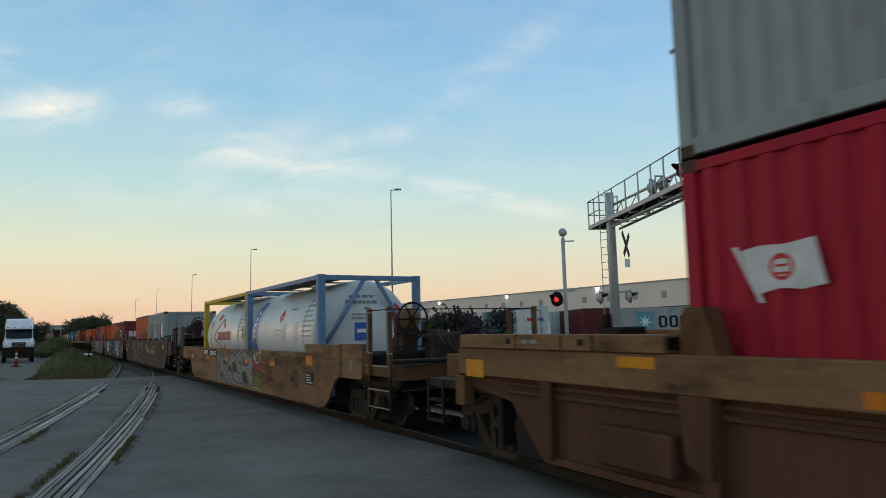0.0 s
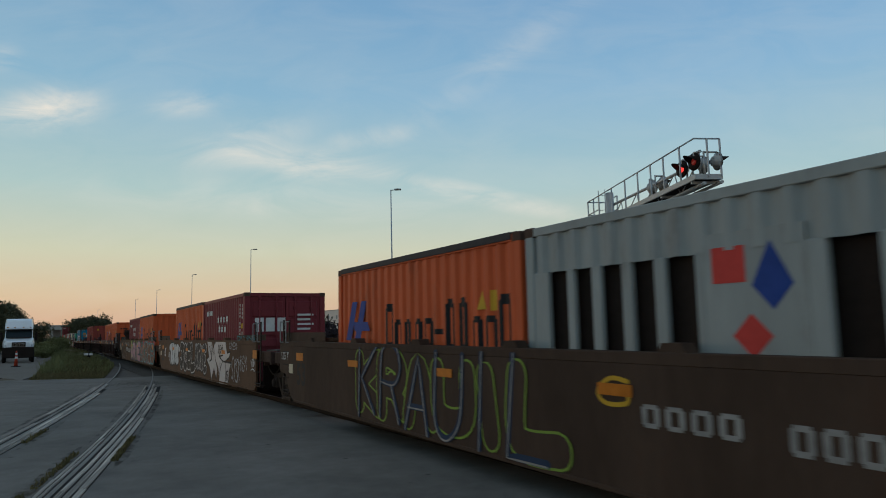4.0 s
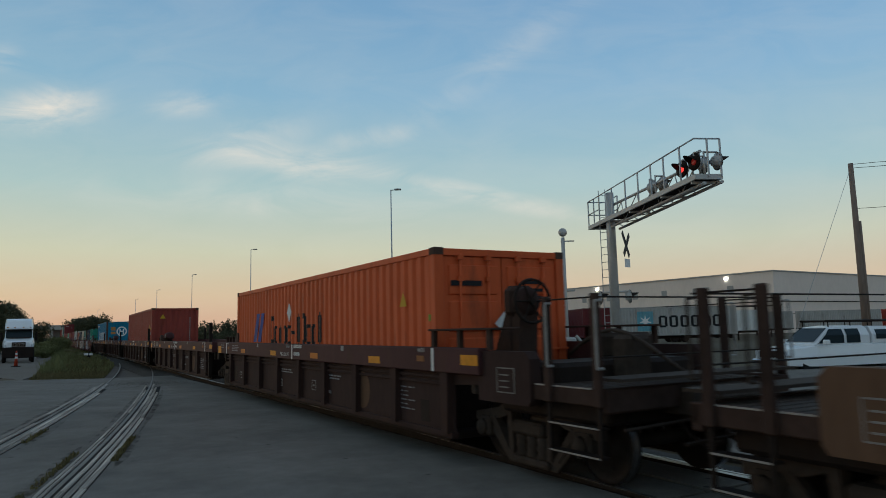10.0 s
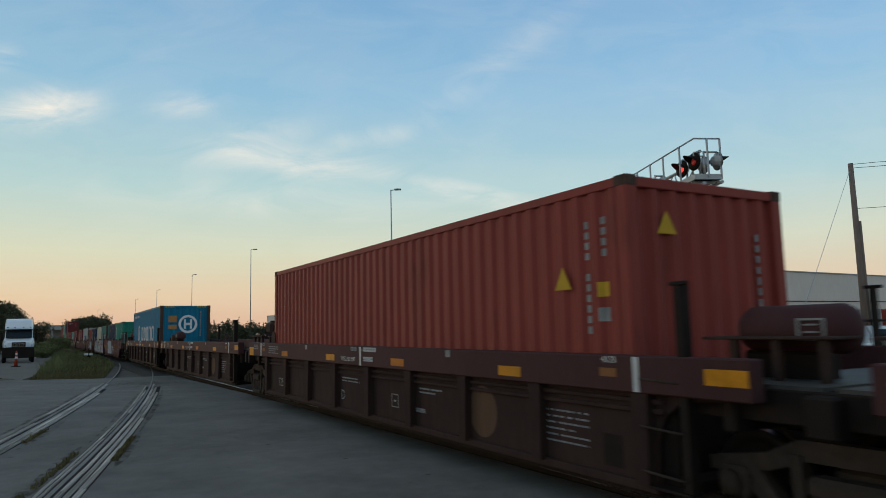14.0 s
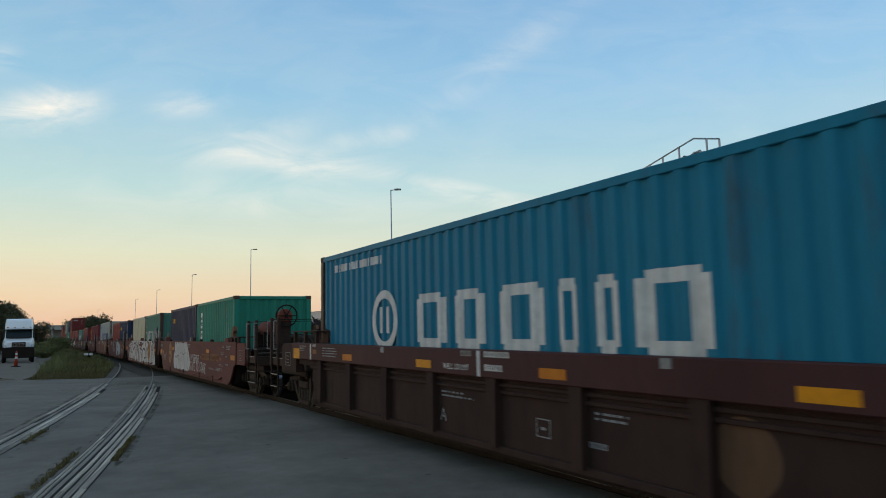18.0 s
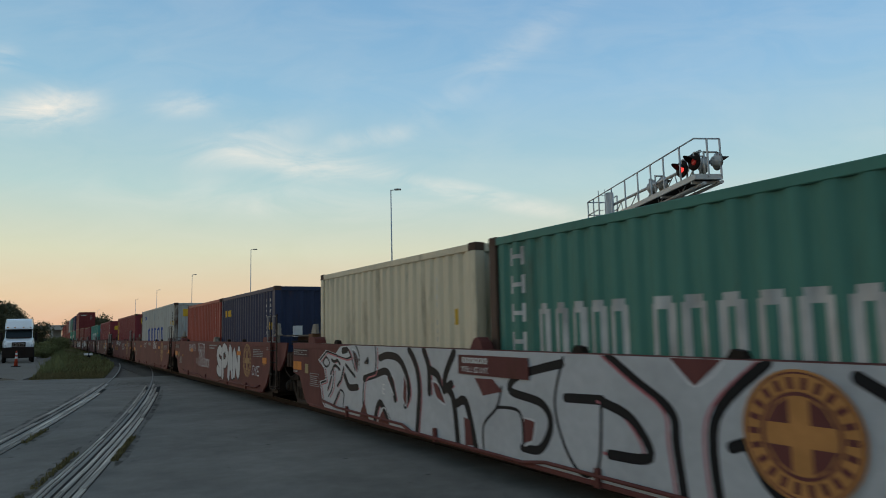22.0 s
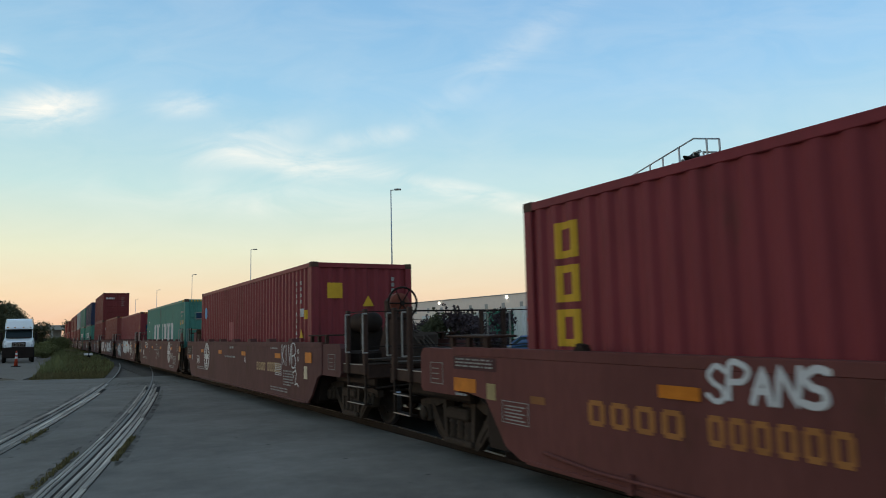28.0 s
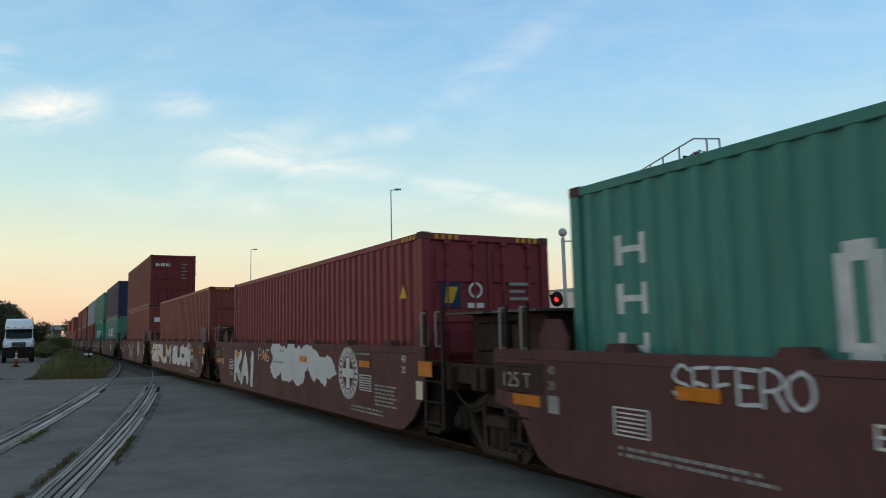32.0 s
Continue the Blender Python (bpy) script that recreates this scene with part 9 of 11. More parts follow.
def bubble_piece(car):
    """A block of pale bubble letters parted by thin dark lines."""
    field = [(-3.23, 1.06), (-3.29, 1.28), (-3.20, 1.42), (-3.06, 1.46), (-2.93, 1.43), (-2.81, 1.36), (-2.70, 1.44), (-2.56, 1.46), (-2.43, 1.44), (-2.34, 1.37), (-2.24, 1.43), (-2.0, 1.44), (-1.6, 1.43), (-1.2, 1.41), (-0.75, 1.45), (-0.48, 1.43), (-0.20, 1.26), (0.05, 1.02),
             (0.28, 0.78), (0.22, 0.52), (-0.02, 0.38), (-0.35, 0.34), (-0.62, 0.38), (-0.85, 0.33), (-1.2, 0.38), (-1.5, 0.33), (-1.9, 0.39), (-2.3, 0.33), (-2.7, 0.38), (-3.1, 0.34), (-3.38, 0.42), (-3.52, 0.62), (-3.48, 0.90)]
    m = coat(car, "spray_painting", PALE_SPRAY, [[(p.x, p.y) for p in curve([Vector(q) for q in field + field[:1]], 4)][:-1]], -1.4870, 0, "pale bubble letters sprayed in one block", True)
    lines = [[(-2.94, 1.44), (-2.78, 1.27), (-2.75, 0.84)], [(-3.16, 0.86), (-2.84, 0.81), (-2.56, 0.90), (-2.25, 0.88)], [(-2.61, 1.10), (-2.40, 1.22), (-2.31, 1.04), (-2.25, 0.88)], [(-2.56, 0.90), (-2.64, 0.66), (-2.74, 0.38)], [(-2.52, 0.89), (-2.34, 0.78), (-2.12, 0.56)],
             [(-2.09, 1.43), (-2.02, 1.24), (-2.00, 0.86), (-2.12, 0.56), (-2.05, 0.36)], [(-3.23, 1.06), (-3.09, 0.99)], [(-1.63, 1.43), (-1.52, 1.10), (-1.55, 0.80), (-1.30, 0.36)], [(-1.20, 1.41), (-1.30, 1.12), (-1.35, 0.96), (-0.98, 1.0), (-0.72, 1.06)],
             [(-0.71, 1.44), (-0.98, 1.10), (-1.08, 0.83), (-0.92, 0.60), (-0.74, 0.36)], [(-0.30, 1.34), (-0.22, 1.12), (-0.34, 0.95), (-0.22, 0.80), (-0.40, 0.61), (-0.09, 0.40)], [(-1.80, 1.20), (-1.82, 0.75), (-1.70, 0.40)]]
    coat(m, "black_line", CHARCOAL, lines, -0.002, 0.030)
    edge = [(p.x, p.y) for p in curve([Vector(q) for q in field + field[:1]], 3)]
    coat(m, "black_line", CHARCOAL, [edge[k:k + 8] for k in range(0, len(edge) - 8, 7)], -0.005, 0.022, sharp=True)


def paint_cars():
    for k, car in enumerate(CARS):
        kind = UNITS[k][0]
        half = UNITS[k][2]
        if kind in ("dark", "lead"):
            reflectors(car, (-4.28, -1.40, 1.46, 4.38) if kind == "dark" else (-4.4, -1.5, 1.3, 4.2), 1.25 if kind == "dark" else 1.225, Y_RIB, (0.32 - half,) if kind == "dark" else (half - 0.45, 0.4 - half))
            if kind == "lead":
                flat("reflector", car, -6.84, -6.38, 1.34, 1.44, REFLEX, Y_RIB)
            if kind == "dark":
                flat("reflector", car, half - 0.42, half - 0.02, 1.255, 1.385, REFLEX, Y_RIB)
        else:
            spots = {"oxide": (-3.6, 3.57) if k != 11 else (), "buff": (-4.7, -1.5, 1.7, 4.75), "tank": (-3.9, -1.2, 1.15, 3.6)}.get(kind, (-4.4, -1.6, 1.3, 4.5))
            reflectors(car, spots, 0.96 if kind == "tank" else 1.16, -1.5005, () if kind == "tank" or kind == "oxide" or k == 2 else (half - 0.75,), REFLEX_ORANGE)
        if kind == "dark":
            for x in (6.30, 0.0, -6.30):
                flat("tack_board", car, x, x + 0.07, 1.15, 1.46, MARK, Y_RIB, "white painted stripe")
            words(car, "WELL LD LMT", -0.84, 1.21, 0.105, MARK, Y_RIB, label="white stencilled lettering")
            bars(car, 0.17, 0.70, 1.385, 1.455, 7, MARK, Y_RIB, "painted_number")
            bars(car, 0.17, 0.56, 1.225, 1.30, 6, MARK, Y_RIB, "painted_number")
            bars(car, -0.38, -0.11, 1.385, 1.455, 4, STENCIL, Y_RIB, "marking")
            for x in (-2.85, 2.93):
                flat("data_plate", car, x, x + 0.12, 1.37, 1.46, STENCIL, Y_RIB)
            for x in (5.90, -6.15):
                words(car, "40/20", x, 1.40, 0.085, MARK, Y_RIB, label="white stencilled numbers")
            for x in (5.98, -6.02):
                flat("reflector", car, x - 0.11, x + 0.11, 1.27, 1.35, GOLD_MARK, Y_RIB, "dirty faded reflector")
            if k < 9:
                words(car, "125-T", -5.14, 0.50, 0.26, STENCIL, Y_SHEET, label="white stencilled numbers")
            words(car, "BCDEA"[k - 5], -1.15, 0.50, 0.25, STENCIL, Y_SHEET, label="white unit letter")
            stencil(car, -1.1, -0.3, 0.88, 2, FAINT, Y_SHEET, 0.022, 0.03, k)
            stencil(car, 4.85, 5.55, 0.86, 6, FAINT, Y_SHEET, 0.018, 0.045, k + 50)
            stencil(car, -6.95, -6.55, 1.40, 3, FAINT, Y_RIB, 0.02, 0.025, k + 70)
            stencil(car, -5.55, -4.8, 1.38, 4, FAINT, Y_RIB, 0.018, 0.03, k + 75)
            stencil(car, 1.95, 2.6, 0.88, 2, FAINT, Y_SHEET, 0.022, 0.03, k + 90)
            bm = bmesh.new()
            for q in ((1.0, 1.24, 0.55, 0.562), (1.0, 1.24, 0.738, 0.75), (1.0, 1.012, 0.562, 0.738), (1.228, 1.24, 0.562, 0.738), (1.08, 1.16, 0.63, 0.66)):
                box(bm, q[0], q[1], -0.0015, 0.0015, q[2], q[3])
            part("notice", bm, STENCIL, car, "small framed notice", pose(0, Y_SHEET, 0))["kind"] = "stuff"
            bars(car, 1.72, 2.12, 0.55, 0.61, 6, FAINT, Y_SHEET, "marking")
            # rounded brown guide lugs by the rear end of the well
            for y in (-1.18, 1.18):
                bm = bmesh.new()
                plate(bm, [(-6.36, 1.471), (-6.02, 1.471), (-6.02, 1.62), (-6.07, 1.71), (-6.18, 1.75), (-6.29, 1.71), (-6.34, 1.62)], y - 0.06, y + 0.06)
                part("guide_lug", bm, END_IRON, car, "rounded brown steel guide lug")
            if k in (7, 9):
                bm = bmesh.new()
                lathe(bm, [(-0.52, 0.0), (-0.51, 0.10), (-0.47, 0.17), (-0.41, 0.205), (0.41, 0.205), (0.47, 0.17), (0.51, 0.10), (0.52, 0.0)], 20, "x", (7.25, -0.50, 1.68))
                re = part("air_reservoir", bm, WINE_SILL, car, "dark round air reservoir with a label")
                bm = bmesh.new()
                for q in ((7.36, 7.60, 1.59, 1.608), (7.36, 7.60, 1.752, 1.77), (7.36, 7.38, 1.608, 1.752), (7.58, 7.60, 1.608, 1.752), (7.42, 7.54, 1.71, 1.725), (7.42, 7.54, 1.65, 1.665)):
                    box(bm, q[0], q[1], -0.712, -0.698, q[2], q[3])
                part("reservoir_label", bm, STENCIL, re)
                bm = bmesh.new()
                box(bm, 6.8, 7.5, -0.66, -0.34, 1.15, 1.50, 0.03)
                part("reservoir_cradle", bm, DARK, car)
            if k in (6, 8):
                bm = bmesh.new()
                box(bm, 7.62, 8.15, -0.8, -0.3, 1.68, 2.0, 0.06)
                box(bm, 8.15, 8.33, -0.7, -0.4, 1.70, 1.95, 0.05)
                box(bm, 7.72, 7.92, -0.7, -0.4, 2.0, 2.05, 0.015)
                rod(bm, (7.8, -0.55, 1.0), (7.8, -0.55, 1.7), 0.09, 8)
                cv = part("control_valve", bm, END_IRON, car, "dark brake control valve block")
                for j in range(2):
                    bm = bmesh.new()
                    pts = [Vector((8.2 + 0.16 * q, -0.6 + 0.2 * j, 1.94 - 0.02 * q - 0.01 * q * q)) for q in range(7)]
                    tube(bm, pts, 0.025, 6)
                    part("hose", bm, DARK, cv)
            bm = bmesh.new()
            disc(bm, 3.62, 0.72, 0.31)
            part("emblem", bm, BUFF_CAR, car, "faint round emblem", pose(0, Y_SHEET, 0))
            flat("grease_pan", car, -5.75, -5.35, 0.42, 0.80, DARK, Y_SHEET, "dark hatch plate")
            flat("grease_pan", car, 5.75, 6.0, 0.42, 0.72, DARK, Y_SHEET, "dark hatch plate")
        if kind == "oxide":
            if k != 11:
                emblem(car, -4.44 if k == 10 else 4.42, 0.98, 0.44, OLD_GOLD, OXIDE_CAR)
            else:
                emblem(car, 4.28, 0.96, 0.46, MARK_ORANGE, OXIDE_CAR, -1.5035)
            yo = -1.5045
            spots = [(-7.28, -6.42, 1.31, 3, 0.02), (-7.3, -6.9, 0.86, 1, 0.03)]
            if k == 10:
                spots += [(6.30, 7.0, 1.335, 3, 0.022), (5.62, 6.0, 1.13, 2, 0.022), (5.78, 6.02, 1.335, 2, 0.018), (3.80, 4.70, 0.62, 2, 0.016), (4.84, 5.8, 0.65, 3, 0.016), (5.30, 5.96, 0.77, 2, 0.018), (6.20, 6.60, 0.78, 1, 0.05), (6.21, 6.40, 1.02, 1, 0.035)]
            elif k != 11:
                spots += [(5.10, 6.0, 1.27, 5, 0.02)]
            if k != 11:
                spots += [(-0.46, 0.75, 1.33, 2, 0.04)]
            if k > 10:
                words(car, "125", 6.29, 1.28, 0.10, STENCIL, label="white stencilled weight")
            for x0, x1, z, rows, hh in spots:
                stencil(car, x0, x1, z, rows, None, yo, hh, hh * 1.1, k + int(x0 * 10) + 100)
            flat("dark_panel", car, -7.36, -6.36, 1.19, 1.35, WINE_SILL, -1.4885, "dark painted panel")
            flat("reflector", car, -7.36, -6.82, 0.91, 1.08, REFLEX_ORANGE, -1.4900)
            a_ = 6.80 if k == 10 else 5.94 if k == 12 else 6.30
            flat("reflector", car, a_, a_ + (0.50 if k == 10 else 0.36), 0.95, 1.09, REFLEX_ORANGE, -1.4900 if k == 12 or k == 10 else -1.4880)
            flat("data_plate", car, -6.57, -6.38, 0.86, 1.05, STALE_TAN, -1.4895, "pale yellowed data plate")
            for x, z in ((-5.56, 0.93), (5.48 if k == 10 else 6.1, 0.945), (2.36, 0.935)) if k != 11 else ():
                flat("reflector", car, x - 0.13, x + 0.13, z - 0.04, z + 0.04, GOLD_MARK, -1.4895, "dirty faded reflector")
            bm = bmesh.new()
            for q in ((-6.25, -5.73, 0.63, 0.64), (-6.25, -5.73, 0.87, 0.88), (-6.25, -6.24, 0.64, 0.87), (-5.74, -5.73, 0.64, 0.87)):
                box(bm, q[0], q[1], -0.0015, 0.0015, q[2], q[3])
            for j in range(5):
                box(bm, -6.19, -5.80 - 0.06 * (j % 2), -0.0015, 0.0015, 0.665 + 0.038 * j, 0.68 + 0.038 * j)
            part("notice", bm, STENCIL, car, "framed block of small writing", pose(0, -1.4895, 0))["kind"] = "stuff"
            # cone between the two short boxes and small locks on the sill
            if k in (10, 11, 12):
                bm = bmesh.new()
                plate(bm, [(-0.16, 1.471), (0.14, 1.471), (0.10, 1.56), (0.02, 1.62), (-0.06, 1.60)], -1.44, -1.28)
                part("stacking_cone", bm, OXIDE_CAR if k == 11 else STREAKED, car, "short steel cone between the boxes")
            for x in (-4.9, 1.9, 3.75):
                bm = bmesh.new()
                plate(bm, [(x - 0.09, 1.471), (x + 0.09, 1.471), (x + 0.06, 1.53), (x - 0.03, 1.545)], -1.45, -1.36)
                part("sill_lock", bm, DARK, car)
            if k != 14:
                words(car, "ABCDE"[(10 - k) % 5], -2.75, 0.72, 0.24, MARK, label="white unit letter")
        if kind == "brown":
            emblem(car, -3.70 if k == 15 else 3.75, 0.98, 0.45, MARK, BROWN_CAR)
            words(car, "40", 5.88, 1.23, 0.15, MARK, label="white stencilled numbers")
            words(car, "20", 5.88, 1.07, 0.15, MARK, label="white stencilled numbers")
            stencil(car, -1.0, 0.3, 1.02, 1, None, -1.4895, 0.05, 0.03, k)
            stencil(car, -0.4, 0.1, 1.28, 1, None, -1.4895, 0.06, 0.03, k)
            stencil(car, 4.9, 5.7, 0.82, 6, None, -1.4895, 0.03, 0.03, k + 20)
            stencil(car, 3.9, 5.2, 0.42, 2, None, -1.4895, 0.03, 0.03, k + 40)
            stencil(car, 3.9, 4.7, 1.31, 1, None, -1.4895, 0.035, 0.03, k + 50)
            flat("data_plate", car, 6.35, 6.55, 0.72, 0.98, BEIGE, -1.4895, "pale data plate")
            flat("dark_panel", car, -7.38, -6.45, 1.0, 1.32, END_IRON, -1.4880, "dark painted panel")
            words(car, "40", -6.38, 1.22, 0.13, STENCIL, label="white stencilled numbers")
            words(car, "20", -6.38, 1.06, 0.13, STENCIL, label="white stencilled numbers")
            flat("placard", car, -6.38, -6.2, 0.82, 1.0, STENCIL, -1.4895, "pale worn placard")
            flat("reflector", car, -7.02, -6.52, 0.86, 0.98, REFLEX_ORANGE, -1.4915)
            stencil(car, -5.35, -3.7, 0.60, 2, None, -1.4895, 0.03, 0.03, k + 80)
            words(car, "125 T", -7.25, 1.05, 0.24, STENCIL, y=-1.4915, label="white stencilled weight")
            words(car, "AEDCB"[(k - 15) % 5], 1.35 if k == 15 else -3.05, 0.92, 0.24, MARK, label="white unit letter")
            for a, b in ((4.28, 4.75), (-5.4, -4.95)):
                bm = bmesh.new()
                for q in ((a, b, 0.72, 0.735), (a, b, 0.965, 0.98), (a, a + 0.02, 0.72, 0.98), (b - 0.02, b, 0.72, 0.98)):
                    box(bm, q[0], q[1], -0.0015, 0.0015, q[2], q[3])
                for j in range(5):
                    box(bm, a + 0.05, b - 0.05, -0.0015, 0.0015, 0.76 + 0.04 * j, 0.775 + 0.04 * j)
                part("notice", bm, MARK, car, "framed block of small writing", pose(0, -1.4895, 0))["kind"] = "stuff"
        if kind == "buff":
            flat("bulkhead_plate", car, 6.2, half, 1.512, 1.66, BUFF_DARK, -1.42, "raised side plate by the ladder")
            flat("bulkhead_plate", car, -half, -6.3, 1.512, 1.70, BUFF_DARK, -1.42, "raised side plate by the ladder")
            if k == 4:
                hand_word(car, "SVUYW", -8.6, -6.8, 1.51, 1.66, TEAL_SPRAY, 0.028, 44, y=-1.4245)
            flat("reflector", car, -7.92, -7.47, 1.11, 1.27, REFLEX_ORANGE, -1.4895)
            words(car, "125 T", -half + 0.1, 1.10, 0.24, MARK, label="white stencilled weight")
            words(car, "53", -half + 1.25, 0.62, 0.62, MARK_BLACK, bold=0.02, label="large black painted number")
            flat("data_plate", car, -half + 0.72, -half + 0.98, 0.82, 1.02, BEIGE, -1.4895, "pale data plate")
    # spray painting, car by car
    c = CARS[1]
    flat("name_panel", c, -4.74, -2.58, 1.00, 1.24, BLACK_SPRAY, -1.4885, "black panel with a painted number")
    bars(c, -4.62, -3.95, 1.05, 1.19, 4, MARK, -1.4905, "marking")
    bars(c, -3.62, -2.70, 1.04, 1.18, 5, MARK, -1.4905, "painted_number")
    flat("reflector", c, -6.88, -6.45, 0.88, 1.02, REFLEX_ORANGE, -1.4895)
    splashes(c, -2.3, 1.6, 0.3, 1.1, 26, SMOKE_SPRAY, 14, 0.22, top=1.25)
    fat_word(c, "NKSR", -2.3, 1.7, 0.23, 1.25, DULL_SILVER, BLACK_SPRAY, SMOKE_SPRAY, 0.25, 0.03, 12, -0.15, 1.25, soft=False, shine=STENCIL, wobble=0.08, top=1.25)
    splashes(c, -2.0, 1.5, 0.35, 1.1, 9, BLACK_SPRAY, 16, 0.13, -1.5002, 1.25)
    hand_word(c, "VYS", -1.9, 1.0, 0.34, 1.12, STENCIL, 0.022, 13, 0.2, -1.5030, wobble=0.15)
    hand_word(c, "SC", -2.75, -1.9, 0.34, 1.18, DULL_LIME, 0.035, 15, 0.3, wobble=0.15)
    hand_word(c, "ACT", 1.85, 2.6, 0.96, 1.20, WORN_MARK, 0.05, 5)
    hand_word(c, "RACE", 1.75, 3.0, 0.76, 0.96, RED_SPRAY, 0.06, 6)
    tag(c, 1.7, 2.6, 0.35, 0.75, LIME_SPRAY, 3, 3, 0.03)
    tag(c, 2.7, 3.6, 0.5, 1.15, BROWN_SPRAY, 7, 3, 0.08)
    tag(c, 3.9, 5.9, 0.95, 1.2, BUFF_CAR, 8, 6, 0.05)
    words(c, "40", 4.98, 0.52, 0.52, MARK_BLACK, bold=0.012, label="large black painted number")
    flat("reflector", c, 6.02, 6.42, 1.0, 1.20, REFLEX_ORANGE, -1.4895)
    flat("notice_board", c, 5.98, 6.5, 0.62, 0.86, BLACK_SPRAY, -1.4885, "black framed notice")
    stencil(c, 6.04, 6.42, 0.80, 4, MARK, -1.4905, 0.02, 0.03, 9)
    c = CARS[2]
    fat_word(c, "KRAUIL", -4.5, 1.0, 0.24, 1.46, BUFF_DARK, LIME_SPRAY, None, 0.34, 0.028, 21, 0.0, 1.25)
    hand_word(c, "KRAUIL", -4.4, 0.9, 0.30, 1.40, DEEP_BLUE_SPRAY, 0.09, 22, 0.1, -1.5025)
    hand_word(c, "KRAUIL", -4.4, 0.9, 0.27, 1.40, STENCIL, 0.022, 22, 0.12, -1.5060)
    hand_word(c, "G", 1.5, 1.95, 1.02, 1.25, MARK_YELLOW, 0.04, 23)
    bars(c, 2.02, 3.10, 0.86, 1.06, 4, STENCIL)
    bars(c, 3.42, 4.85, 0.82, 1.04, 6, STENCIL, name="painted_number")
    hand_word(c, "DAKWEKESE", 6.25, 8.55, 1.52, 1.64, TEAL_SPRAY, 0.03, 23, y=-1.4245)
    flat("hatch_plate", c, 7.56, 8.02, 1.10, 1.30, REFLEX_ORANGE, -1.4945, "orange reflective plate")
    c = CARS[3]
    fat_word(c, "KRIE", -5.40, -3.42, 0.46, 1.44, CHALK, BLACK_SPRAY, BLACK_SPRAY, 0.27, 0.022, 31, 0.0, 1.30, thick=0.05)
    fat_word(c, "O", -5.78, -5.42, 1.02, 1.38, CHALK, BLACK_SPRAY, BLACK_SPRAY, 0.16, 0.03, 37, 0.0, 1.2)
    fat_word(c, "O", -3.5, -3.12, 0.98, 1.32, CHALK, BLACK_SPRAY, BLACK_SPRAY, 0.14, 0.04, 38)
    fat_word(c, "JOEL", -3.0, 0.12, 0.34, 1.46, BLACK_SPRAY, CHALK, BLACK_SPRAY, 0.30, 0.04, 32, -0.05, 1.22, thick=0.06)
    fat_word(c, "KRIE", 0.22, 2.2, 0.40, 1.46, CHARCOAL, CHALK, BLACK_SPRAY, 0.22, 0.035, 33, 0.0, 1.25, thick=0.06)
    # a silver burst of spikes with black inner lines
    burst = bmesh.new()
    for k, pts in enumerate((((2.32, 1.46), (2.95, 1.46), (3.18, 1.30), (3.45, 1.20), (3.62, 0.92), (3.95, 0.62), (3.78, 0.30), (3.42, 0.62), (3.05, 0.24), (2.78, 0.62), (2.22, 0.88), (2.62, 0.98), (2.46, 1.20)),
                             ((3.30, 1.05), (3.40, 1.38), (3.60, 1.46), (5.05, 1.46), (5.12, 1.28), (5.28, 1.14), (5.68, 1.19), (5.50, 1.00), (5.20, 0.94), (4.75, 0.88), (4.58, 0.60), (4.24, 0.22), (4.10, 0.62), (3.70, 0.88)),
                             ((4.45, 0.90), (5.78, 0.86), (5.52, 0.62), (5.46, 0.34), (5.30, 0.22), (4.98, 0.22), (4.72, 0.50)), ((4.30, 0.60), (4.62, 0.86), (5.02, 0.22), (4.20, 0.21)))):
        burst.faces.new([burst.verts.new((x, -0.0008 * k, z)) for x, z in pts])
    sb = part("spray_painting", burst, SILVER, c, "silver burst of spiked sprayed letters", pose(0, -1.4870, 0))
    sb["kind"] = "stuff"
    lines = bmesh.new()
    for k, pts in enumerate((((2.46, 1.20), (2.62, 0.98), (2.22, 0.88), (2.78, 0.62), (3.05, 0.24), (3.42, 0.62), (3.78, 0.30), (3.95, 0.62), (3.62, 0.92), (3.45, 1.20)), ((2.70, 1.30), (3.10, 0.90), (2.74, 0.84)), ((2.95, 1.40), (3.02, 0.86), (3.20, 1.34)),
                             ((3.30, 1.05), (3.40, 1.38), (3.60, 1.46)), ((4.55, 1.30), (4.15, 1.02), (4.62, 0.90), (4.75, 0.88), (5.78, 0.86)), ((4.60, 1.36), (4.68, 1.06), (4.15, 1.02)), ((5.05, 1.46), (5.12, 1.28), (5.28, 1.14), (5.68, 1.19), (5.50, 1.00), (5.20, 0.94)),
                             ((4.62, 0.86), (4.30, 0.62), (4.16, 0.22)), ((5.02, 0.24), (5.12, 0.60), (5.0, 0.86)), ((5.78, 0.86), (5.52, 0.62), (5.46, 0.34), (5.30, 0.22)), ((4.30, 0.84), (4.36, 0.60)))):
        brush(lines, [tuple(Vector(p).lerp(Vector(q), j / 4)) for p, q in zip(pts, pts[1:]) for j in range(4)] + [pts[-1]], 0.05, -0.0042 - 0.0007 * (k % 3))
    part("inner_line", lines, BLACK_SPRAY, sb)["kind"] = "stuff"
    hand_word(c, "JHF", 4.0, 4.42, 1.12, 1.36, BLACK_SPRAY, 0.03, 35, y=-1.4945)
    hand_word(c, "15", 5.14, 5.4, 0.36, 0.62, BLACK_SPRAY, 0.04, 36, y=-1.4945)
    hand_word(c, "UYEM", 5.55, 6.5, 1.26, 1.44, PALE_SPRAY, 0.026, 37)
    hand_word(c, "SYSK", 5.85, 6.9, 0.40, 1.02, PALE_SPRAY, 0.03, 38, 0.2)
    hand_word(c, "KGM", 6.9, 7.6, 0.7, 1.1, PALE_SPRAY, 0.024, 39)
    tag(c, 8.0, 8.4, 0.8, 1.1, CHALK, 38, 3, 0.03)
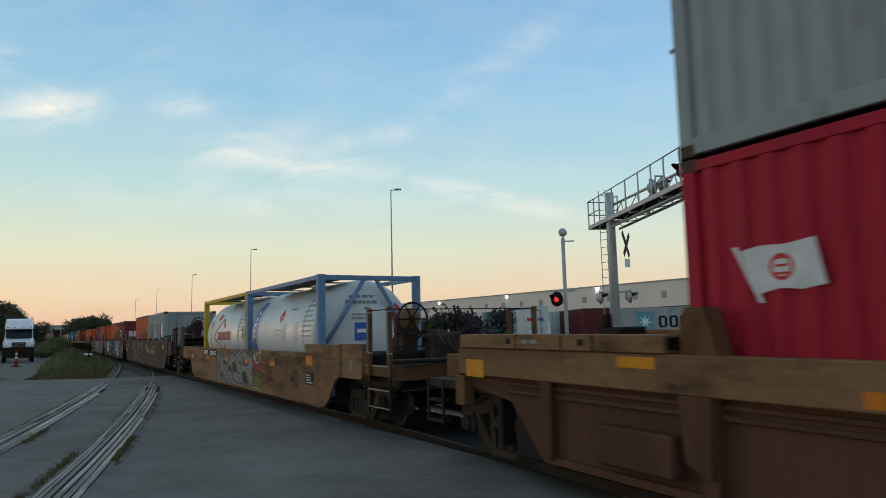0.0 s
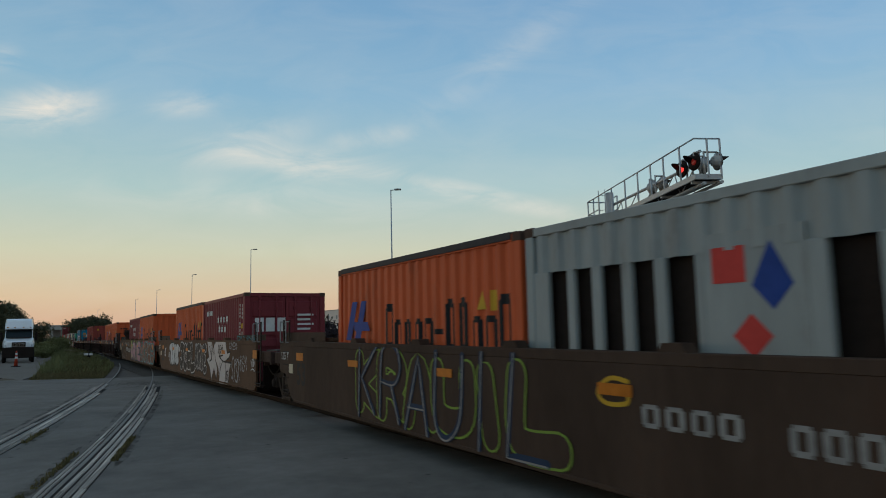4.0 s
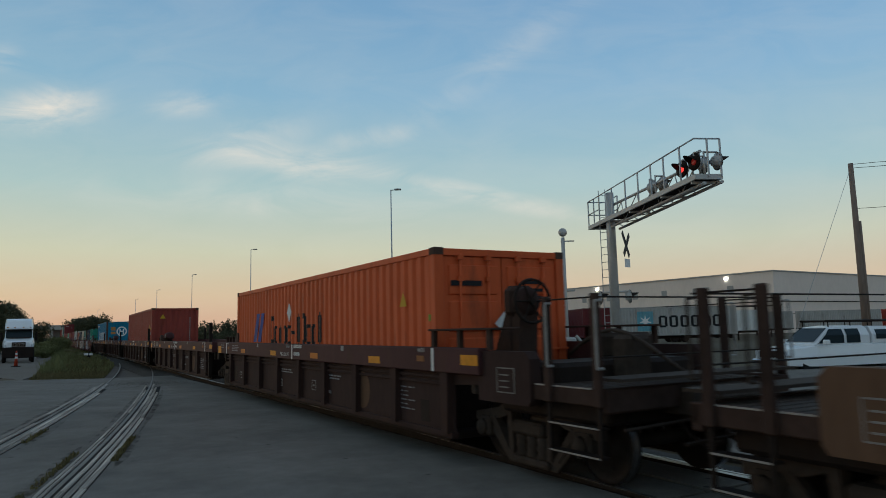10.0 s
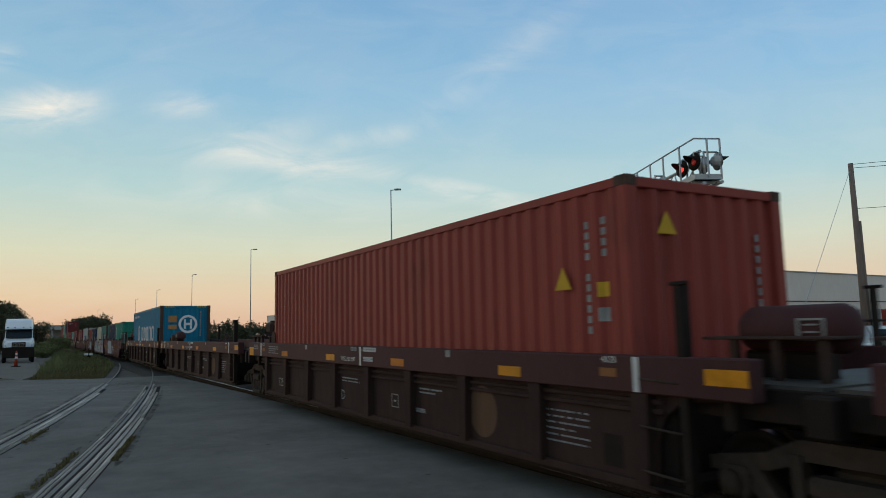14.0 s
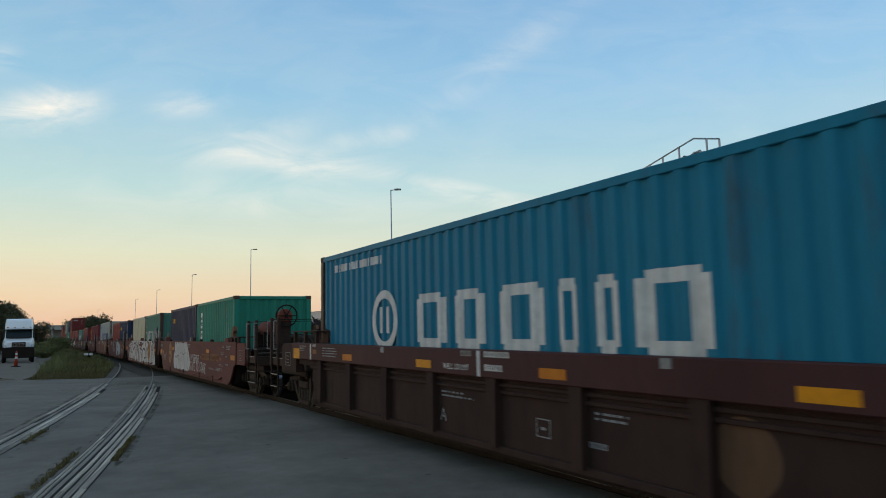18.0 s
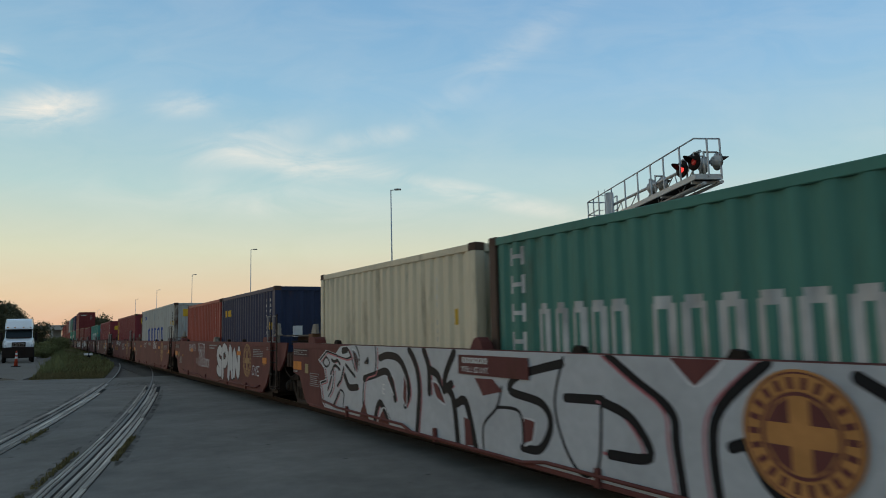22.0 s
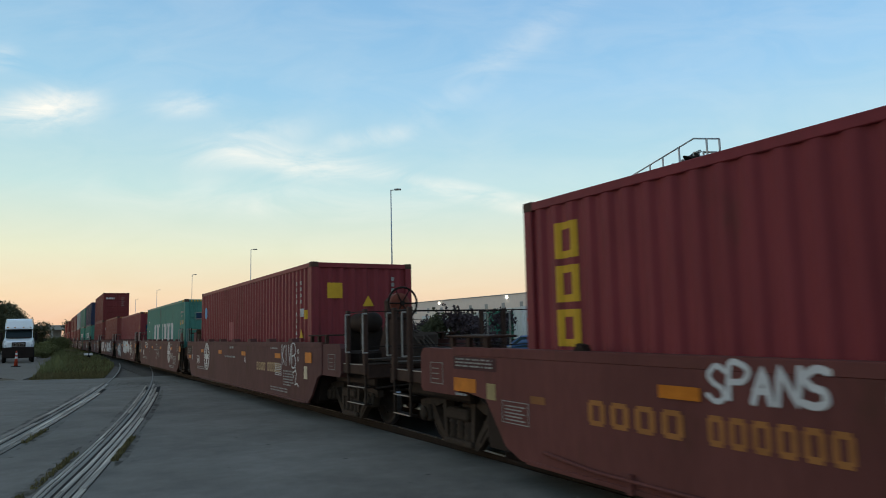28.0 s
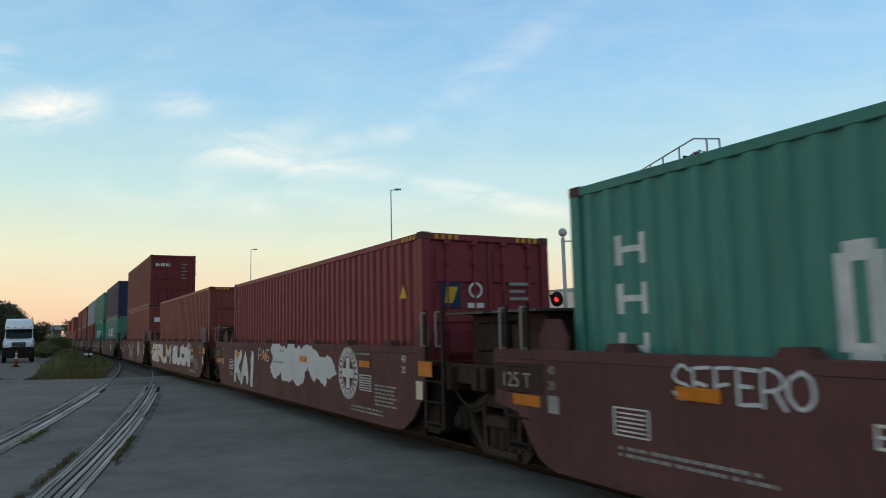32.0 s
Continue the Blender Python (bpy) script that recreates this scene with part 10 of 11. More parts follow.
    hand_word(c, "DVWNS", 6.2, 8.3, 1.52, 1.64, TEAL_SPRAY, 0.03, 39, y=-1.4245)
    hand_word(c, "KGBOS", -7.10, -6.75, 0.80, 1.15, CHALK, 0.022, 40, 0.2)
    hand_word(c, "GRE", -6.0, -5.58, 0.80, 0.98, CHALK, 0.024, 41)
    hand_word(c, "LV", -5.85, -5.6, 0.64, 0.76, CHALK, 0.02, 42)
    c = CARS[4]
    splashes(c, -2.0, 3.0, 0.25, 1.42, 60, LIME_SPRAY, 41, 0.16)
    splashes(c, -2.9, -1.7, 0.35, 1.40, 14, LIME_SPRAY, 51, 0.06)
    fat_word(c, "KRIE", -1.75, 2.95, 0.21, 1.462, PINK_SPRAY, DEEP_BLUE_SPRAY, DEEP_BLUE_SPRAY, 0.31, 0.04, 43, -0.12, 1.22, soft=False, shine=CHALK, thick=0.07, wobble=0.03)
    splashes(c, 3.0, 9.0, 0.25, 1.42, 44, RED_SPRAY, 45, 0.18)
    splashes(c, 3.0, 9.0, 0.25, 0.9, 22, LEAF, 46, 0.07)
    fat_word(c, "UKRSD", 2.85, 9.05, 0.21, 1.462, BROWN_SPRAY, TEAL_SPRAY, None, 0.32, 0.085, 42, -0.12, 1.2, soft=True, wobble=0.09)
    hand_word(c, "UKRSD", 3.2, 9.0, 0.42, 1.30, CHALK, 0.026, 42, -0.05, -1.5010, 0.12)
    hand_word(c, "JHF", 3.35, 4.1, 1.12, 1.36, TEAL_SPRAY, 0.04, 48, y=-1.5000)
    fat_word(c, "AVKS", -7.5, -4.85, 0.27, 1.45, BUFF_CAR, WORN_MARK, None, 0.36, 0.014, 44, -0.25, 1.3, wobble=0.1)
    hand_word(c, "NSOMGVOS", -4.85, -2.85, 1.14, 1.34, FAINT, 0.03, 45, y=-1.4990)
    flat("name_panel", c, -4.9, -1.75, 0.70, 1.06, BUFF_DARK, -1.4990, "dark painted panel behind the number")
    bars(c, -4.80, -3.72, 0.80, 1.03, 4, WORN_MARK, -1.5015)
    bars(c, -3.30, -1.90, 0.74, 0.97, 6, WORN_MARK, -1.5015, name="painted_number")
    hand_word(c, "BRAKO", -9.0, -8.45, 0.96, 1.12, CHALK, 0.03, 49)
    hand_word(c, "ALVS", -8.95, -8.1, 0.82, 0.96, GOLD_SPRAY, 0.04, 50)
    c = CARS[10]
    bubble_piece(c)
    hand_word(c, "IVY LEAGUE", 0.32, 2.05, 0.78, 1.00, CHALK, 0.030, 55, y=-1.4895)
    hand_word(c, "STATE TO STATE", 0.25, 3.25, 0.44, 0.72, CHALK, 0.034, 56, y=-1.4895)
    bars(c, 2.55, 3.82, 0.86, 1.06, 4, GOLD_MARK)
    bars(c, 3.99, 5.20, 0.86, 1.08, 6, GOLD_MARK, name="painted_number")
    c = CARS[11]
    long_mural(c)
    flat("name_patch", c, -0.35, 1.15, 1.16, 1.40, OXIDE_CAR, -1.5005, "bare painted panel with stencils")
    bars(c, -0.25, 0.35, 1.30, 1.37, 6, MARK, -1.5035, "painted_number")
    words(c, "WELL LD LMT", -0.27, 1.19, 0.10, MARK, -1.5035, label="white stencilled lettering")
    c = CARS[12]
    fat_word(c, "SPAN", 0.7, 3.6, 0.30, 1.45, PALE_SPRAY, BLACK_SPRAY, None, 0.27, 0.034, 75, 0.0, 1.2)
    hand_word(c, "ADE", 1.62, 1.95, 0.95, 1.15, BLACK_SPRAY, 0.022, 76, y=-1.5010)
    hand_word(c, "KICKIT+", -4.12, -2.78, 1.12, 1.36, CHALK, 0.026, 72, 0.1)
    hand_word(c, "DELETE", -2.36, -1.15, 1.16, 1.38, CHALK, 0.026, 73, 0.1)
    hand_word(c, "YOUR", -2.25, -1.25, 0.94, 1.14, CHALK, 0.026, 74)
    hand_word(c, "FACEBOOK", -2.28, -0.38, 0.64, 0.90, CHALK, 0.028, 77, 0.1)
    hand_word(c, "OYE", 4.98, 5.7, 0.62, 0.86, CHALK, 0.028, 78, 0.2)
    c = CARS[13]
    hand_word(c, "KICKIT", -2.5, -1.1, 1.14, 1.36, CHALK, 0.026, 82, 0.1)
    hand_word(c, "SPANS", 1.45, 2.65, 1.10, 1.40, CHALK, 0.036, 81, 0.1)
    c = CARS[14]
    bars(c, -4.75, -3.50, 0.77, 1.01, 4, OLD_ORANGE)
    bars(c, -3.33, -2.12, 0.77, 1.01, 6, OLD_ORANGE, name="painted_number")
    hand_word(c, "SPANS", -3.30, -2.28, 1.14, 1.40, CHALK, 0.05, 91, 0.1)
    hand_word(c, "RESPECT", -1.9, -0.2, 1.10, 1.36, CHALK, 0.03, 93, 0.1)
    hand_word(c, "KICKIT", 1.2, 3.0, 0.85, 1.25, CHALK, 0.04, 92, 0.1)
    c = CARS[15]
    bars(c, 2.64, 3.46, 0.78, 0.98, 4, GOLD_SPRAY)
    bars(c, 3.62, 4.67, 0.78, 1.0, 6, GOLD_SPRAY, name="painted_number")
    hand_word(c, "KIV", 4.82, 5.55, 0.98, 1.40, CHALK, 0.034, 101)
    hand_word(c, "B", 5.55, 5.90, 0.92, 1.40, CHALK, 0.034, 103)
    tag(c, 5.75, 6.0, 0.62, 0.95, CHALK, 102, 1, 0.034)
    c = CARS[16]
    hand_word(c, "SAK", -0.25, 1.04, 0.62, 1.22, STENCIL, 0.03, 111, 0.2)
    hand_word(c, "SEFERO", -4.65, -3.38, 1.12, 1.38, CHALK, 0.032, 112)
    c = CARS[17]
    splashes(c, -0.8, 2.9, 0.84, 1.34, 60, CHALK, 121, 0.20, -1.4880)
    fat_word(c, "KAI", -4.8, -2.4, 0.26, 1.36, CHALK, BLACK_SPRAY, None, 0.26, 0.04, 122, 0.1, 1.2, soft=False)
    hand_word(c, "PAS", -2.2, -1.2, 1.05, 1.32, CHALK, 0.03, 123)
    c = CARS[18]
    fat_word(c, "SUOR", 0.0, 4.0, 0.44, 1.36, CHALK, BROWN_CAR, None, 0.30, 0.02, 131, 0.0, 1.25)
    fat_word(c, "SERUM", -6.5, -0.6, 0.40, 1.40, SILVER, BROWN_CAR, None, 0.26, 0.02, 132, 0.0, 1.2)
    hand_word(CARS[19], "NA", -1.0, 1.2, 0.3, 1.3, CHALK, 0.08, 141)
    hand_word(CARS[21], "SEVEN", -3.0, 3.2, 0.4, 1.3, CHALK, 0.08, 142)
    hand_word(CARS[23], "MOSA", -4.0, 1.2, 0.3, 1.3, CHALK, 0.08, 143)


paint_cars()


def load(unit, c, front, L, z=0.0):
    """Stand container c in that unit; front: where its front end lies up the line."""
    s0, tx = UNITS[unit][4], UNITS[unit][8]
    ride(c, s0, tx, s0 - (front + L / 2), FLOORS[unit] + z)
    return c


def box_on(unit, at, L, H, pm, label, z=0.0, **k):
    return load(unit, container(L, H, pm, label, **k), at, L, z)


def hatch_stripes(c, L, H):
    """Yellow and black warning stripes along the top edges by the front corner."""
    bm = bmesh.new()
    for k in range(4):
        a = L / 2 - 0.28 - 0.125 * k
        plate(bm, [(a - 0.03, H - 0.10), (a + 0.035, H - 0.10), (a + 0.075, H - 0.03), (a + 0.01, H - 0.03)], -1.219, -1.216)
        for s in (-1, 1):
            box(bm, L / 2 - 0.013, L / 2 - 0.011, s * (0.95 - 0.12 * k) - 0.03, s * (0.95 - 0.12 * k) + 0.03, H - 0.10, H - 0.03)
    part("warning_stripes", bm, MARK_YELLOW, c, "yellow and black striped top edge")["kind"] = "stuff"


def star_box(unit, at, front):
    c = box_on(unit, at, L20, LOW, MAROON, "maroon steel container with two rows of white stars", front=front)
    for x, z in ((-0.50, 1.87), (-0.08, 1.875), (0.34, 1.875), (0.76, 1.88), (-0.32, 1.565), (0.08, 1.565), (0.50, 1.56)):
        bm = bmesh.new()
        star(bm, x, z, 0.15, -1.213)
        part("star", bm, MARK, c, "white painted star")
    letters(c, spread(-2.42, -1.42, 9), 2.05, 2.21, MARK)
    column(c, 2.33, 2.27, 13, 0.035, 0.07, 0.035)
    column(c, 2.61, 2.27, 5, 0.042, 0.08, 0.035)
    side_patch(c, [(2.58, 2.68, 1.56, 1.70)], MARK_YELLOW, "small yellow plate", "data_plate")
    side_patch(c, [(2.60, 2.70, 1.34, 1.46)], STENCIL, "", "data_plate")
    if front == "door":
        for k in range(3):
            end_flat(c, L20, -0.92 + 0.32 * k, -0.66 + 0.32 * k, 1.45, 1.85, MARK, "letter_block", out=0.03)
        for k in range(4):
            end_flat(c, L20, 0.35, 0.85 - 0.1 * (k % 2), 1.90 - 0.14 * k, 1.96 - 0.14 * k, MARK, "writing_bar", out=0.03)
    return c


def tarp_box(unit, at):
    c = box_on(unit, at, L20, LOW, ORANGE, "orange open-top container under a dark tarpaulin", tarp=TARP)
    bm = bmesh.new()
    for dx in (0, 0.42):
        bm.faces.new([bm.verts.new((x + dx, -1.213, z)) for x, z in ((-2.62, 1.25), (-2.36, 1.25), (-2.06, 1.95), (-2.30, 1.95))])
    bm.faces.new([bm.verts.new((x, -1.2132, z)) for x, z in ((-2.2, 1.42), (-1.5, 1.42), (-1.6, 1.58), (-2.26, 1.58))])
    part("emblem", bm, MARK_BLUE, c, "blue slanted emblem")
    tall = {0, 6, 7, 10}
    spans = spread(-0.84, 2.86, 11)
    letters(c, [q for k, q in enumerate(spans) if k not in tall and k != 5], 1.1, 1.60, MARK_BLACK)
    letters(c, [q for k, q in enumerate(spans) if k in tall], 1.1, 1.86, MARK_BLACK)
    side_patch(c, [(spans[5][0], spans[5][1], 1.36, 1.44)], MARK_BLACK, "", "lettering")
    side_patch(c, [(2.32, 2.46, 1.66, 1.92)], MARK_YELLOW, "small yellow plate", "data_plate")
    bm = bmesh.new()
    bm.faces.new([bm.verts.new((x, -1.213, z)) for x, z in ((2.02, 1.68), (2.24, 1.68), (2.16, 1.92))])
    part("warning_sign", bm, MARK_YELLOW, c, "yellow warning triangle")
    warn_triangle(c, L20, 0.1, 1.85)
    return c


def paint_loads():
    c = box_on(0, 1.65 - L40, L40, HIGH, BRIGHT_RED, "bright red steel container with a white flag emblem")
    bm = bmesh.new()
    pts = [(-5.53, 2.04), (-5.36, 2.07), (-5.14, 2.06), (-4.90, 2.09), (-4.83, 1.74), (-5.02, 1.71), (-5.20, 1.73), (-5.38, 1.69)]
    bm.faces.new([bm.verts.new((x, -1.214, z)) for x, z in pts])
    bm.faces.new([bm.verts.new((x, -1.2142, z)) for x, z in ((-5.61, 2.08), (-5.56, 2.08), (-5.34, 1.62), (-5.39, 1.62))])
    fl = part("flag_emblem", bm, MARK, c, "white waving flag painted on the side")
    bm = bmesh.new()
    ring(bm, -5.18, 1.89, 0.075, 0.105, 20)
    for z in (1.84, 1.90, 1.96):
        box(bm, -5.235, -5.125, -0.0005, 0.0005, z - 0.01, z + 0.01)
    part("flag_mark", bm, MARK_RED, fl, m=pose(0, -1.216, 0))
    box_on(0, 1.65 - L40, L40, HIGH, GREY, "grey steel container stacked on a red one", HIGH + 0.02)
    load(1, tank_container(PALE_BLUE, "white tank container in a pale blue frame", True), 11.32, L20)
    load(1, tank_container(YELLOW_FRAME, "white tank container in a yellow frame", False), 17.42, L20)

    # the grey container with slatted, open sides
    c = box_on(2, 33.28, L20, LOW, GREY, "grey steel container with torn open side hatches", sheet=False)
    # black sheet stands in for the shaded inside seen between the slats
    bm = bmesh.new()
    box(bm, -2.9, 2.9, -1.10, -1.06, 0.1, 2.4)
    part("inner_wall", bm, DARK, c, "added dark sheet for the shade inside the open hatches")
    bm = bmesh.new()
    corrugated(bm, -2.9, 2.9, 2.05, LOW - 0.1, -1.209)
    part("side_panel", bm, GREY, c)
    for x, w in ((-2.8, 0.35), (-2.25, 0.12), (-1.85, 0.14), (-1.42, 0.14), (-1.0, 0.14), (-0.55, 0.1), (0.5, 0.16), (1.0, 0.12), (1.32, 0.14), (2.5, 0.4)):
        bm = bmesh.new()
        box(bm, x - w / 2, x + w / 2, -1.205, -1.14, 0.15, 2.06, 0.01)
        part("slat", bm, GREY, c)
    bm = bmesh.new()
    box(bm, -0.52, 0.42, -1.20, -1.17, 0.6, 2.2)
    part("sign_board", bm, GREY, c, "grey board with hazard signs")
    for pts, mm, lab in (([(-0.05, 1.75), (0.13, 1.55), (0.31, 1.75), (0.13, 2.1)], MARK_BLUE, "blue diamond hazard sign"), ([(-0.42, 1.78), (-0.1, 1.78), (-0.1, 2.08), (-0.42, 2.08)], MARK_RED, "red square sign"), ([(-0.25, 1.35), (-0.07, 1.17), (0.11, 1.35), (-0.07, 1.53)], MARK_RED, "red striped hazard diamond")):
        bm = bmesh.new()
        bm.faces.new([bm.verts.new((x, -1.204, z)) for x, z in pts])
        part("placard", bm, mm, c, lab)
    bm = bmesh.new()
    for k in range(4):
        for j in range(5):
            x, z = 1.45 + 0.21 * k, 1.15 + 0.18 * j
            q = [bm.verts.new((x + a, -1.12 + 0.03 * noise.noise((x + a, z + b, 3)) * 3, z + b)) for a, b in ((0, 0), (0.21, 0), (0.21, 0.18), (0, 0.18))]
            bm.faces.new(q)
    part("foil_wrap", bm, WHITE, c, "crumpled white foil over the load")
    put("side_panel", m_side(L20, LOW), GREY, c, m=pose(0, 0, 0, 0, 0, 180))
    end_shape(c, L20, diamond(-0.15, 1.65, 0.13), MARK_BLUE, "placard", "blue hazard diamond")
    end_shape(c, L20, diamond(0.45, 1.70, 0.165), MARK_RED, "placard", "red and white hazard diamond")
    for k in range(4):
        end_flat(c, L20, 0.36 + 0.05 * k, 0.375 + 0.05 * k, 1.63, 1.77, MARK, "writing_bar", out=0.004)
    end_flat(c, L20, -0.21, -0.09, 1.62, 1.68, MARK, "writing_bar", out=0.004)
    end_flat(c, L20, -0.02, 0.28, 1.31, 1.44, MARK_RED, "placard", "small red sign")
    for k in range(4):
        end_flat(c, L20, 0.02 + 0.06 * k, 0.06 + 0.06 * k, 1.345, 1.405, MARK_BLACK, "writing_bar", out=0.004)
    for k in range(8):
        end_flat(c, L20, 0.86, 0.91, 2.22 - 0.14 * k, 2.30 - 0.14 * k, MARK_BLACK, "writing_bar")

    tarp_box(2, 39.42)
    star_box(3, 52.93, "door")
    tarp_box(3, 59.02)
    tarp_box(4, 72.62)
    star_box(4, 78.72, "wall")

    c = box_on(5, 94.74, L40, LOW, ORANGE, "long orange steel container with rusty doors", front="door", posts=ORANGE)
    bm = bmesh.new()
    for dx in (0, 0.45):
        bm.faces.new([bm.verts.new((x + dx, -1.213, z)) for x, z in ((-4.2, 1.15), (-3.9, 1.15), (-3.55, 1.9), (-3.85, 1.9))])
    part("emblem", bm, MARK_BLUE, c, "blue slanted emblem")
    spans = spread(-2.55, 1.3, 11)
    letters(c, [q for k, q in enumerate(spans) if k not in (0, 5, 6, 7, 10)], 1.1, 1.55, MARK_BLACK)
    letters(c, [spans[k] for k in (0, 6, 7, 10)], 1.1, 1.80, MARK_BLACK)
    side_patch(c, [(*spans[5], 1.34, 1.42)], MARK_BLACK, "", "lettering")
    bm = bmesh.new()
    bm.faces.new([bm.verts.new((x, -1.213, z)) for x, z in ((-1.15, 1.85), (-0.98, 1.62), (-0.81, 1.85), (-0.98, 2.08))])
    part("placard", bm, MARK, c, "white diamond hazard placard")
    bm = bmesh.new()
    bm.faces.new([bm.verts.new((x, -1.213, z)) for x, z in ((4.9, 1.75), (5.16, 1.75), (5.03, 1.98))])
    part("warning_sign", bm, MARK_YELLOW, c, "yellow warning triangle")
    side_patch(c, [(5.86, 5.98, 1.50, 1.60)], LIME_SPRAY, "small green sticker", "sticker")
    end_shape(c, L40, diamond(0.0, 1.45, 0.2), MARK, "placard", "white diamond hazard placard", 0.055)
    end_flat(c, L40, -0.95, -0.4, 2.02, 2.10, MARK_BLACK, "writing_bar", out=0.03)
    for k in range(3):
        end_flat(c, L40, 0.35, 0.8, 2.06 - 0.12 * k, 2.11 - 0.12 * k, MARK_BLACK, "writing_bar", out=0.03)

    c = box_on(7, 126.37, L40, HIGH, RED, "long red-brown corrugated steel container")
    column(c, 5.42, 2.5, 11, 0.06, 0.075, 0.035, STENCIL)
    column(c, 5.68, 2.52, 4, 0.06, 0.075, 0.035, STENCIL)
    side_patch(c, [(5.62, 5.76, 1.70, 1.85)], MARK_YELLOW, "small yellow plate", "data_plate")
    side_patch(c, [(5.62, 5.76, 1.45, 1.59)], STENCIL, "", "data_plate")
    column(c, -5.4, 2.3, 9)
    warn_triangle(c, L40, -0.65, 2.32)
    bm = bmesh.new()
    for k in range(11):
        box(bm, L40 / 2 - 0.028, L40 / 2 - 0.025, 0.74, 0.79, 2.3 - 0.12 * k, 2.38 - 0.12 * k)
    part("painted_number", bm, STENCIL, c)["kind"] = "stuff"
    bm = bmesh.new()
    bm.faces.new([bm.verts.new((x, -1.213, z)) for x, z in ((4.94, 1.80), (5.22, 1.80), (5.08, 2.05))])
    part("warning_sign", bm, MARK_YELLOW, c, "yellow warning triangle")

    c = box_on(9, 158.70, L40, HIGH, BLUE, "long sea-blue steel container with white lettering blocks", posts=RUSTY_POST)
    letters(c, [(-1.81, -0.91), (-0.66, 0.12), (0.45, 1.36), (1.62, 1.93), (2.24, 2.56), (2.78, 3.67)], 1.12, 1.92, MARK)
    bm = bmesh.new()
    ring(bm, -2.94, 1.55, 0.36, 0.50)
    box(bm, -3.12, -3.02, -0.0015, 0.0015, 1.33, 1.77)
    box(bm, -2.86, -2.76, -0.0015, 0.0015, 1.33, 1.77)
    part("emblem", bm, MARK, c, "white ring emblem", pose(0, -1.214, 0))
    letters(c, spread(-5.3, -3.0, 13), 2.52, 2.66, MARK)
    column(c, 5.4, 2.45, 11)
    column(c, 5.7, 2.55, 9)
    bm = bmesh.new()
    ring(bm, 0, 0, 0.34, 0.46)
    box(bm, -0.2, -0.1, -0.0015, 0.0015, -0.24, 0.24)
    box(bm, 0.1, 0.2, -0.0015, 0.0015, -0.24, 0.24)
    box(bm, -0.1, 0.1, -0.0015, 0.0015, -0.06, 0.06)
    part("emblem", bm, WHITE, c, "white ring emblem", pose(L40 / 2 - 0.024, 0.12, 1.95, 0, 0, 90))
    end_flat(c, L40, -0.82, -0.42, 2.05, 2.38, MARK_ORANGE, "plate", "orange plate")
    end_flat(c, L40, -0.82, -0.42, 1.70, 1.92, MARK_ORANGE, "plate", "orange plate")
    bm = bmesh.new()
    for k in range(10):
        box(bm, L40 / 2 - 0.028, L40 / 2 - 0.025, 0.70, 0.77, 2.5 - 0.13 * k, 2.59 - 0.13 * k)
    part("painted_number", bm, STENCIL, c)["kind"] = "stuff"
    hatch_stripes(c, L40, HIGH)

    c = box_on(10, 178.57, L20, LOW, GREEN, "short bright green steel container", posts=GREEN)
    side_patch(c, [(-2.36, -2.0, 1.0, 2.22)], WHITE, "tall white panel", "white_panel")
    for k in range(5):
        side_patch(c, [(-2.28, -2.08, 1.96 - 0.2 * k, 2.08 - 0.2 * k)], MARK_BLACK, "", "letter_block")
    column(c, 1.95, 2.3, 12, 0.045, 0.07, 0.03, STENCIL)
    column(c, 2.22, 1.75, 5, 0.045, 0.07, 0.03, FAINT)
    c = box_on(10, 184.84, L20, LOW, NAVY, "short navy blue steel container")
    letters(c, spread(-2.60, -1.62, 5), 1.97, 2.17, MARK_YELLOW)
    column(c, 2.1, 2.3, 11)
    column(c, 2.4, 2.3, 8)
    side_patch(c, [(2.36, 2.52, 1.45, 1.62)], MARK_YELLOW, "small yellow plate", "data_plate")

    c = box_on(11, 194.35, L20, LOW, DULL_GREEN, "short dull green steel container with worn white lettering blocks", posts=RUSTY_POST)
    letters(c, spread(-2.06, -0.58, 5), 1.02, 1.72, WORN_MARK)
    letters(c, spread(-0.34, 2.6, 8), 1.02, 1.72, WORN_MARK)
    for k in range(4):
        side_patch(c, [(-2.60, -2.54, 2.2 - 0.34 * k, 2.42 - 0.34 * k), (-2.38, -2.32, 2.2 - 0.34 * k, 2.42 - 0.34 * k), (-2.54, -2.38, 2.28 - 0.34 * k, 2.33 - 0.34 * k)], WORN_MARK, "worn white sign", "sign_mark")
    for k in range(3):
        end_flat(c, L20, -0.62 + 0.42 * k, -0.34 + 0.42 * k, 2.15, 2.20, STENCIL, "writing_bar")
    c = box_on(11, 200.73, L20, LOW, BEIGE, "short beige steel container")
    column(c, 1.9, 2.2, 11, 0.07, 0.07)
    side_patch(c, [(2.4, 2.55, 1.5, 1.72)], MARK_YELLOW, "small yellow plate", "data_plate")

    c = box_on(12, 210.13, L20, LOW, NAVY, "short navy blue steel container")
    letters(c, spread(-2.53, -1.6, 5), 1.95, 2.15, MARK_YELLOW)
    column(c, 2.2, 2.3, 11)
    column(c, 2.55, 2.3, 9)
    side_patch(c, [(2.5, 2.66, 1.5, 1.68)], MARK_YELLOW, "small yellow plate", "data_plate")
    end_flat(c, L20, -0.75, -0.5, 1.3, 1.58, MARK, "paper_sheet", "pale sheet on the end wall")
    bm = bmesh.new()
    for k in range(10):
        box(bm, L20 / 2 - 0.028, L20 / 2 - 0.025, 0.68, 0.74, 2.2 - 0.12 * k, 2.28 - 0.12 * k)
    part("painted_number", bm, STENCIL, c)["kind"] = "stuff"
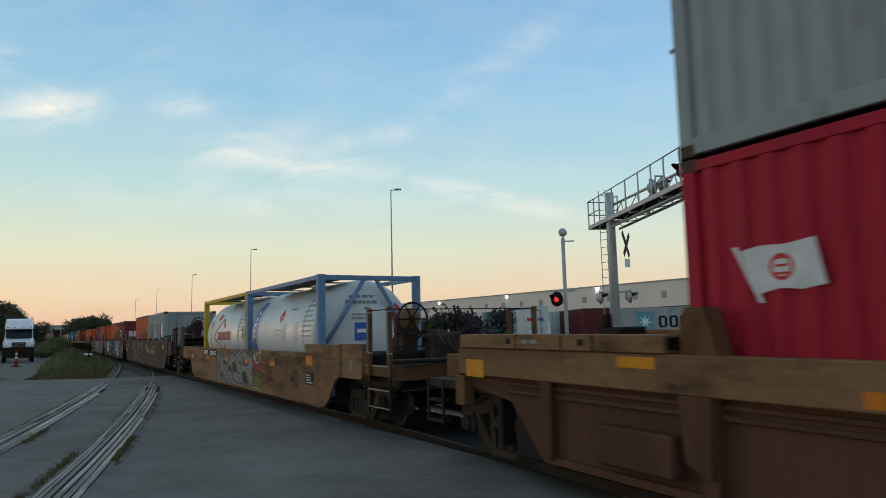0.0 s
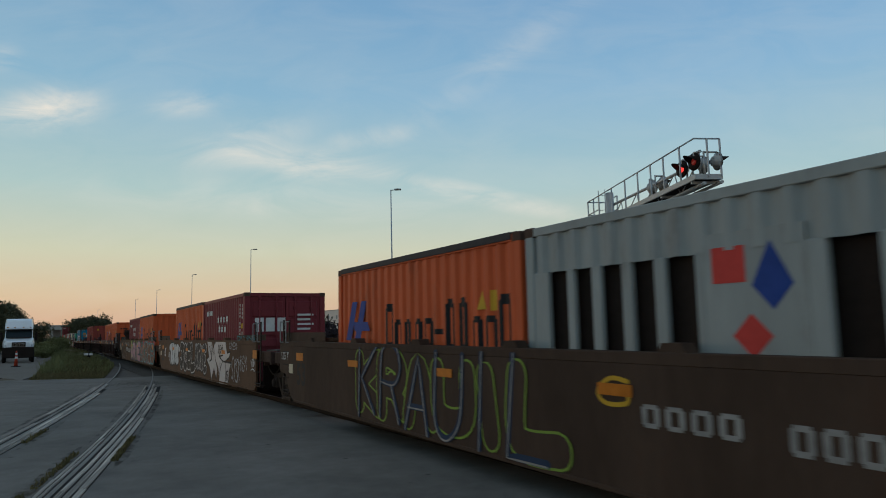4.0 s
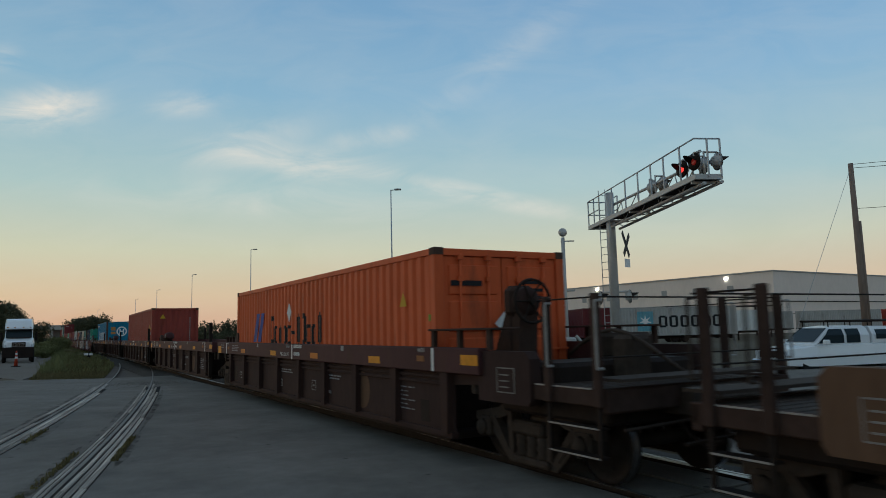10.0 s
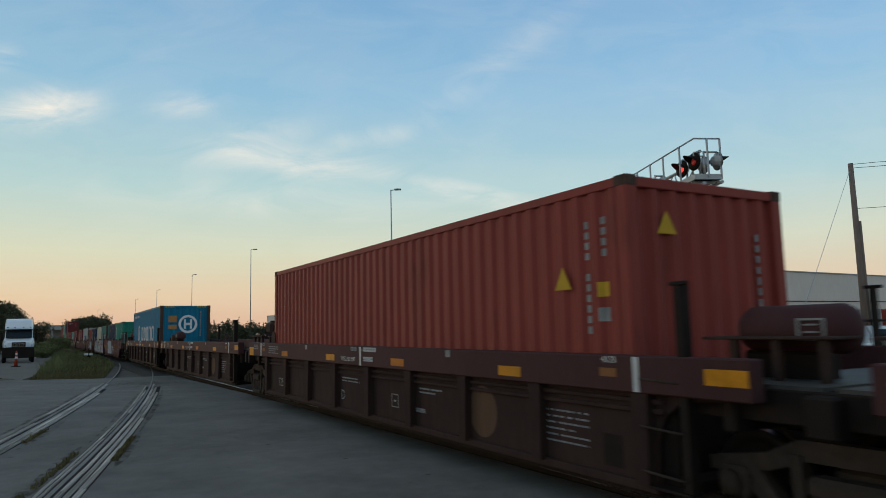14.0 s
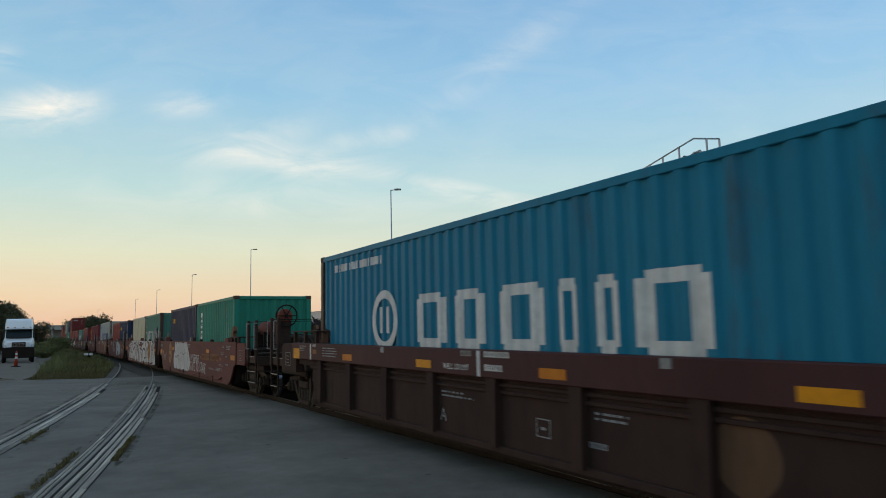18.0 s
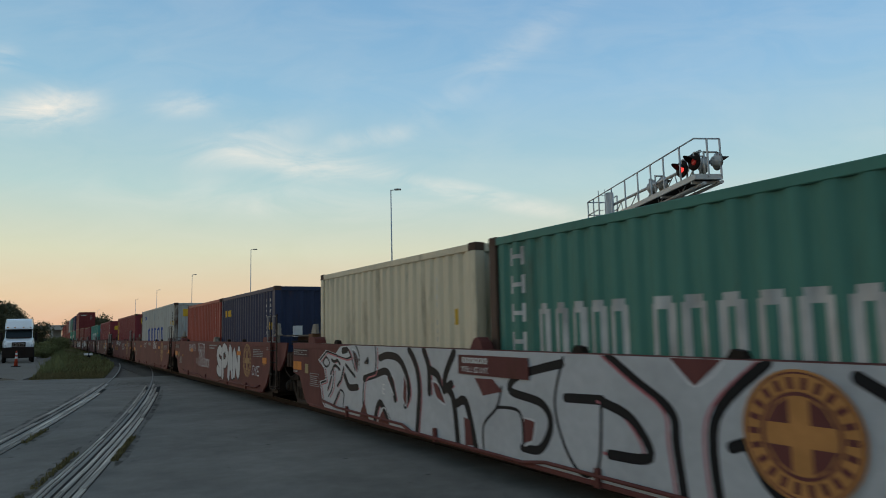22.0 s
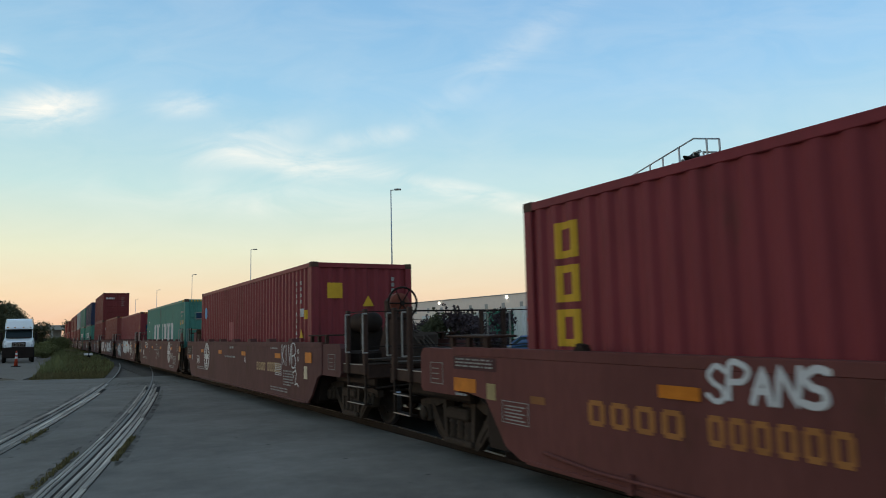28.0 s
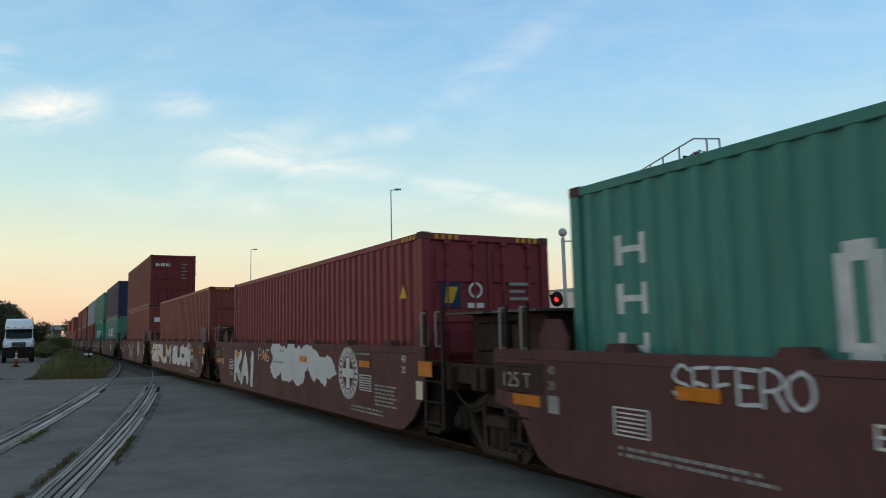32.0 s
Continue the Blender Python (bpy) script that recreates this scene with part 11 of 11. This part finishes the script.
    c = box_on(12, 216.40, L20, LOW, RED, "short red-brown steel container")
    column(c, 2.2, 2.3, 11)

    c = box_on(13, 225.83, L40, HIGH, BLOTCHED, "long pale grey container with rust at its corners", posts=STREAKED)
    letters(c, [(-3.05, -2.28), (-1.78, -1.08), (-0.64, 0.06), (0.60, 1.45), (1.85, 2.60)], 1.12, 1.86, MARK_BLUE)
    letters(c, spread(-4.7, -3.75, 4), 2.35, 2.52, MARK_BLUE)
    side_patch(c, [(-0.95, -0.3, 2.25, 2.6)], GREY, "grey repair patch", "patch")
    for x, z in ((4.9, 1.95),):
        bm = bmesh.new()
        bm.faces.new([bm.verts.new((a, -1.213, b)) for a, b in ((x, z), (x + 0.3, z), (x + 0.15, z + 0.26))])
        part("warning_sign", bm, MARK_YELLOW, c, "yellow warning triangle")
    side_patch(c, [(5.5, 5.68, 1.9, 2.1)], MARK_YELLOW, "small yellow plate", "data_plate")
    column(c, 5.35, 2.5, 8, 0.07, 0.07, material=MARK_BLACK)
    end_flat(c, L40, -0.85, -0.55, 2.28, 2.62, MARK_YELLOW, "plate", "yellow notice plate")
    warn_triangle(c, L40, 0.12, 1.92)

    c = box_on(14, 241.75, L40, HIGH, MAROON, "long maroon container with yellow lettering blocks")
    for k in range(4):
        z = 2.18 - 0.48 * k
        side_patch(c, [(-5.52, -5.43, z, z + 0.4), (-5.25, -5.16, z, z + 0.4), (-5.43, -5.25, z, z + 0.08), (-5.43, -5.25, z + 0.32, z + 0.4)], MARK_YELLOW, "tall yellow sign", "letter_block")
    column(c, 5.4, 2.5, 11)
    end_flat(c, L40, -0.85, -0.55, 2.28, 2.62, MARK_YELLOW, "plate", "yellow notice plate")

    c = box_on(15, 261.65, L40, HIGH, MAROON, "long maroon container with a round blue emblem")
    bm = bmesh.new()
    disc(bm, -5.28, 2.15, 0.21)
    part("emblem", bm, mat("bright_blue", (0.03, 0.22, 0.50), 0.5), c, "round bright blue emblem", pose(0, -1.214, 0))
    side_patch(c, [(-1.75, -1.25, 1.2, 1.75)], PINK_PATCH, "paler repair patch", "patch")
    column(c, 5.02, 2.52, 12)
    column(c, 5.32, 2.52, 6)
    side_patch(c, [(5.3, 5.45, 1.72, 1.9)], MARK, "small white plate", "data_plate")
    side_patch(c, [(5.58, 5.72, 1.66, 1.86)], MARK_YELLOW, "small yellow plate", "data_plate")
    end_flat(c, L40, -0.85, -0.50, 2.10, 2.44, MARK_YELLOW, "plate", "yellow notice plate")
    warn_triangle(c, L40, 0.12, 1.92)
    bm = bmesh.new()
    for k in range(10):
        box(bm, L40 / 2 - 0.028, L40 / 2 - 0.025, 0.70, 0.77, 2.5 - 0.13 * k, 2.59 - 0.13 * k)
    part("painted_number", bm, STENCIL, c)["kind"] = "stuff"
    bm = bmesh.new()
    bm.faces.new([bm.verts.new((x, -1.213, z)) for x, z in ((5.25, 1.25), (5.5, 1.25), (5.38, 1.45))])
    part("warning_sign", bm, MARK_YELLOW, c, "yellow warning triangle")

    c = box_on(16, 277.45, L40, HIGH, SEA_GREEN, "long sea-green container with tall white lettering blocks", front="door")
    letters(c, spread(-3.24, -1.05, 5, 0.8), 1.12, 1.98, MARK)
    letters(c, spread(-0.31, 3.22, 8, 0.8), 1.12, 1.98, MARK)
    for k in range(3):
        side_patch(c, [(-5.45, -5.37, 2.0 - 0.48 * k, 2.3 - 0.48 * k), (-5.13, -5.05, 2.0 - 0.48 * k, 2.3 - 0.48 * k), (-5.37, -5.13, 2.12 - 0.48 * k, 2.18 - 0.48 * k)], MARK, "white sign", "sign_mark")
    letters(c, spread(4.92, 5.74, 10), 2.33, 2.43, STENCIL)
    letters(c, spread(5.10, 5.40, 4), 2.17, 2.26, STENCIL)
    bm = bmesh.new()
    bm.faces.new([bm.verts.new((x, -1.213, z)) for x, z in ((4.95, 1.84), (5.17, 1.84), (5.06, 2.06))])
    part("warning_sign", bm, MARK_YELLOW, c, "yellow warning triangle")
    side_patch(c, [(5.29, 5.40, 1.88, 2.02)], STENCIL, "small white plate", "data_plate")
    side_patch(c, [(5.55, 5.66, 1.88, 2.04)], MARK_YELLOW, "small yellow plate", "data_plate")
    end_flat(c, L40, -0.82, -0.42, 2.05, 2.35, STENCIL, "emblem", "pale plate with a dark blue emblem", 0.03)
    end_flat(c, L40, -0.78, -0.47, 2.09, 2.31, DEEP_BLUE_SPRAY, "emblem_mark", out=0.034)
    for k in range(4):
        end_flat(c, L40, 0.36, 0.78 - 0.12 * (k % 2), 2.30 - 0.12 * k, 2.345 - 0.12 * k, STENCIL, "writing_bar", out=0.03)
    hatch_stripes(c, L40, HIGH)

    c = box_on(17, 293.10, L40, HIGH, MAROON, "long dark red container with striped top edges", front="door")
    end_flat(c, L40, -0.90, -0.55, 1.72, 2.12, DEEP_BLUE_SPRAY, "emblem", "dark blue plate with a yellow sign", 0.03)
    end_shape(c, L40, [(-0.84, 1.80), (-0.70, 1.80), (-0.60, 2.05), (-0.80, 2.05)], MARK_YELLOW, "emblem_mark", out=0.036)
    for k in range(3):
        end_flat(c, L40, 0.38, 0.80 - 0.1 * (k % 2), 2.08 - 0.12 * k, 2.13 - 0.12 * k, STENCIL, "writing_bar", out=0.03)
    end_flat(c, L40, -0.42, -0.12, 1.72, 1.80, MARK, "writing_bar", out=0.03)
    bm = bmesh.new()
    ring(bm, 0, 0, 0.09, 0.13, 20)
    part("emblem", bm, MARK, c, "pale ring emblem", pose(L40 / 2 + 0.005, -0.27, 2.0, 0, 0, 90))
    hatch_stripes(c, L40, HIGH)
    column(c, -5.6, 2.4, 5)
    bm = bmesh.new()
    bm.faces.new([bm.verts.new((x, -1.213, z)) for x, z in ((5.3, 1.9), (5.55, 1.9), (5.43, 2.12))])
    part("warning_sign", bm, MARK_YELLOW, c, "yellow warning triangle")

    c = box_on(18, 309.0, L40, HIGH, RED_DULL, "long red-brown container with a door at its front", front="door")
    hatch_stripes(c, L40, HIGH)
    c = box_on(19, 325.5, L40, HIGH, RED_DULL, "long red-brown container under a second one")
    end_flat(c, L40, -0.95, -0.2, 2.0, 2.25, MARK, "plate", "white lettering plate")
    c = box_on(19, 325.5, L40, HIGH, DEEP_RED, "long maroon container stacked on a red-brown one", HIGH, front="door")
    for k in range(3):
        end_flat(c, L40, -0.95 + 0.27 * k, -0.72 + 0.27 * k, 2.25, 2.42, MARK, "letter_block", out=0.03)
    for k in range(5):
        end_flat(c, L40, 0.45, 0.80 - 0.15 * (k % 2), 2.35 - 0.2 * k, 2.40 - 0.2 * k, STENCIL, "writing_bar", out=0.03)
    far = [(NAVY, DULL_GREEN, "navy"), (DULL_GREEN, GREEN, "green"), (GREY, RED_DULL, "grey"), (RED_DULL, DEEP_RED, "red-brown"), (DEEP_RED, MAROON, "red-brown"),
           (None, RED_DULL, ""), (RED_DULL, RED, "red-brown"), (None, MAROON, ""), (RED, DEEP_RED, "red-brown"), (None, RED_DULL, "")]
    for k, (up, low, word) in enumerate(far):
        f = UNITS[20 + k][4] - L40 / 2
        c = box_on(20 + k, f, L40, HIGH, low, "long steel container low in a well car")
        if k in (0, 1):
            letters(c, spread(-2.5, 3.0, 9), 1.3, 2.0, MARK)
        if up:
            box_on(20 + k, f, L40, HIGH, up, "long %s container on the upper tier" % word, HIGH)


paint_loads()
motions()
